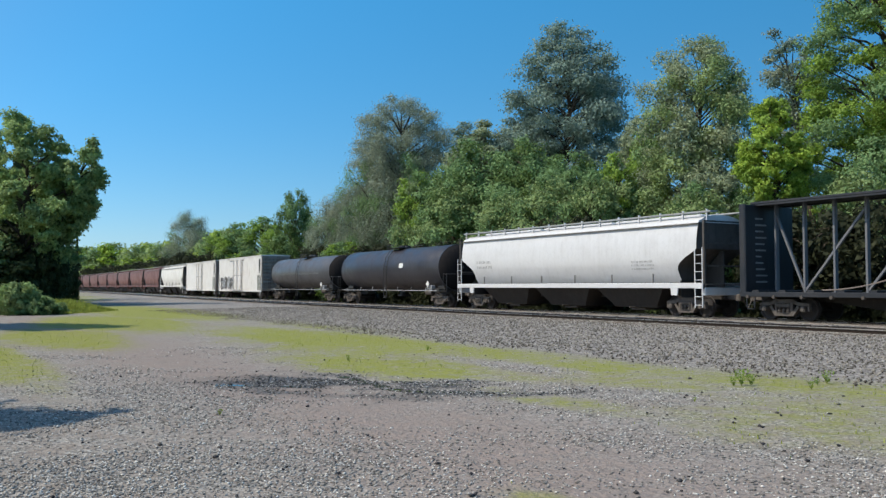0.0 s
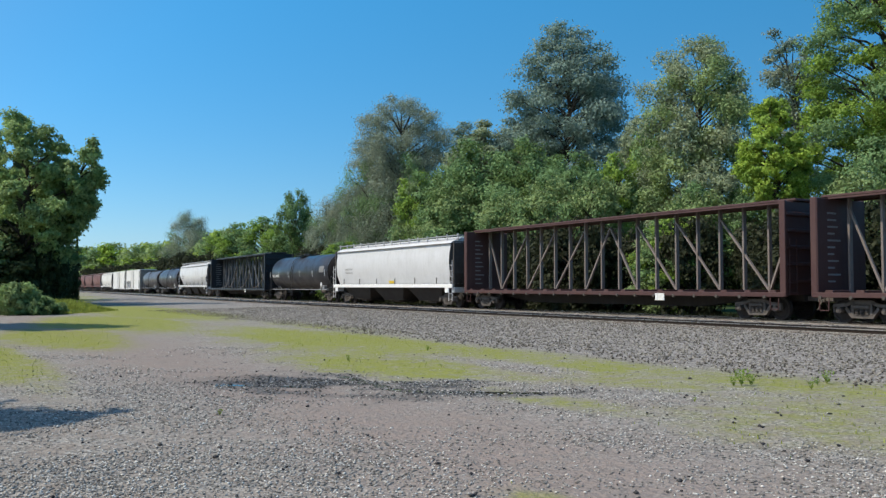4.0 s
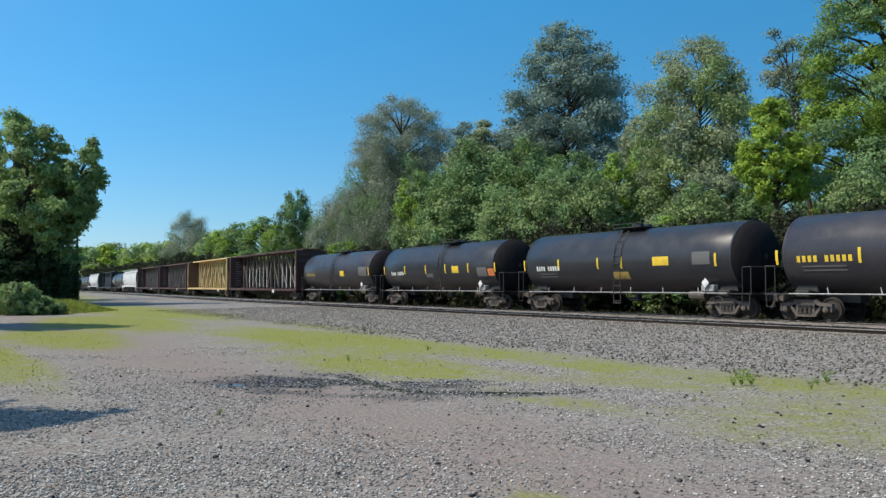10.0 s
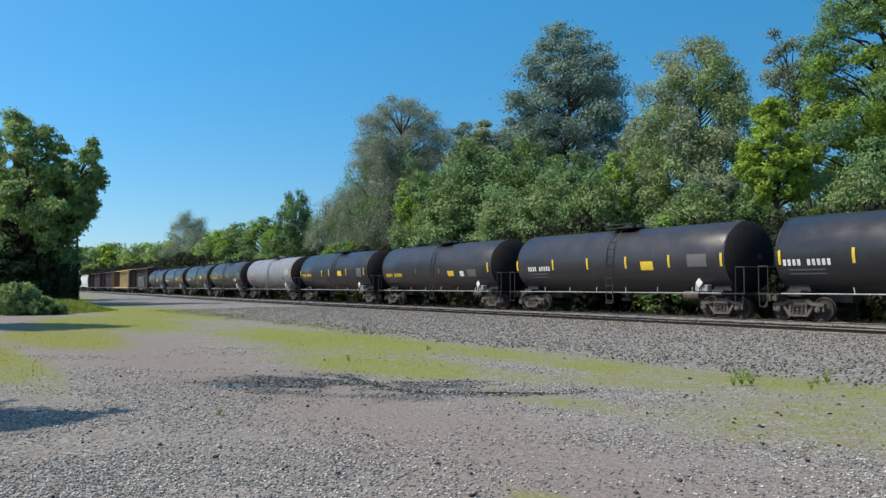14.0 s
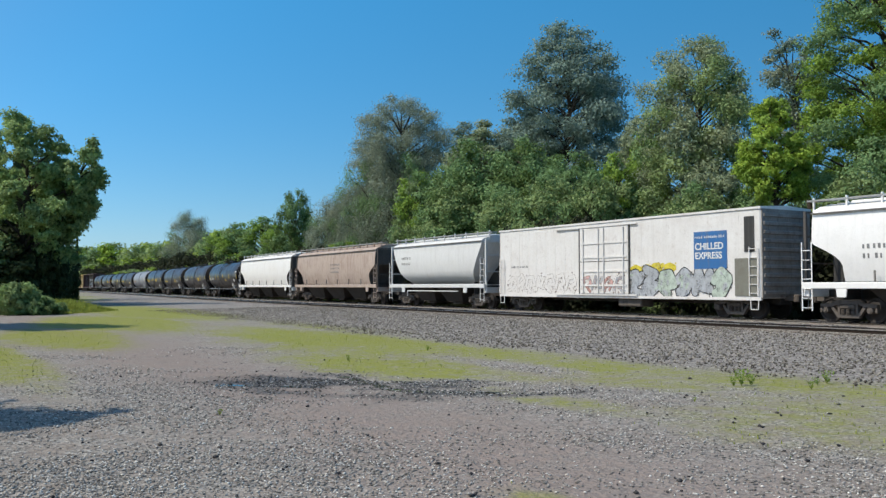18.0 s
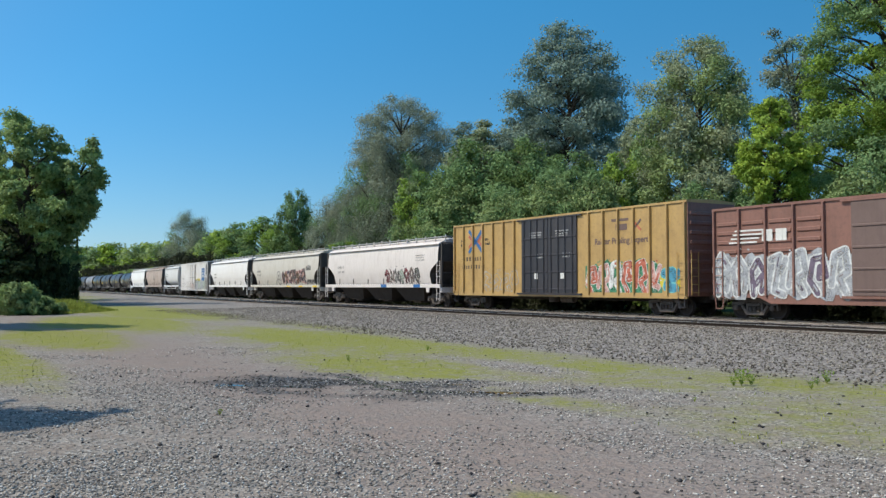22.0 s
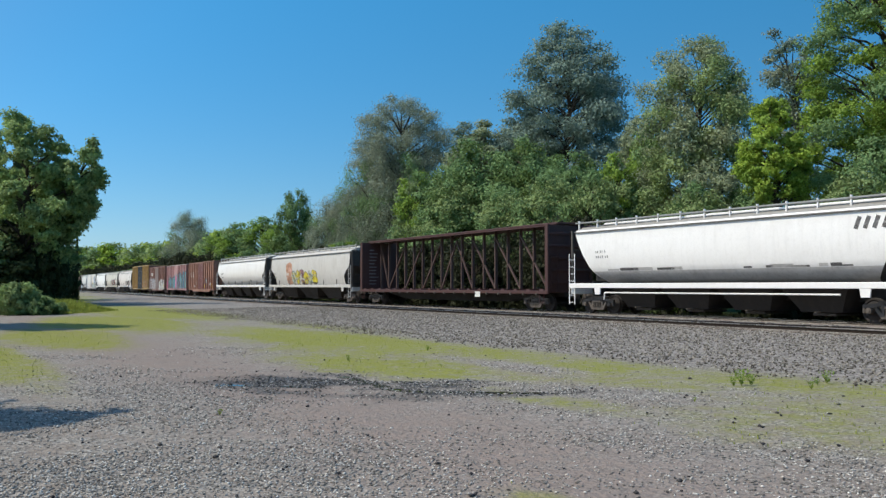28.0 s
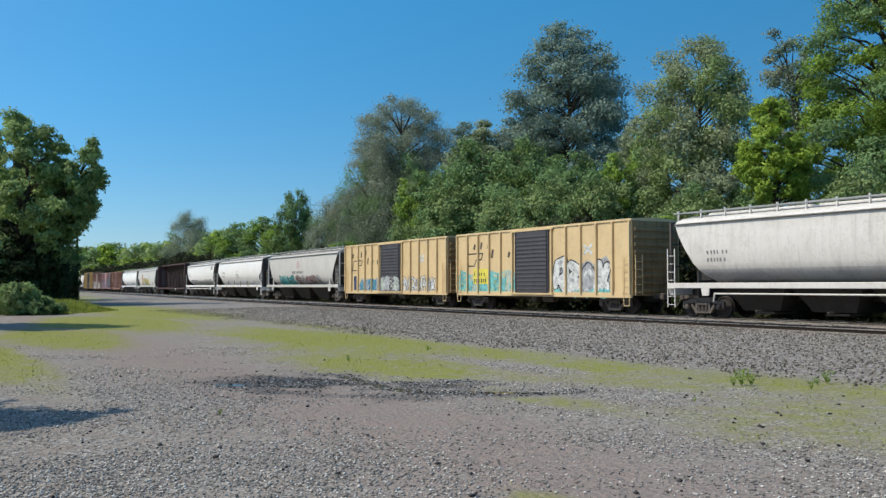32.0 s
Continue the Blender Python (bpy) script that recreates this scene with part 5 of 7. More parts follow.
def reefer(L, mat, label, H=4.62, machine=True, banner=False):
    """Refrigerator wagon: smooth white flanks, a plug door with bars, and a machinery end."""
    half = L / 2
    car = thing("refrigerator_wagon", label, "railway wagon", "wagons of the goods train")
    part("body", Mesh().box(-half + 0.05, half - 0.05, -1.52, 1.52, 0.86, H - 0.12, c=0.04), mat, car)
    part("roof", Mesh().loft([[(x, -1.57, H - 0.14), (x, 1.57, H - 0.14), (x, 1.57, H - 0.05), (x, 0.0, H + 0.03), (x, -1.57, H - 0.05)] for x in (-half, half)]), mat, car)
    n = int(L / 0.8)
    for y in (1.0, -1.0):
        for i in range(n):
            x = -half + 0.35 + i * (L - 0.7) / (n - 1)
            if -1.75 < x < 2.15:
                continue
            part("flute", Mesh().box(x - 0.02, x + 0.02, y * 1.518 - 0.008, y * 1.518 + 0.008, 0.95, H - 0.2), mat, car)
        dr = part("door", Mesh().box(-1.6, 1.95, y * 1.55 - 0.04, y * 1.55 + 0.04, 0.98, H - 0.35, c=0.02), mat, car)
        for x0, x1, z0, z1 in ((-1.68, -1.61, 0.95, H - 0.30), (1.96, 2.03, 0.95, H - 0.30), (-1.60, 1.95, 0.90, 0.97), (-1.60, 1.95, 2.56, 2.60)):
            part("door_seal", Mesh().box(x0, x1, y * 1.575 - 0.02, y * 1.575 + 0.02, z0, z1), DOOR_FRAME, dr)
        for z in (1.35, 2.05, 2.75, 3.45):
            part("lock_bar", Mesh().box(-1.5, 1.85, y * 1.61 - 0.02, y * 1.61 + 0.02, z, z + 0.09), mat, dr, "dirty white locking bar")
        for x in (-1.3, 0.1, 0.5, 1.65):
            part("lock_rod", Mesh().rod((x, y * 1.63, 1.0), (x, y * 1.63, H - 0.4), 0.035, 6), mat, dr, "dirty white locking rod")
        for z in (H - 0.33, 0.90):
            part("door_track", Mesh().box(-2.2, 3.9, y * 1.60 - 0.03, y * 1.60 + 0.03, z, z + 0.07), mat, car)
        part("side_sill", Mesh().box(-half + 0.05, half - 0.05, y * 1.50 - 0.05, y * 1.50 + 0.05, 0.78, 0.90), mat, car)
        if machine:
            part("machine_grille", Mesh().box(-half + 0.35, -half + 0.85, y * 1.53 - 0.02, y * 1.53 + 0.02, 2.75, 4.2), BLACK, car, "dark open grille of the cooling unit")
            part("machine_door", Mesh().box(-half + 0.2, -half + 1.35, y * 1.545 - 0.02, y * 1.545 + 0.02, 0.95, 2.5, c=0.015), paint("dull olive panel", (0.20, 0.20, 0.165), (0.10, 0.07, 0.05), 0.6), car, "dull olive access panel")
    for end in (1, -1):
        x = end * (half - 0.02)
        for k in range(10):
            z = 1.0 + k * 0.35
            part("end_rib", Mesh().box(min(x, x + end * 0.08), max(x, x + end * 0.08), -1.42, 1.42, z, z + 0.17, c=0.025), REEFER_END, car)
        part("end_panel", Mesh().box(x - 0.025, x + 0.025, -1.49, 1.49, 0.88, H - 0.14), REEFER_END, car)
        part("ladder", ladder_mesh("ladder", 2.0, mat), None, car, at=pose(end * (half - 0.36), 1.60, 0.95))
        part("ladder", ladder_mesh("ladder", 2.0, mat), None, car, at=pose(end * (half - 0.36), -1.60, 0.95, 0, 0, 180))
        for y in (1.55, -1.55):
            part("step", stirrup_mesh(mat), None, car, at=pose(end * (half - 0.36), y, 0.42))
    part("centre_sill", Mesh().box(-half + 0.1, half - 0.1, -0.3, 0.3, 0.6, 0.9), UNDER, car)
    part("fuel_tank", Mesh().box(-2.2, -0.6, 0.5, 1.35, 0.38, 0.80, c=0.06), RUNNING, car)
    running_gear(car, half, 1.75)
    return car


# ---- paint of the wagons ----

WHITE = paint("white wagon paint", (0.63, 0.625, 0.63), (0.35, 0.335, 0.33), 0.4, 0.45, streak=0.7)
BRIGHT_WHITE = paint("bright white wagon paint", (0.87, 0.855, 0.84), (0.45, 0.43, 0.41), 0.25, 0.45, streak=0.8)
OFFWHITE = paint("old white wagon paint", (0.72, 0.69, 0.65), (0.33, 0.29, 0.25), 0.5, 0.5, spots=0.15)
CREAM = paint("cream wagon paint", (0.64, 0.61, 0.55), (0.30, 0.26, 0.20), 0.35, 0.5)
BEIGE = paint("beige grey wagon paint", (0.60, 0.58, 0.55), (0.30, 0.27, 0.23), 0.35, 0.5)
TAN = paint("rust stained tan paint", (0.47, 0.38, 0.325), (0.20, 0.13, 0.10), 0.6, 0.6, streak=1.4, spots=0.25)
LIGHT_GREY = paint("light grey wagon paint", (0.68, 0.68, 0.675), (0.30, 0.28, 0.26), 0.25, 0.5)
REEFER_WHITE = paint("stained white reefer paint", (0.74, 0.72, 0.70), (0.38, 0.33, 0.29), 0.42, 0.5, streak=0.5, spots=0.18)
TANK_BLACK = paint("black tank paint", (0.020, 0.021, 0.026), (0.062, 0.062, 0.072), 0.35, 0.36)
TANK_DUST = paint("dusty black tank paint", (0.026, 0.025, 0.032), (0.070, 0.065, 0.070), 0.45, 0.40)
TANK_GREY = paint("light grey tank paint", (0.235, 0.24, 0.265), (0.16, 0.15, 0.145), 0.40, 0.45)
TANK_SLATE = paint("slate grey tank paint", (0.06, 0.062, 0.07), (0.14, 0.125, 0.12), 0.5, 0.42)
RED_BROWN = paint("red brown wagon paint", (0.165, 0.062, 0.052), (0.06, 0.035, 0.03), 0.5, 0.6)
BOX_BROWN = paint("boxcar brown paint", (0.26, 0.128, 0.098), (0.10, 0.06, 0.05), 0.75, 0.6, streak=0.4)
BOX_RED = paint("faded boxcar red paint", (0.335, 0.172, 0.122), (0.13, 0.075, 0.055), 0.8, 0.6, streak=0.3)
BOX_PINK = paint("faded pink boxcar paint", (0.45, 0.245, 0.235), (0.18, 0.10, 0.09), 0.7, 0.6, streak=0.4)
BOX_YELLOW = paint("boxcar yellow paint", (0.50, 0.328, 0.122), (0.22, 0.14, 0.07), 0.7, 0.5, streak=0.4, spots=0.1)
RAIL_YELLOW = paint("pale boxcar yellow paint", (0.72, 0.54, 0.295), (0.32, 0.22, 0.13), 0.42, 0.5, streak=0.4, spots=0.16)
BEAM_YELLOW = paint("centrebeam yellow paint", (0.60, 0.435, 0.185), (0.28, 0.18, 0.09), 0.5, 0.55, spots=0.15)
BEAM_POST = paint("pale yellow post paint", (0.66, 0.52, 0.28), (0.33, 0.2, 0.1), 0.4, 0.55)
BEAM_BROWN = paint("centrebeam brown paint", (0.062, 0.024, 0.022), (0.10, 0.055, 0.045), 0.5, 0.6)
BROWN_POST = paint("dusty brown post paint", (0.21, 0.175, 0.155), (0.10, 0.065, 0.055), 0.5, 0.6)
GREY_POST = paint("dusty grey post paint", (0.21, 0.17, 0.145), (0.13, 0.09, 0.07), 0.5, 0.6)
BULK_RUST = paint("rusty dark bulkhead", (0.12, 0.075, 0.045), (0.05, 0.035, 0.03), 0.7, 0.75)
BEAM_BLACK = paint("centrebeam black paint", (0.012, 0.014, 0.019), (0.05, 0.045, 0.045), 0.4, 0.5)
BLACK_POST = paint("dusty black post paint", (0.125, 0.13, 0.145), (0.19, 0.18, 0.17), 0.5, 0.55)
DOOR_BLACK = paint("dark boxcar door paint", (0.028, 0.028, 0.036), (0.10, 0.09, 0.09), 0.4, 0.5)
DOOR_GREY = paint("worn grey door paint", (0.07, 0.068, 0.078), (0.04, 0.035, 0.035), 0.6, 0.5)
DOOR_BROWN = paint("grey brown door paint", (0.17, 0.115, 0.10), (0.09, 0.06, 0.055), 0.5, 0.6)
ROOF_GREY = paint("galvanised boxcar roof", (0.42, 0.36, 0.33), (0.2, 0.13, 0.1), 0.5, 0.5)
MID_GREY = plain("faded grey lettering", (0.36, 0.36, 0.36))
S_TEAL = spray("teal spray", (0.04, 0.30, 0.34))
S_BLUE = spray("sky blue spray", (0.08, 0.34, 0.50))
S_NAVY = spray("navy spray", (0.03, 0.06, 0.16))
S_WHITE = spray("white spray", (0.74, 0.76, 0.75))
S_SILVER = spray("silver spray", (0.46, 0.48, 0.51), 0.5, 0.1)
S_BLACK = spray("black spray", (0.025, 0.025, 0.03))
S_PINK = spray("pink spray", (0.72, 0.17, 0.33))
S_ORANGE = spray("orange spray", (0.75, 0.22, 0.06))
S_YELLOW = spray("yellow spray", (0.75, 0.62, 0.05))
S_AQUA = spray("aqua spray", (0.20, 0.58, 0.58))
S_MAUVE = spray("faded mauve spray", (0.33, 0.16, 0.19))
S_GREYD = spray("smoky grey spray", (0.12, 0.115, 0.115))
S_CORAL = spray("coral spray", (0.55, 0.16, 0.10))
S_GREEN = spray("green spray", (0.06, 0.25, 0.14))
S_FADED = spray("faded orange spray", (0.60, 0.33, 0.22))
S_OCHRE = spray("brown ochre spray", (0.26, 0.16, 0.07))
S_PURPLE = spray("smoky purple spray", (0.17, 0.13, 0.19))
S_ROSE = spray("rose spray", (0.66, 0.40, 0.36))
S_SMOKE = spray("brown smoke spray", (0.27, 0.20, 0.18))
S_MAROON = spray("maroon spray", (0.21, 0.035, 0.045))
S_PALE = spray("pale green spray", (0.50, 0.58, 0.50))
SIGN_BLUE = plain("blue sign", (0.022, 0.135, 0.36))

# ---- the train, from its far end: each wagon's front and rear along the train ----
TRAIN = []


def couple(car, front, rear):
    TRAIN.append((car, (front + rear) / 2))
    return car


for i in range(10):
    f = 511.0 + 18.3 * (9 - i)
    couple(hopper(17.3, RED_BROWN, "dark red-brown covered hopper wagon of a long matching cut", frame_mat=RED_BROWN), f, f - 17.3)
couple(hopper(20.0, OFFWHITE, "white covered hopper wagon with a stained lower flank"), 492.3, 472.3)
couple(reefer(19.0, REEFER_WHITE, "dirty white refrigerator wagon with streaked flanks"), 470.2, 451.2)
c = couple(reefer(18.2, REEFER_WHITE, "dirty white refrigerator wagon with dark graffiti"), 449.2, 431.0)
graffiti(c, 1.6, 8.2, 1.0, 2.3, 1.545, 5, [S_GREYD, S_SILVER], S_BLACK, letters=6)
c = couple(tank(17.5, TANK_SLATE, "slate grey tank wagon with white stencilling", R=1.42, zc=2.6), 428.8, 411.3)
bars_of_writing(c, -5.5, 2.35, 1.44, 10.5, 0.35, 1, GREY_MARK, 4)
c = couple(tank(18.0, TANK_DUST, "dusty black tank wagon with a white placard", R=1.52, zc=2.60), 410.2, 392.2)
tank_patch(c, "label_plate", -2.9, -2.3, 2, 14, 1.52, 2.60, WHITE_MARK, "white square plate")

# from here on each wagon passes close by
c = couple(hopper(20.2, WHITE, "clean white covered hopper wagon with dark ends", chute=UNDER, bulge=1.3), 390.6, 370.4)
bars_of_writing(c, 6.3, 2.35, 1.57, 1.6, 0.6, 2, MID_GREY, 11)
bars_of_writing(c, -7.0, 2.1, 1.57, 1.5, 0.5, 3, MID_GREY, 12)
c = couple(centerbeam(24.0, BEAM_BLACK, BLACK_POST, "black centrebeam lumber wagon with slack straps, empty", 1, straps=((2.0, 0.5), (4.2, 0.9), (8.3, 0.8), (12.5, 0.6)), plate_x=-4.6), 368.6, 344.6)
c = couple(tank(17.0, TANK_BLACK, "glossy black tank wagon with pale strips and lettering", stripes=(8.0, 5.36, 2.57, -0.62, -3.9, -6.9), strip_mat=S_SILVER, number=(WHITE_MARK, 7.3, 5.4, 2.15), panels=((-5.6, -6.7, 2.34, 2.87, GREY_MARK, "grey data panel"),), ladder_x=1.5), 343.2, 326.2)
c = couple(hopper(19.6, WHITE, "white covered hopper wagon with a bright sill", style="full", sill=BRIGHT_WHITE), 325.6, 306.0)
bars_of_writing(c, 6.0, 2.3, 1.57, 1.5, 0.55, 2, MID_GREY, 13)
plate(c, "notice", -1.0, -0.2, 1.55, 1.75, 1.565, YELLOW_MARK, "small yellow notice")
c = couple(centerbeam(23.5, BEAM_BROWN, BROWN_POST, "dark brown centrebeam lumber wagon, empty", 2), 304.8, 281.3)
c = couple(centerbeam(23.8, BEAM_BROWN, BROWN_POST, "dark brown centrebeam lumber wagon with dusty posts", 3), 280.2, 256.4)
c = couple(centerbeam(23.8, BEAM_YELLOW, BEAM_POST, "yellow centrebeam lumber wagon, empty, with rusty bulkheads", 4, bulk=BULK_RUST, stencils=False, plate_x=-7.6), 254.9, 231.1)
c = couple(centerbeam(23.8, BEAM_BROWN, GREY_POST, "dark maroon centrebeam wagon with white strips on its posts", 5, strips=(2, 3, 4, 5, 6, 7, 11, 12, 13, 14, 15)), 229.7, 205.9)
PY, PG, PW = YELLOW_MARK, plain("dim stencil panel", (0.115, 0.115, 0.115)), WHITE_MARK
YP, GP, WP = "yellow warning panel", "grey stencilled data panel", "small white data panel"
PALE_DATA = plain("pale grey stencil", (0.40, 0.41, 0.43))
DULL_YELLOW = plain("dull yellow marking", (0.42, 0.30, 0.08))
TANKS = (
    (204.8, 188.7, TANK_DUST, "dusty black tank wagon with one yellow panel", (-6.9,), (DULL_YELLOW, 6.3, 4.4, 2.15), ((-1.3, -2.1, 1.97, 2.39, PY, YP), (-5.0, -6.5, 1.95, 2.65, PG, GP)), 0.3),
    (188.0, 171.6, TANK_BLACK, "glossy black tank wagon with yellow strips", (7.2, 4.0, 1.0, -1.6, -4.4, -7.4), (PW, 6.1, 4.25, 2.05), ((-2.45, -3.25, 2.0, 2.43, PY, YP), (-5.4, -6.5, 1.75, 2.3, PG, GP), (-6.6, -7.3, 1.78, 2.2, S_ORANGE, "rusty orange panel"), (1.0, 0.1, 1.75, 2.0, PG, GP)), -0.9),
    (170.2, 154.0, TANK_BLACK, "black tank wagon with yellow strips and white lettering", (7.3, 4.3, 1.2, -0.5, -6.3), (PW, 6.2, 4.3, 2.1), ((-2.6, -3.6, 2.1, 2.5, PY, YP), (-5.0, -6.0, 2.1, 2.65, PG, GP), (0.2, -0.9, 1.5, 1.85, DULL_YELLOW, "dull yellow patch")), -0.25),
    (153.4, 137.2, TANK_DUST, "dusty black tank wagon with yellow lettering", (7.4, 3.9, 1.45, -1.35), (PY, 6.5, 4.2, 2.2), ((-3.85, -4.6, 1.7, 2.02, PY, YP), (-4.68, -5.05, 1.75, 2.05, PW, WP), (-5.5, -6.7, 1.9, 2.7, PG, GP), (-1.6, -1.95, 2.75, 3.1, PG, GP)), 0.8),
    (136.2, 119.6, TANK_GREY, "light grey tank wagon with faint yellow lettering", (-6.9,), (S_FADED, 6.5, 4.15, 2.05), ((-4.3, -4.9, 2.42, 2.68, DULL_YELLOW, "dull yellow panel"), (-5.5, -6.55, 2.2, 2.75, PALE_DATA, "pale stencilled data panel"), (-6.0, -6.6, 2.76, 2.9, DULL_YELLOW, "dull yellow panel"), (-4.7, -5.15, 1.76, 2.07, PG, "small dark data panel")), -0.25),
    (118.7, 102.2, TANK_BLACK, "black tank wagon with yellow strips and lettering", (7.3, 2.1, 0.5, -3.2, -6.65), (PY, 6.8, 4.7, 2.12), ((-1.4, -2.2, 2.0, 2.4, PY, YP), (-5.25, -6.2, 1.9, 2.58, PG, GP)), -0.4),
    (101.4, 84.9, TANK_DUST, "brownish black tank wagon with yellow lettering", (-6.9,), (PY, 6.65, 4.3, 1.95), ((-2.15, -2.9, 1.8, 2.13, PY, YP), (-3.65, -4.1, 1.78, 2.1, PW, WP), (-4.55, -5.55, 1.75, 2.2, PG, GP), (2.2, 2.05, 1.95, 2.3, PG, GP), (-1.0, -1.15, 2.0, 2.35, PG, GP)), -0.25),
    (84.1, 67.4, TANK_DUST, "dusty black tank wagon with yellow strips", (7.4, 4.2, 1.4, -1.4, -4.2, -7.2), (PW, 6.4, 4.5, 2.1), ((-2.4, -3.2, 1.9, 2.3, PY, YP), (-5.3, -6.4, 2.0, 2.55, PG, GP)), -0.3),
    (66.8, 51.3, TANK_BLACK, "black tank wagon with white lettering", (6.6, 3.45, 2.0, -0.45, -3.5, -6.85), (PW, 6.45, 4.4, 2.08), ((-1.2, -2.05, 1.76, 2.03, DULL_YELLOW, YP), (-5.7, -6.7, 2.2, 2.75, PG, GP), (-5.35, -5.8, 1.7, 1.97, PW, WP), (-6.2, -6.75, 2.72, 2.85, PW, WP)), 1.05))
for front, rear, mat, lab, st, num, pan, lx in TANKS:
    couple(tank(front - rear, mat, lab, stripes=st, number=num, panels=pan, ladder_x=lx), front, rear)
c = couple(hopper(18.2, BRIGHT_WHITE, "white covered hopper wagon, freshly painted"), 50.6, 32.4)
c = couple(hopper(17.9, TAN, "rust-stained tan covered hopper wagon"), 31.4, 13.5)
bars_of_writing(c, -1.6, 2.4, 1.57, 2.0, 0.9, 3, GREY_MARK, 21)
c = couple(hopper(12.8, LIGHT_GREY, "short light grey two-bay hopper wagon with rounded flanks", style="round", bays=2, pale_end=True), 11.5, -1.3)
bars_of_writing(c, 3.2, 2.75, 1.59, 1.3, 0.75, 2, GREY_MARK, 22)
c = couple(reefer(18.5, REEFER_WHITE, "dirty white refrigerator wagon with a blue banner and grey graffiti"), -2.7, -21.2)
graffiti(c, -7.7, -1.5, 0.85, 2.15, 1.535, 31, [S_SILVER, S_SILVER, S_PALE], S_BLACK, None, 6, "grey sprayed lettering with black rims", fat=0.40, rim=0.045)
graffiti(c, -4.6, -1.7, 1.95, 2.35, 1.528, 34, [S_YELLOW], S_YELLOW, None, 4, "faint yellow spray haze", fat=0.30, rim=0.0)
graffiti(c, -1.4, 1.8, 1.0, 1.9, 1.60, 35, [S_ROSE, S_SILVER], S_SMOKE, None, 4, "faded spray on the door", fat=0.16, rim=0.02)
graffiti(c, 2.3, 8.4, 0.95, 2.0, 1.528, 36, [REEFER_WHITE], S_SMOKE, None, 7, "thin faded sprayed outlines", fat=0.22, rim=0.012)
plate(c, "banner", -7.5, -5.68, 2.1, 3.7, 1.535, SIGN_BLUE, "blue banner with white words", 0.008)
bars_of_writing(c, -7.4, 3.38, 1.546, 1.65, 0.2, 1, WHITE_MARK, 32)
bars_of_writing(c, 6.4, 2.35, 1.53, 1.6, 0.2, 1, GREY_MARK, 33)


def words(car, text, x, z, y, size, mat):
    cu = bpy.data.curves.new("words", "FONT")
    cu.body, cu.size, cu.extrude, cu.offset = text, size, 0.003, 0.022 * size
    tmp = bpy.data.objects.new("words", cu)
    me = bpy.data.meshes.new_from_object(tmp)
    me.materials.append(mat)
    bpy.data.objects.remove(tmp)
    return part("lettering", me, None, car, "painted words", pose(x, y, z, 90, 0, 180))


words(c, "CHILLED", -5.75, 2.93, 1.548, 0.40, WHITE_MARK)
words(c, "EXPRESS", -5.75, 2.53, 1.548, 0.40, WHITE_MARK)
c = couple(hopper(18.5, BRIGHT_WHITE, "bluish white covered hopper wagon with a bright sill"), -23.0, -41.5)
bars_of_writing(c, 5.6, 2.3, 1.57, 1.1, 0.7, 2, GREY_MARK, 41)
c = couple(hopper(20.8, CREAM, "cream covered hopper wagon with mauve graffiti"), -42.6, -63.4)
bars_of_writing(c, 6.8, 2.35, 1.57, 1.3, 0.75, 2, GREY_MARK, 42)
graffiti(c, -6.5, 0.1, 1.55, 2.85, 1.575, 43, [S_GREYD, S_OCHRE, S_PURPLE, S_GREYD], S_BLACK, S_ROSE, 8, "smoky sprayed lettering in black, ochre and purple with a pink halo", fat=0.22, rim=0.055, shine=S_CORAL)
seal = Mesh()
for rad, n in ((0.62, 22), (0.30, 12)):
    for i in range(n):
        a, e = 2 * math.pi * i / n, 2 * math.pi * (i + 1) / n
        seal.bar((1.05 + rad * math.cos(a), 1.58, 2.15 + rad * math.sin(a)), (1.05 + rad * math.cos(e), 1.58, 2.15 + rad * math.sin(e)), 0.07, 0.002)
for i in range(5):
    a = 2 * math.pi * i / 5 + 0.4
    seal.bar((1.05 + 0.08 * math.cos(a), 1.58, 2.15 + 0.08 * math.sin(a)), (1.05 + 0.5 * math.cos(a + 0.5), 1.58, 2.15 + 0.5 * math.sin(a + 0.5)), 0.06, 0.002)
hug(part("graffiti", seal, S_GREYD, c, "round dark sprayed sign"), c)
graffiti(c, -8.7, -6.75, 1.58, 2.0, 1.575, 47, [S_GREYD], S_GREYD, None, 6, "thin dark sprayed tag", fat=0.16, rim=0.0)
graffiti(c, -8.0, -6.7, 2.75, 3.15, 1.575, 48, [S_GREYD], S_GREYD, None, 4, "thin dark sprayed tag", fat=0.13, rim=0.0)
for x in (-2.7, -6.1, -9.8):
    plate(c, "reflector", x, x + 1.0, 1.29, 1.42, 1.663, YELLOW_MARK, "yellow reflective strip on the sill", 0.003)
c = couple(hopper(19.8, paint("pinkish white wagon paint", (0.74, 0.69, 0.66), (0.36, 0.30, 0.27), 0.35, 0.5), "pinkish white covered hopper wagon with dark graffiti"), -64.7, -84.5)
bars_of_writing(c, 6.0, 2.35, 1.57, 1.3, 0.75, 2, GREY_MARK, 44)
graffiti(c, -6.8, -1.4, 1.5, 2.65, 1.58, 45, [S_MAROON, S_SMOKE, S_GREYD, S_PALE], S_GREYD, None, 7, "dull maroon and grey sprayed lettering with dark rims", fat=0.24, rim=0.03, shine=S_WHITE)
for x in (-1.95, -7.1):
    plate(c, "paint_patch", x, x + 0.95, 1.27, 1.49, 1.663, SIGN_BLUE, "blue sprayed patch on the sill", 0.003)
bars_of_writing(c, -7.6, 3.05, 1.58, 1.3, 0.5, 3, GREY_MARK, 46)
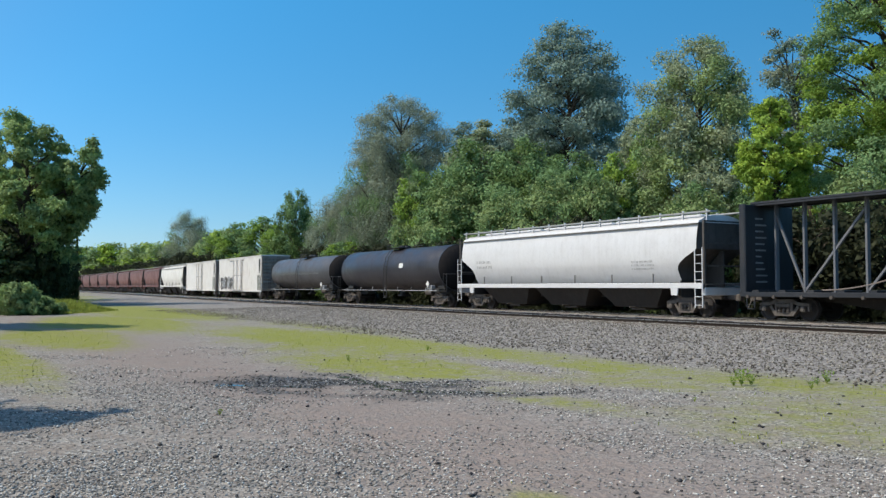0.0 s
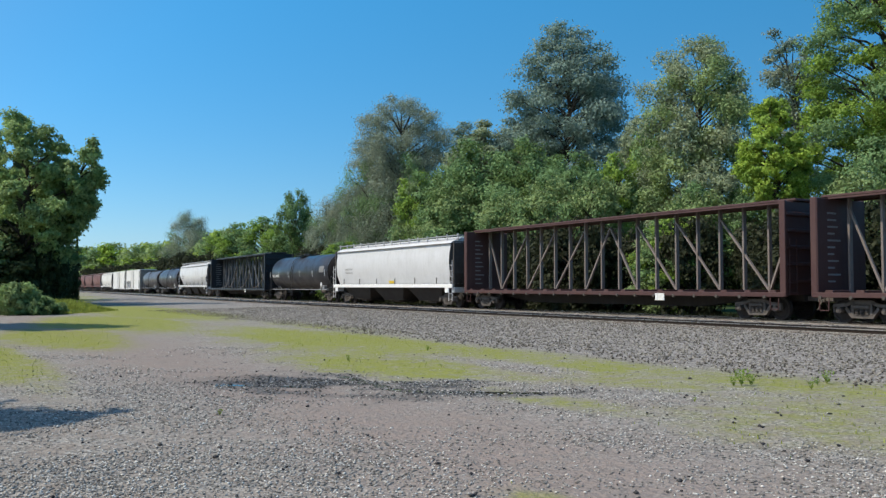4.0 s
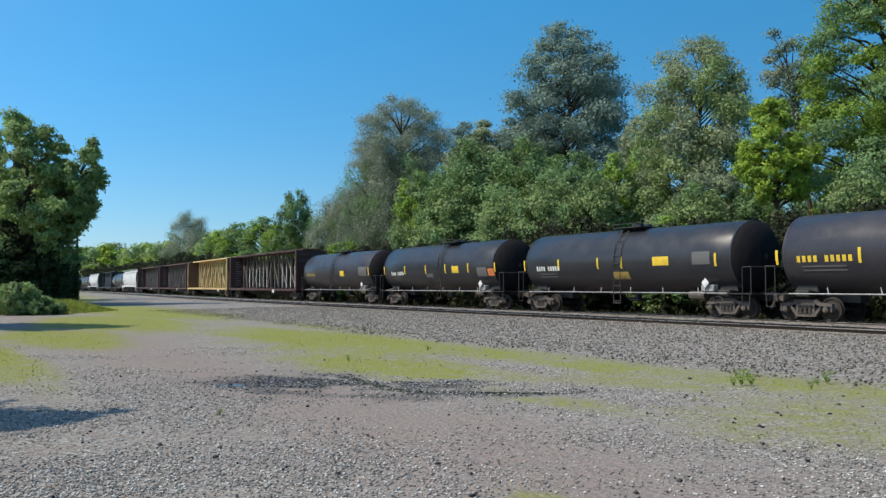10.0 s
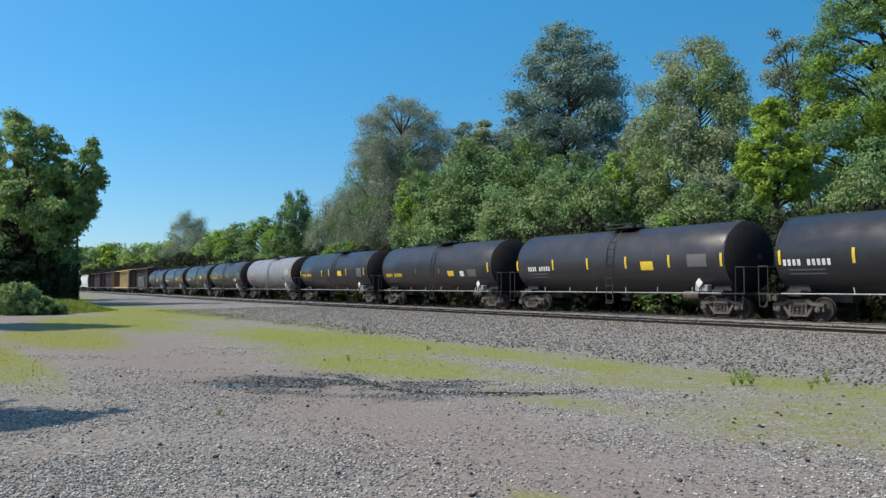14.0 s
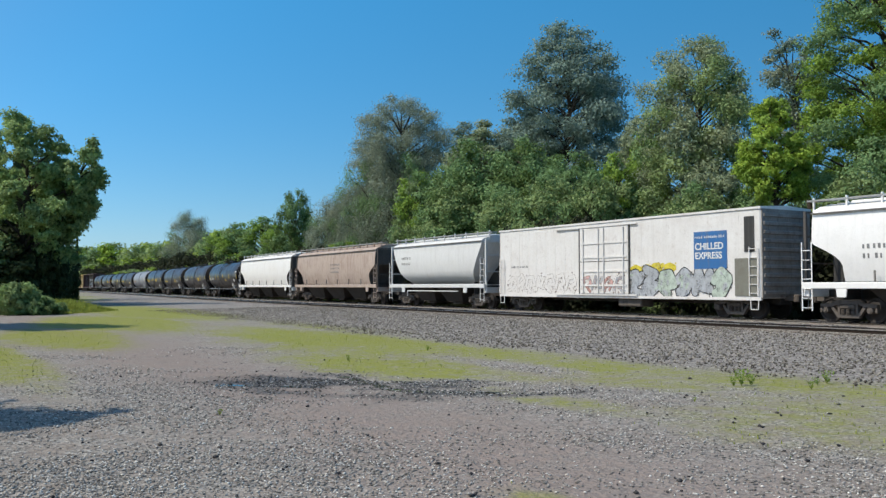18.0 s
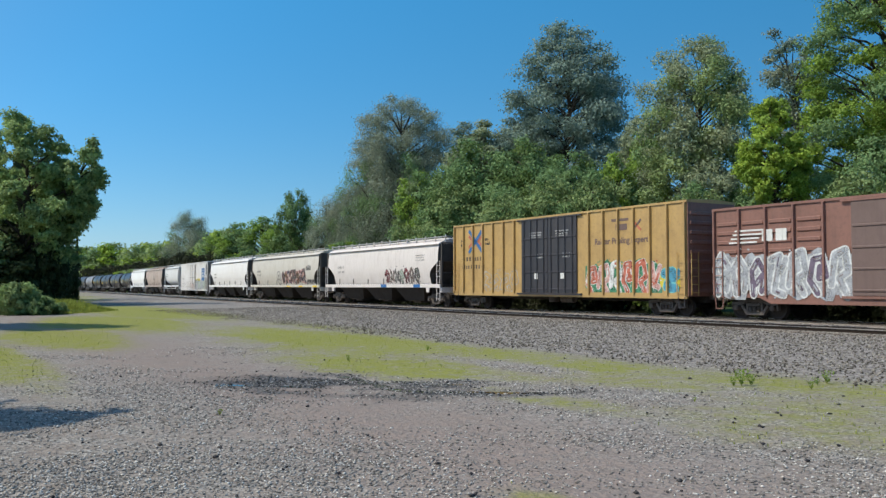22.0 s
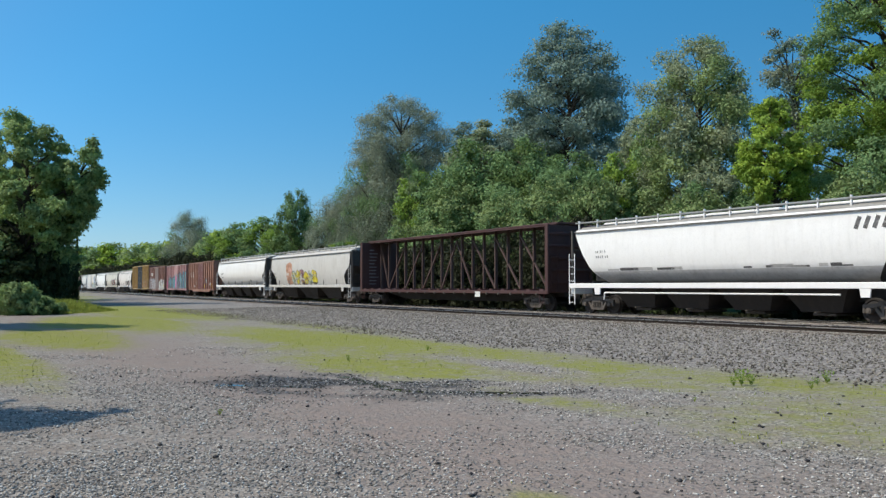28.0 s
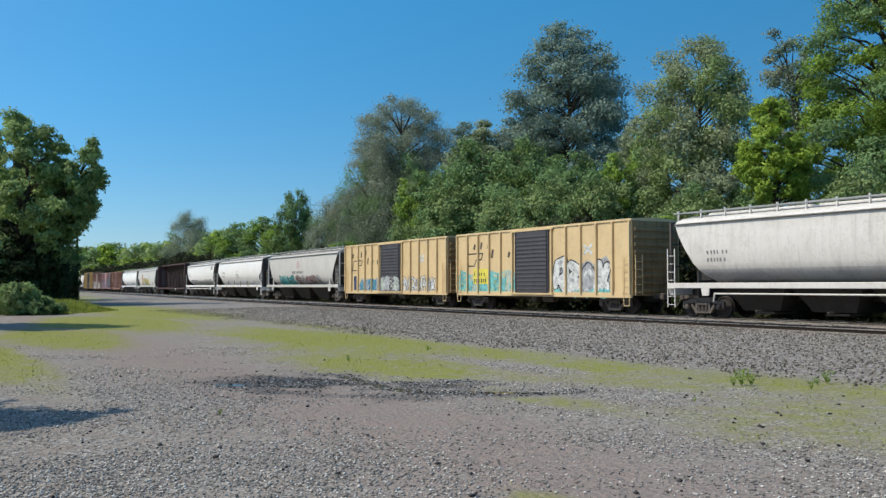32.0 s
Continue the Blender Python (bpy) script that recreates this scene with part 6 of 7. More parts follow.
# brown ends: the shade on this yellow wagon's ends is painted in
c = couple(boxcar(19.7, BOX_YELLOW, "tall yellow boxcar with double black doors and graffiti", H=5.22, end_mat=BOX_BROWN, door=(-2.3, 2.5), door_mat=DOOR_BLACK, door_ribs=4, flat_door=True, double=True, ribs=18, low_bar=DOOR_BLACK), -86.0, -105.7)
graffiti(c, -8.2, -3.0, 0.85, 2.55, 1.506, 51, [S_CORAL, S_ROSE, S_WHITE, S_CORAL], S_WHITE, S_GREEN, 6, "coral and white sprayed lettering on a green cloud", fat=0.30, rim=0.03, shine=S_WHITE)
graffiti(c, -9.3, -8.2, 1.1, 2.1, 1.506, 56, [S_BLUE], S_AQUA, S_YELLOW, 1, "blue sprayed sign with a yellow halo")
graffiti(c, 2.9, 6.4, 0.95, 2.2, 1.506, 52, [BOX_YELLOW], S_SILVER, None, 4, "pale outlined spray lettering", fat=0.22, rim=0.045)
for k, (a, b) in enumerate((((6.6, 4.75), (8.1, 3.4)), ((8.1, 4.75), (6.6, 3.4)))):
    part("emblem_bar", Mesh().bar((a[0], 1.512, a[1]), (b[0], 1.512, b[1]), 0.22, 0.006), SIGN_BLUE, c, "crossed blue emblem bar")
for a, m, b in (((8.12, 4.42), (7.62, 4.075), (8.12, 3.73)), ((6.58, 4.42), (7.08, 4.075), (6.58, 3.73))):
    part("emblem_bar", Mesh().bar((a[0], 1.512, a[1]), (m[0], 1.512, m[1]), 0.16, 0.006).bar((m[0], 1.512, m[1]), (b[0], 1.512, b[1]), 0.16, 0.006), S_CORAL, c, "red emblem chevron")
bars_of_writing(c, 6.4, 2.35, 1.508, 2.5, 0.95, 2, BLACK_MARK, 58)
for text, x, z in (("next", 9.05, 4.08), ("load", 9.05, 3.82), ("any", 6.3, 4.08), ("road", 6.3, 3.82)):
    words(c, text, x, z, 1.51, 0.27, BLACK_MARK)
for x in (1.1, -1.2):
    bars_of_writing(c, x - 0.5, 3.95, 1.59, 1.1, 0.4, 3, WHITE_MARK, 54)
    bars_of_writing(c, x - 0.6, 2.85, 1.59, 0.6, 0.3, 2, WHITE_MARK, 55)
    plate(c, "lock_plate", x - 0.15, x + 0.15, 1.75, 2.05, 1.62, WHITE_MARK, "white lock plate")
words(c, "Railcar Pooling Experts", -3.65, 3.42, 1.51, 0.42, DOOR_BROWN)
emblem = Mesh().bar((-4.9, 1.509, 4.55), (-6.1, 1.509, 4.55), 0.13, 0.004).bar((-5.2, 1.513, 4.2), (-6.0, 1.513, 4.2), 0.3, 0.004)
part("emblem", emblem, DOOR_BROWN, c, "faded brown emblem of plain bars")
for a, e in (((-6.35, 4.5), (-6.95, 3.98)), ((-6.95, 4.5), (-6.35, 3.98))):
    part("emblem_bar", Mesh().bar((a[0], 1.512, a[1]), (e[0], 1.512, e[1]), 0.11, 0.005), S_CORAL if a[0] > -6.5 else DOOR_BROWN, c, "faded emblem bar")
c = couple(boxcar(15.8, BOX_BROWN, "brown ribbed boxcar with white graffiti", H=4.68, door=(-1.56, 1.46), door_mat=DOOR_BROWN, door_ribs=4, flat_door=True, ribs=12, corr=True, roof=BOX_BROWN, rods=False, belly=True), -107.1, -122.9)
graffiti(c, 1.5, 7.8, 0.80, 2.70, 1.558, 61, [S_SILVER, S_SILVER, S_PURPLE], S_WHITE, S_SILVER, 7, "silver and mauve sprayed lettering with white rims", fat=0.26, rim=0.07, shine=S_SMOKE)
graffiti(c, -7.6, -1.9, 0.80, 2.45, 1.558, 62, [S_WHITE, S_PALE, S_WHITE], S_SILVER, S_WHITE, 6, "white bubble lettering with pale green shades", fat=0.36, rim=0.03, shine=S_AQUA)
for k in range(4):
    plate(c, "stripe", 5.6 - 0.12 * k, 7.0 - 0.1 * k, 3.10 + 0.16 * k, 3.17 + 0.16 * k, 1.562, WHITE_MARK, "white emblem stripe", 0.004)
for k in range(2):
    plate(c, "letter_block", 4.85 - 0.65 * k, 5.35 - 0.65 * k, 3.15, 3.62, 1.562, WHITE_MARK, "white brand letter as a block", 0.004)
plate(c, "data_panel", -5.9, -5.0, 1.9, 2.35, 1.575, BLACK_MARK, "black data panel")
plate(c, "label_plate", -6.9, -6.3, 1.35, 1.62, 1.575, YELLOW_MARK, "yellow plate")
# brown again stands for shade, here on the pink wagon's ends
c = couple(boxcar(16.4, BOX_PINK, "faded pink boxcar covered in teal and blue graffiti", H=4.62, door=(-1.65, 1.35), door_ribs=11, ribs=12, roof=ROOF_GREY, end_mat=BOX_BROWN), -124.8, -141.2)
graffiti(c, 1.6, 7.2, 0.80, 2.95, 1.506, 71, [S_TEAL, S_BLUE, S_AQUA], S_NAVY, S_TEAL, 5, "blue and teal sprayed lettering with dark rims", fat=0.36, rim=0.09, shine=S_AQUA)
graffiti(c, -7.7, -1.8, 0.80, 3.35, 1.506, 72, [S_BLUE, S_AQUA, S_TEAL], S_NAVY, S_BLUE, 5, "pale teal block letters with dark rims and white shines", fat=0.36, rim=0.10, shine=S_WHITE)
graffiti(c, 0.3, 1.2, 0.95, 3.05, 1.625, 73, [S_TEAL, S_AQUA], S_NAVY, S_TEAL, 2, "teal spray across the door", rim=0.03)
graffiti(c, -0.75, 0.25, 0.95, 2.9, 1.625, 74, [S_PINK, S_ROSE], S_PINK, S_PINK, 1, "pink spray across the door", rim=0.02)
graffiti(c, -1.5, -0.8, 0.95, 3.3, 1.625, 76, [S_TEAL, S_BLUE], S_NAVY, S_TEAL, 2, "teal spray across the door", rim=0.03)
plate(c, "paint_patch", 7.2, 8.05, 0.95, 2.2, 1.503, S_PINK, "pink sprayed patch", 0.004)
c = couple(boxcar(16.3, BOX_RED, "faded red boxcar with a recessed door and white letters", H=4.62, door=(-1.67, 1.54), door_mat=paint("maroon door paint", (0.22, 0.085, 0.075), (0.1, 0.05, 0.045), 0.5), door_ribs=5, flat_door=True, ribs=13, belly=True), -143.0, -159.3)
for i in range(3):
    b = Mesh().box(6.55 - i * 0.9, 7.0 - i * 0.9, 1.503, 1.511, 2.55, 3.25)
    part("letter_block", b, WHITE_MARK, c, "worn white letter block")
plate(c, "overpainted_patch", -7.95, -1.95, 1.06, 2.38, 1.5005, paint("brown overpaint", (0.20, 0.085, 0.065), (0.09, 0.05, 0.04), 0.8, 0.7), "dull brown overpainted patch", 0.0035)
plate(c, "defect_card_box", 2.88, 3.56, 1.54, 1.98, 1.53, GALV, "grey card holder")
plate(c, "label_plate", 3.84, 4.25, 1.24, 1.46, 1.512, WHITE_MARK)
plate(c, "label_plate", -6.0, -5.6, 1.5, 1.8, 1.512, WHITE_MARK)
for x in (2.26, -2.4, -4.27, -6.9):
    plate(c, "reflector_strip", x - 0.06, x + 0.06, 1.1, 1.7, 1.512, YELLOW_MARK, "yellow reflective strip")
graffiti(c, -4.1, -2.9, 1.76, 2.25, 1.506, 75, [S_SILVER], S_SILVER, None, 3)
c = couple(hopper(20.8, BRIGHT_WHITE, "bright white covered hopper wagon with dark chutes", bays=4, grey_roof=True, bulge=1.8), -161.1, -181.9)
bars_of_writing(c, 7.1, 2.25, 1.57, 1.2, 0.8, 2, GREY_MARK, 81)
plate(c, "label_plate", -4.1, -3.7, 1.85, 2.05, 1.57, GREY_MARK)
c = couple(hopper(20.9, BEIGE, "beige covered hopper wagon with orange graffiti", chute=UNDER), -183.3, -204.2)
bars_of_writing(c, 8.3, 2.1, 1.58, 0.9, 0.65, 2, GREY_MARK, 82)
graffiti(c, 3.9, 5.4, 1.6, 3.3, 1.58, 83, [S_FADED, S_ROSE], S_FADED, S_FADED, 1, "faded orange sprayed splash", fat=0.5)
graffiti(c, -2.6, 3.9, 1.5, 2.75, 1.585, 84, [S_PALE, S_YELLOW, S_MAUVE, S_YELLOW], S_BLACK, None, 6, "pale and yellow sprayed lettering with black rims", fat=0.32, rim=0.045)
c = couple(centerbeam(24.0, BEAM_BROWN, paint("dark brown post paint", (0.105, 0.062, 0.052), (0.05, 0.03, 0.026), 0.6, 0.65), "very dark brown centrebeam wagon with close posts", 6), -205.8, -229.8)
c = couple(hopper(18.8, BRIGHT_WHITE, "white rounded covered hopper wagon with grimy lower flanks", style="round", bays=4, grey_roof=True, grimy=True), -231.6, -250.4)
bars_of_writing(c, 6.4, 2.7, 1.59, 0.9, 0.5, 2, GREY_MARK, 91)
initials = Mesh()
for k in range(4):
    x = -6.75 - 0.36 * k
    initials.bar((x, 1.594, 3.42), (x - 0.16, 1.594, 3.86), 0.17, 0.006)
hug(part("initials", initials, S_GREYD, c, "row of dark slanted initials as plain bars"), c)
r_ = random.Random(93)
for k in range(14):
    x = r_.uniform(-7, 7)
    plate(c, "smear", x, x + r_.uniform(0.3, 1.3), 2.10, 2.10 + r_.uniform(0.04, 0.14), 1.59, S_GREYD if k % 2 else SMEAR, "dark grime smear", 0.002)
c = couple(hopper(19.6, BRIGHT_WHITE, "bright white covered hopper wagon with an arched emblem", grey_roof=True, bulge=1.6), -251.5, -271.1)
bars_of_writing(c, 6.0, 2.3, 1.57, 1.3, 0.85, 2, MID_GREY, 94)
ring = Mesh()
for i in range(16):
    a, a2 = math.pi * i / 16, math.pi * (i + 1) / 16
    ring.bar((0.45 + 0.55 * math.cos(a), 1.575, 2.55 + 0.5 * math.sin(a)), (0.45 + 0.55 * math.cos(a2), 1.575, 2.55 + 0.5 * math.sin(a2)), 0.05, 0.006)
hug(part("emblem", ring.box(0.45 - 0.57, 0.45 + 0.57, 1.572, 1.578, 2.30, 2.36).box(0.45 - 0.57, 0.45 - 0.52, 1.572, 1.578, 2.36, 2.56).box(0.45 + 0.52, 0.45 + 0.57, 1.572, 1.578, 2.36, 2.56).box(0.45 - 0.2, 0.45 + 0.2, 1.572, 1.578, 2.5, 2.72), MID_GREY, c, "small arched emblem"), c)
for i in range(6):
    plate(c, "reflector_strip", -8.2 + 3.2 * i, -7.6 + 3.2 * i, 1.34, 1.44, 1.665, DULL_YELLOW, "dull yellow reflective strip", 0.003)
c = couple(hopper(19.2, BEIGE, "grey-beige covered flour hopper wagon with teal graffiti", style="slope", chute=UNDER, grey_roof=True), -272.7, -291.9)
bars_of_writing(c, -1.1, 2.42, 1.59, 3.1, 0.5, 1, S_GREYD, 95, label="brand lettering as plain bars")
ring = Mesh()
for i in range(20):
    a, a2 = 2 * math.pi * i / 20, 2 * math.pi * (i + 1) / 20
    ring.bar((0.4 + 0.27 * math.cos(a), 1.592, 3.3 + 0.27 * math.sin(a)), (0.4 + 0.27 * math.cos(a2), 1.592, 3.3 + 0.27 * math.sin(a2)), 0.16, 0.006)
hug(part("emblem", ring, S_ROSE, c, "faded red ring emblem"), c)
graffiti(c, 1.6, 5.9, 1.28, 2.25, 1.60, 96, [S_TEAL, S_AQUA, S_TEAL], S_GREEN, S_TEAL, 4, "teal sprayed lettering", fat=0.40, rim=0.03)
graffiti(c, -5.2, 1.2, 1.52, 2.2, 1.60, 97, [S_SMOKE, S_SILVER, S_MAUVE], S_GREYD, S_SMOKE, 5, "smoky grey sprayed lettering", fat=0.30, rim=0.025)
LETTER_BROWN = plain("dark brown lettering", (0.055, 0.042, 0.035))
LEMON = plain("lemon yellow panel", (0.82, 0.72, 0.08))
# body yellow darkened so that the end's shade lies in the paint
SHADE_YELLOW = paint("yellow boxcar end with shade in the colour", (0.33, 0.215, 0.095), (0.10, 0.065, 0.04), 0.7, 0.7)
for k, (front, rear) in enumerate(((-293.0, -309.5), (-310.6, -326.5))):
    L = front - rear
    c = couple(boxcar(L, RAIL_YELLOW, "pale yellow boxcar with a dark ribbed door and graffiti", H=4.64, door=(-1.55, 1.55), door_mat=DOOR_GREY, door_ribs=14, ribs=13, roof=RAIL_YELLOW, end_mat=SHADE_YELLOW), front, rear)
    for xx, zz, hh in ((6.75, 3.58, 0.3), (5.95, 3.58, 0.3), (5.2, 3.58, 0.4), (4.4, 3.58, 0.5), (4.0, 3.02, 0.5), (3.15, 3.02, 0.3), (2.3, 3.02, 0.3)):
        part("letter_block", Mesh().bar((xx, 1.508, zz), (xx - 0.12, 1.508, zz + hh), 0.19, 0.006), LETTER_BROWN, c, "slanted dark brand letter as a bar")
    mark = Mesh()
    line = ((6.6, 3.32), (4.95, 3.32), (5.15, 2.95), (5.7, 2.95), (5.9, 2.58), (6.8, 2.58), (6.6, 3.32))
    for a, b in zip(line, line[1:]):
        mark.bar((a[0], 1.508, a[1]), (b[0], 1.508, b[1]), 0.075, 0.006)
    part("emblem", mark, LETTER_BROWN, c, "thin dark line emblem")
    for a, b in (((-5.05, 3.45), (-4.4, 2.97)), ((-4.4, 3.45), (-5.05, 2.97))):
        part("emblem_bar", Mesh().bar((a[0], 1.512, a[1]), (b[0], 1.512, b[1]), 0.16, 0.006), S_WHITE, c)
    if k:
        graffiti(c, -6.3, -2.0, 0.85, 2.65, 1.506, 104, [S_WHITE, S_WHITE, S_SILVER], S_BLACK, S_SILVER, 4, "white bubble lettering with black rims", fat=0.46, rim=0.07)
        graffiti(c, -6.3, -2.0, 0.80, 1.25, 1.503, 109, [S_AQUA], S_AQUA, S_AQUA, 6, "aqua spray along the sill", rim=0.02)
        graffiti(c, 1.7, 7.6, 0.82, 2.15, 1.506, 106, [S_AQUA, S_PALE, S_AQUA], S_AQUA, S_AQUA, 5, "aqua sprayed cloud with pale shapes", fat=0.30, rim=0.03, shine=S_YELLOW)
    else:
        graffiti(c, -6.6, -1.9, 0.85, 2.05, 1.506, 103, [S_WHITE, S_SILVER], S_GREYD, None, 7, "white sprayed lettering with dark rims", fat=0.24, rim=0.04)
        graffiti(c, 1.7, 5.4, 0.85, 1.9, 1.506, 105, [S_BLUE, S_SILVER, S_BLUE], S_NAVY, S_SILVER, 5, "blue and silver sprayed lettering", fat=0.3, rim=0.03)
        plate(c, "notice_board", 6.05, 6.5, 1.05, 2.15, 1.512, S_NAVY, "dark blue outlined notice", 0.004)
        graffiti(c, -1.5, 1.5, 1.02, 2.0, 1.625, 108, [S_PALE, S_SILVER, S_GREYD], S_WHITE, S_SILVER, 4, "worn white spray on the lower door", fat=0.26, rim=0.03)
    if k:
        plate(c, "number_panel", 4.4, 6.0, 1.5, 2.4, 1.521, LEMON, "lemon yellow panel with a number as bars", 0.004)
        bars_of_writing(c, 4.5, 1.52, 1.53, 1.4, 0.8, 2, BLACK_MARK, 108)
c = couple(hopper(19.0, OFFWHITE, "pale beige covered hopper wagon with a stained flank", style="round", bays=4, grimy=True), -328.8, -347.8)
bars_of_writing(c, 6.0, 2.35, 1.59, 1.2, 0.65, 2, GREY_MARK, 111)


# ---- loose stones, grass and weeds ----
def stone_material(name, a, b):
    m, nt, bs = nodes_of(name)
    ri = nt.nodes.new("ShaderNodeNewGeometry").outputs["Random Per Island"]
    pos = nt.nodes.new("ShaderNodeNewGeometry").outputs["Position"]
    c = mix(nt, times(nt, ri, ri), a, b)
    c = mix(nt, times(nt, ramp(nt, noise_node(nt, pos, 40.0, 3.0), 0.3, 0.7), 0.35), c, tuple(0.6 * v for v in a))
    nt.links.new(c, bs.inputs["Base Color"])
    bs.inputs["Roughness"].default_value = 0.9
    bs.inputs["Specular IOR Level"].default_value = 0.2
    return m


def scatter(name, label, x, y, size, mat, seed, flat=0.55, lift=0.25, z=None):
    """Many small broken stones in one mesh, each an uneven eight-faced lump."""
    rs = np.random.RandomState(seed)
    n = len(x)
    base = np.array([(1, 0, 0), (-1, 0, 0), (0, 1, 0), (0, -1, 0), (0, 0, 1), (0, 0, -1)], float)
    v = base[None] * rs.uniform(0.55, 1.15, (n, 6, 1)) + rs.normal(0, 0.18, (n, 6, 3))
    v[:, :, 2] *= flat
    a = rs.uniform(0, 6.28, n)
    ca, sa = np.cos(a)[:, None], np.sin(a)[:, None]
    vx, vy = v[:, :, 0] * ca - v[:, :, 1] * sa, v[:, :, 0] * sa + v[:, :, 1] * ca
    half = size[:, None] * 0.5
    zz = ground_z(x, y) if z is None else z
    out = np.stack([x[:, None] + vx * half, y[:, None] + vy * half, zz[:, None] + v[:, :, 2] * half + size[:, None] * lift * flat], 2)
    tri = np.array([(0, 2, 4), (2, 1, 4), (1, 3, 4), (3, 0, 4), (2, 0, 5), (1, 2, 5), (3, 1, 5), (0, 3, 5)])
    f = (np.arange(n)[:, None, None] * 6 + tri[None]).reshape(-1, 3)
    me = bpy.data.meshes.new(name)
    me.vertices.add(6 * n)
    me.vertices.foreach_set("co", out.reshape(-1))
    me.loops.add(len(f) * 3)
    me.loops.foreach_set("vertex_index", f.ravel().astype(np.int32))
    me.polygons.add(len(f))
    me.polygons.foreach_set("loop_start", np.arange(0, len(f) * 3, 3, dtype=np.int32))
    me.materials.append(mat)
    me.update(calc_edges=True)
    return tagged(new(name, me), label, "gravel", kind="stuff")


STONE = stone_material("loose grey stone", (0.160, 0.149, 0.136), (0.80, 0.757, 0.70))
STONE_B = stone_material("ballast lumps", (0.074, 0.064, 0.053), (0.54, 0.485, 0.405))
STONE_D = stone_material("dark stone", (0.035, 0.035, 0.04), (0.11, 0.10, 0.095))
rs = np.random.RandomState(5)


def fan(n, near, far, seed, power=1.0, spread=0.56):
    """Points thinning out with distance over the lot before the eye."""
    r = np.random.RandomState(seed)
    y = near * (far / near) ** (r.uniform(0, 1, n) ** power)
    x = r.uniform(-spread, spread, n) * y
    return x, y


x, y = fan(90000, 6.0, 24, 1, 1.1)
d = bump_field(x, y, 0.8, 21) + 0.6 * bump_field(x, y, 2.3, 22) - 0.75 * np.exp(-((to_line(x, y) - 5.3) / 1.5) ** 2)
k = (d + rs.normal(0, 0.25, len(x)) > -0.22) & (to_line(x, y) < 14) & (rs.uniform(0, 1, len(x)) > 2.2 * grass_cover(x, y))
x, y = x[k], y[k]
scatter("gravel", "loose grey crushed gravel on the lot", x, y, rs.uniform(0.012, 0.042, len(x)) * (0.85 + y / 45), STONE, 2)
x, y = fan(300, 6.3, 24, 3)
scatter("dark_stones", "scattered dark stones on the gravel lot", x, y, np.minimum(rs.gamma(2.0, 0.011, len(x)) + 0.022, 0.07), STONE_D, 4, 0.7)
x, y = fan(160, 6.3, 24, 5)
scatter("pale_stones", "scattered pale flat stones on the gravel lot", x, y, np.minimum(rs.gamma(2.0, 0.011, len(x)) + 0.02, 0.055), stone_material("pale stone", (0.5, 0.48, 0.45), (0.68, 0.66, 0.62)), 6, 0.4)
# coarse stone between lot and tracks
n = 60000
s_, p_ = rs.uniform(0, 1, n) ** 1.6 * 74 - 12, rs.uniform(13.2, 25.8, n)
uw = np.array([line_at(s)[:2] for s in s_])
w_ = p_ + uw[:, 1]
x, y = -uw[:, 0] * math.sin(HEAD) + w_ * math.cos(HEAD), uw[:, 0] * math.cos(HEAD) + w_ * math.sin(HEAD)
k = (np.abs(x) < 0.56 * y) & (p_ + 1.0 * bump_field(x, y, 1.5, 9) + rs.normal(0, 0.5, n) > 14.0)
x, y, p_ = x[k], y[k], p_[k]
zb = np.maximum(ground_z(x, y), np.interp(p_, [23.6, 24.9, 25.36, 25.48, 25.86], [0.02, 0.055, 0.075, 0.125, 0.17]))
scatter("ballast_stones", "coarse grey-brown ballast stones beside the track", x, y, rs.uniform(0.03, 0.08, len(x)), STONE_B, 7, 0.75, 0.2, zb)
# splinters and old tie ends along the foot of the near track
rng = random.Random(77)
chips = Mesh()
for i in range(240):
    s = -6 + 100 * rng.random() ** 1.3
    x, y, h = plan(s, NEAR_P - rng.choice((1.42, 1.46, 1.62, 1.8, 1.95)) + rng.uniform(-0.06, 0.06))
    a, w, d = rng.uniform(0.12, 0.42), rng.uniform(0.03, 0.07), rng.uniform(0.02, 0.05)
    m = pose(x, y, 0.06, rng.uniform(-8, 8), rng.uniform(-4, 4), math.degrees(h) + 90 + rng.gauss(0, 9))
    rings = [[m @ Vector((u, v, q)) for v, q in ((-w * e, -0.05), (w * e, -0.05), (w * e * 0.8, d), (-w * e * 0.7, d * 0.8))] for u, e in ((-a, 0.5), (-a * 0.7, 1.0), (a * 0.6, 0.9), (a, 0.4))]
    chips.loft(rings)
thing("timber_scraps", "dark splintered tie scraps lying along the ballast", "debris", body=chips, material=paint("rotten dark timber", (0.060, 0.043, 0.036), (0.025, 0.02, 0.018), 0.7, 0.9), kind="stuff")
# the wet patch is stony
n = 9000
x, y = rs.uniform(-4.6, 2.8, n), rs.uniform(12.6, 17.4, n)
k = rs.uniform(0, 0.9, n) < wet_ground(x, y) - 0.12
scatter("wet_stones", "wet dark stones lying round the puddle", x[k], y[k], rs.uniform(0.025, 0.065, k.sum()), stone_material("wet stone", (0.045, 0.045, 0.046), (0.46, 0.45, 0.43)), 9, 0.6)


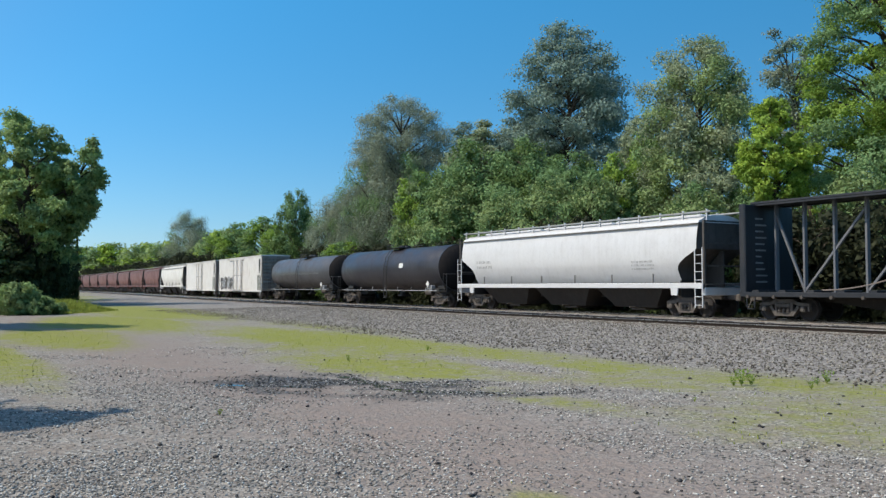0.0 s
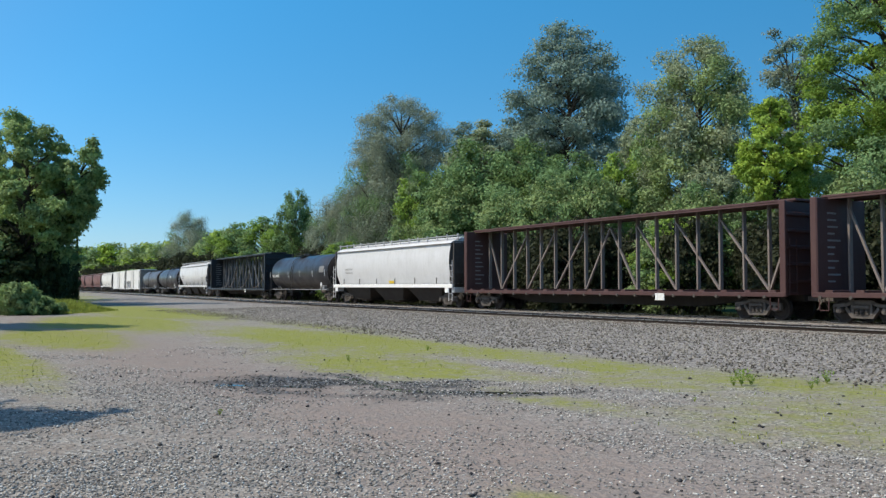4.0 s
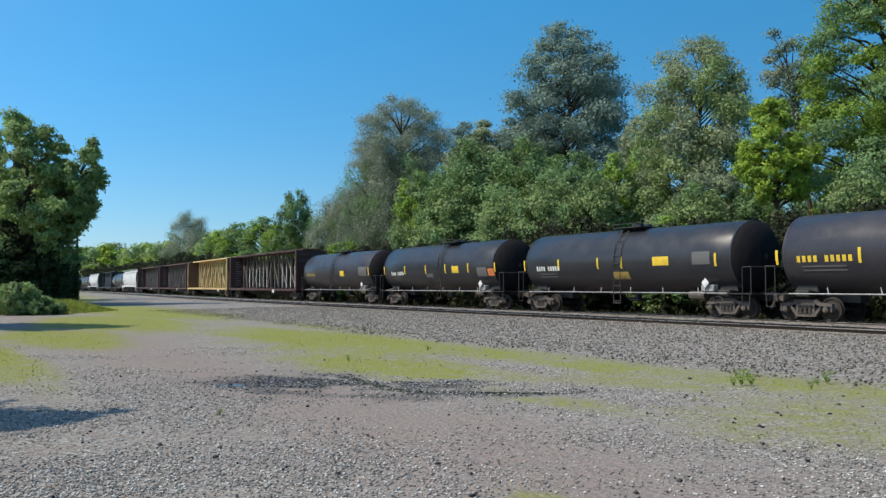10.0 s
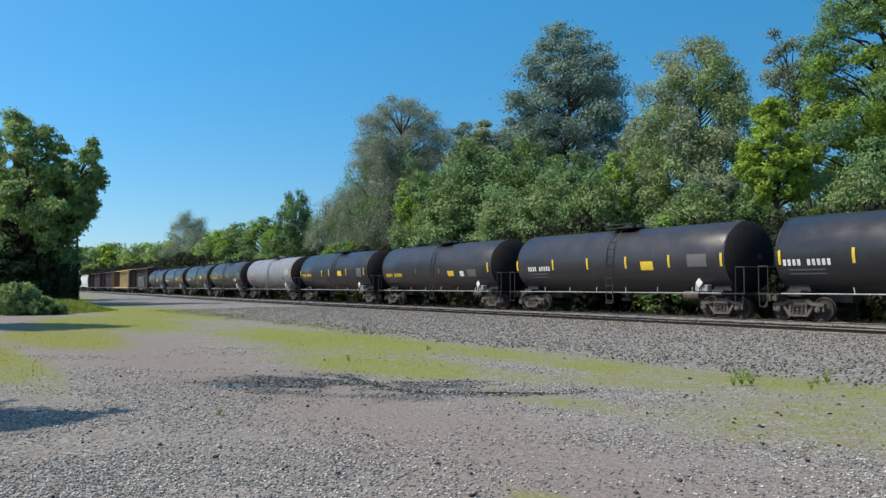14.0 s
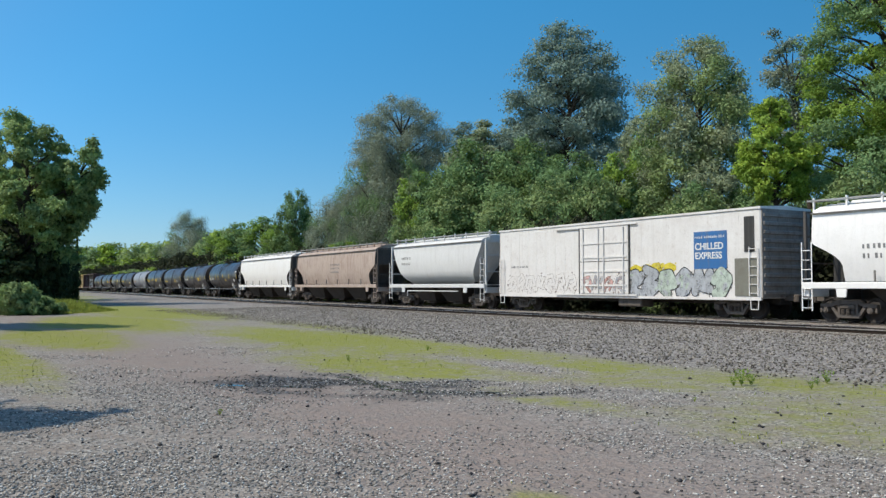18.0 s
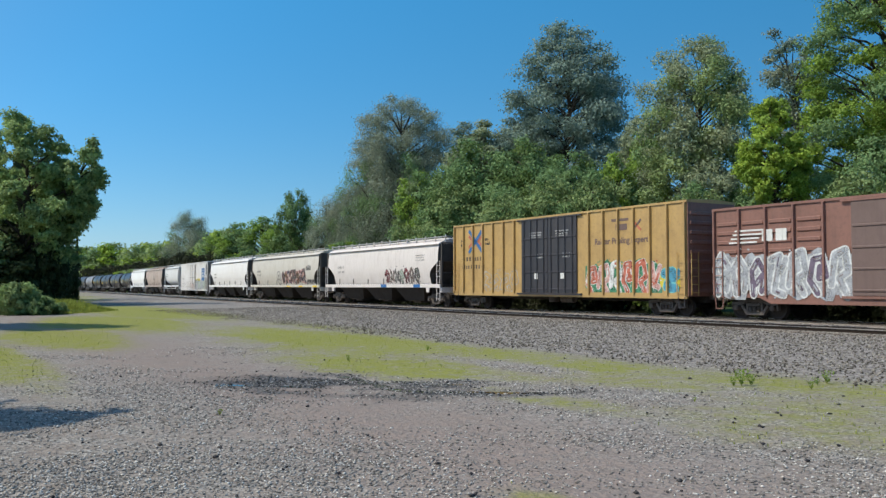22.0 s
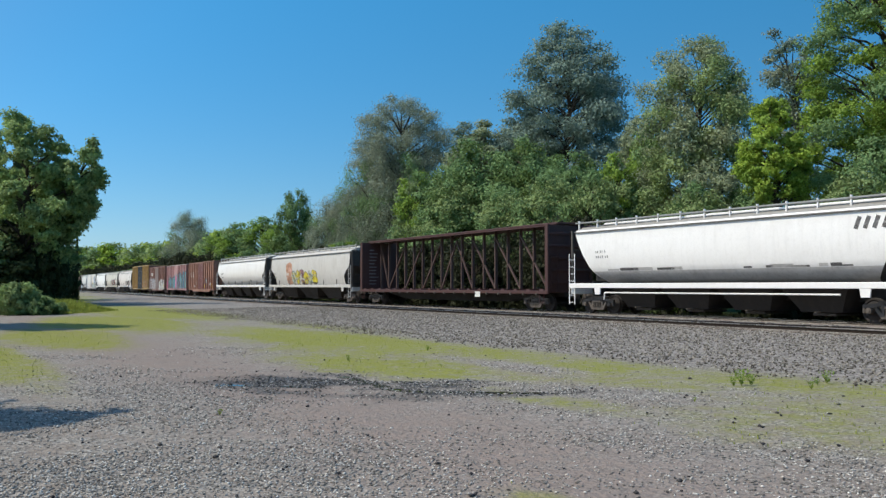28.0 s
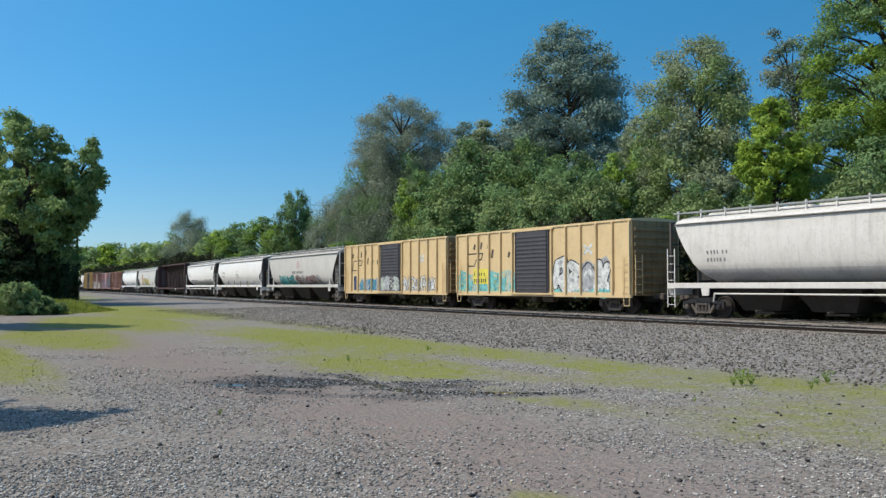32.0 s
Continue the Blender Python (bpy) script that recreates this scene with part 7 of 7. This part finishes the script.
def blades(name, label, x, y, h, mat, seed, width=0.008, lean=0.5, cat="grass", z=None):
    """Thin bent blades of grass in one mesh."""
    r = np.random.RandomState(seed)
    n = len(x)
    z = ground_z(x, y) if z is None else z
    a, b = r.uniform(0, 6.28, n), r.uniform(0, 6.28, n)
    w = width * r.uniform(0.6, 1.4, n)
    l = lean * r.uniform(0.1, 1.0, n) * h
    p0 = np.stack([x - np.cos(a) * w, y - np.sin(a) * w, z - 0.01], 1)
    p1 = np.stack([x + np.cos(a) * w, y + np.sin(a) * w, z - 0.01], 1)
    mx, my = x + np.cos(b) * l * 0.35, y + np.sin(b) * l * 0.35
    p2 = np.stack([mx + np.cos(a) * w * 0.8, my + np.sin(a) * w * 0.8, z + h * 0.6], 1)
    p3 = np.stack([mx - np.cos(a) * w * 0.8, my - np.sin(a) * w * 0.8, z + h * 0.6], 1)
    p4 = np.stack([x + np.cos(b) * l, y + np.sin(b) * l, z + h], 1)
    v = np.stack([p0, p1, p2, p3, p4], 1).reshape(-1, 3)
    i = np.arange(n)[:, None] * 5
    loops = np.concatenate([i + np.array([[0, 1, 2, 3]]), i + np.array([[3, 2, 4]])], 1).ravel()
    me = bpy.data.meshes.new(name)
    me.vertices.add(5 * n)
    me.vertices.foreach_set("co", v.ravel())
    me.loops.add(7 * n)
    me.loops.foreach_set("vertex_index", loops.astype(np.int32))
    me.polygons.add(2 * n)
    me.polygons.foreach_set("loop_start", (np.arange(n)[:, None] * 7 + np.array([[0, 4]])).ravel().astype(np.int32))
    me.materials.append(mat)
    me.update(calc_edges=True)
    return tagged(new(name, me), label, cat, kind="stuff")


GRASS = leaf_material("thin sunlit grass", (0.25, 0.29, 0.05), (0.42, 0.45, 0.09))
x, y = fan(230000, 7, 60, 11, 0.9)
g = grass_cover(x, y)
k = (rs.uniform(0, 1, len(x)) < g * g * 0.10) & (to_line(x, y) < 15.5)
x, y = x[k], y[k]
blades("lot_grass", "thin yellow-green grass growing in the gravel", x, y, rs.uniform(0.015, 0.06, len(x)) * (0.8 + 0.01 * y), GRASS, 12, 0.006)
n = 9000
x, y = rs.uniform(-27, -22.2, n), rs.uniform(52, 60, n)
blades("tall_grass", "tall yellowish grass at the edge of the bushes", x, y, rs.uniform(0.2, 0.9, n) * np.clip((-21.8 - x) / 3, 0.12, 1), GRASS, 13, 0.03, 0.4)
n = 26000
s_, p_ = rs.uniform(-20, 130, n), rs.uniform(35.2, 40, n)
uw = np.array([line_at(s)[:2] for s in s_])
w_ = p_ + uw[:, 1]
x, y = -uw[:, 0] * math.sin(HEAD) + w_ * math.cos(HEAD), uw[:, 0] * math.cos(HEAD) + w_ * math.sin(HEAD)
# leaf colour is darkened to stand for the shade behind the train
blades("verge_weeds", "weedy verge beyond the tracks with shade put into its leaf colour", x, y, rs.uniform(0.10, 0.5, n), LEAF["shaded_understory"], 14, 0.035, 0.5)


pole = Mesh().rod((0, 0, -0.3), (0, 0, 8.6), 0.16, 10, 0.12)
up = thing("utility_pole", "dark weathered timber pole beside the trees", "pole", m=pose(-46.0, 110.0, 0), body=pole, material=BARK)


def weed(x, y, h, seed):
    r = np.random.RandomState(seed)
    n = 100
    b = Mesh()
    for _ in range(5):
        a, l = r.uniform(0, 6.28), h * r.uniform(0.7, 1.0)
        b.rod((0, 0, 0), (l * 0.45 * math.cos(a), l * 0.45 * math.sin(a), l), 0.004, 4, 0.002)
    t = thing("weed", "small leafy green weed growing in the gravel", "weed", "weeds on the lot", pose(x, y, float(ground_z(np.array([x]), np.array([y]))[0]), 0, 0, r.uniform(0, 360)))
    part("stem", b, GRASS, t)
    lv = Mesh()
    for _ in range(n):
        a, l = r.uniform(0, 6.28), h * r.uniform(0.15, 1.0)
        q = l * r.uniform(0.1, 0.75)
        c = Vector((q * math.cos(a), q * math.sin(a), l))
        u = Vector(r.normal(size=3)).normalized() * h * r.uniform(0.06, 0.13)
        v = u.cross(Vector(r.normal(size=3))).normalized() * u.length * 0.45
        lv.add([c - u, c + v, c + u, c - v], [(0, 1, 2, 3)])
    me = bpy.data.meshes.new("leaves")
    me.from_pydata(lv.v, [], lv.f)
    me.materials.append(LEAF["lush"])
    part("leaves", me, None, t)


for i, (x, y, h) in enumerate(((4.95, 14.6, 0.28), (5.15, 14.7, 0.2), (4.8, 14.55, 0.16), (5.9, 14.1, 0.14), (6.5, 14.9, 0.22), (6.25, 14.7, 0.13), (-2.1, 19.5, 0.13), (-0.4, 22.5, 0.14), (3.6, 12.6, 0.07), (6.9, 13.6, 0.14), (-2.86, 11.3, 0.08))):
    weed(x, y, h, 40 + i)


def motions():
    """Every wagon runs along its track, turning with the bend."""
    for car, mid in TRAIN:
        rows = []
        for i in range(17):
            t = i * 2.0
            x, y, h = plan(mid + run(t), TRAIN_P)
            rows.append((t, pose(x, y, RAIL_Z, 0, 0, 90 + math.degrees(h))))
        walk(car, rows)


motions()
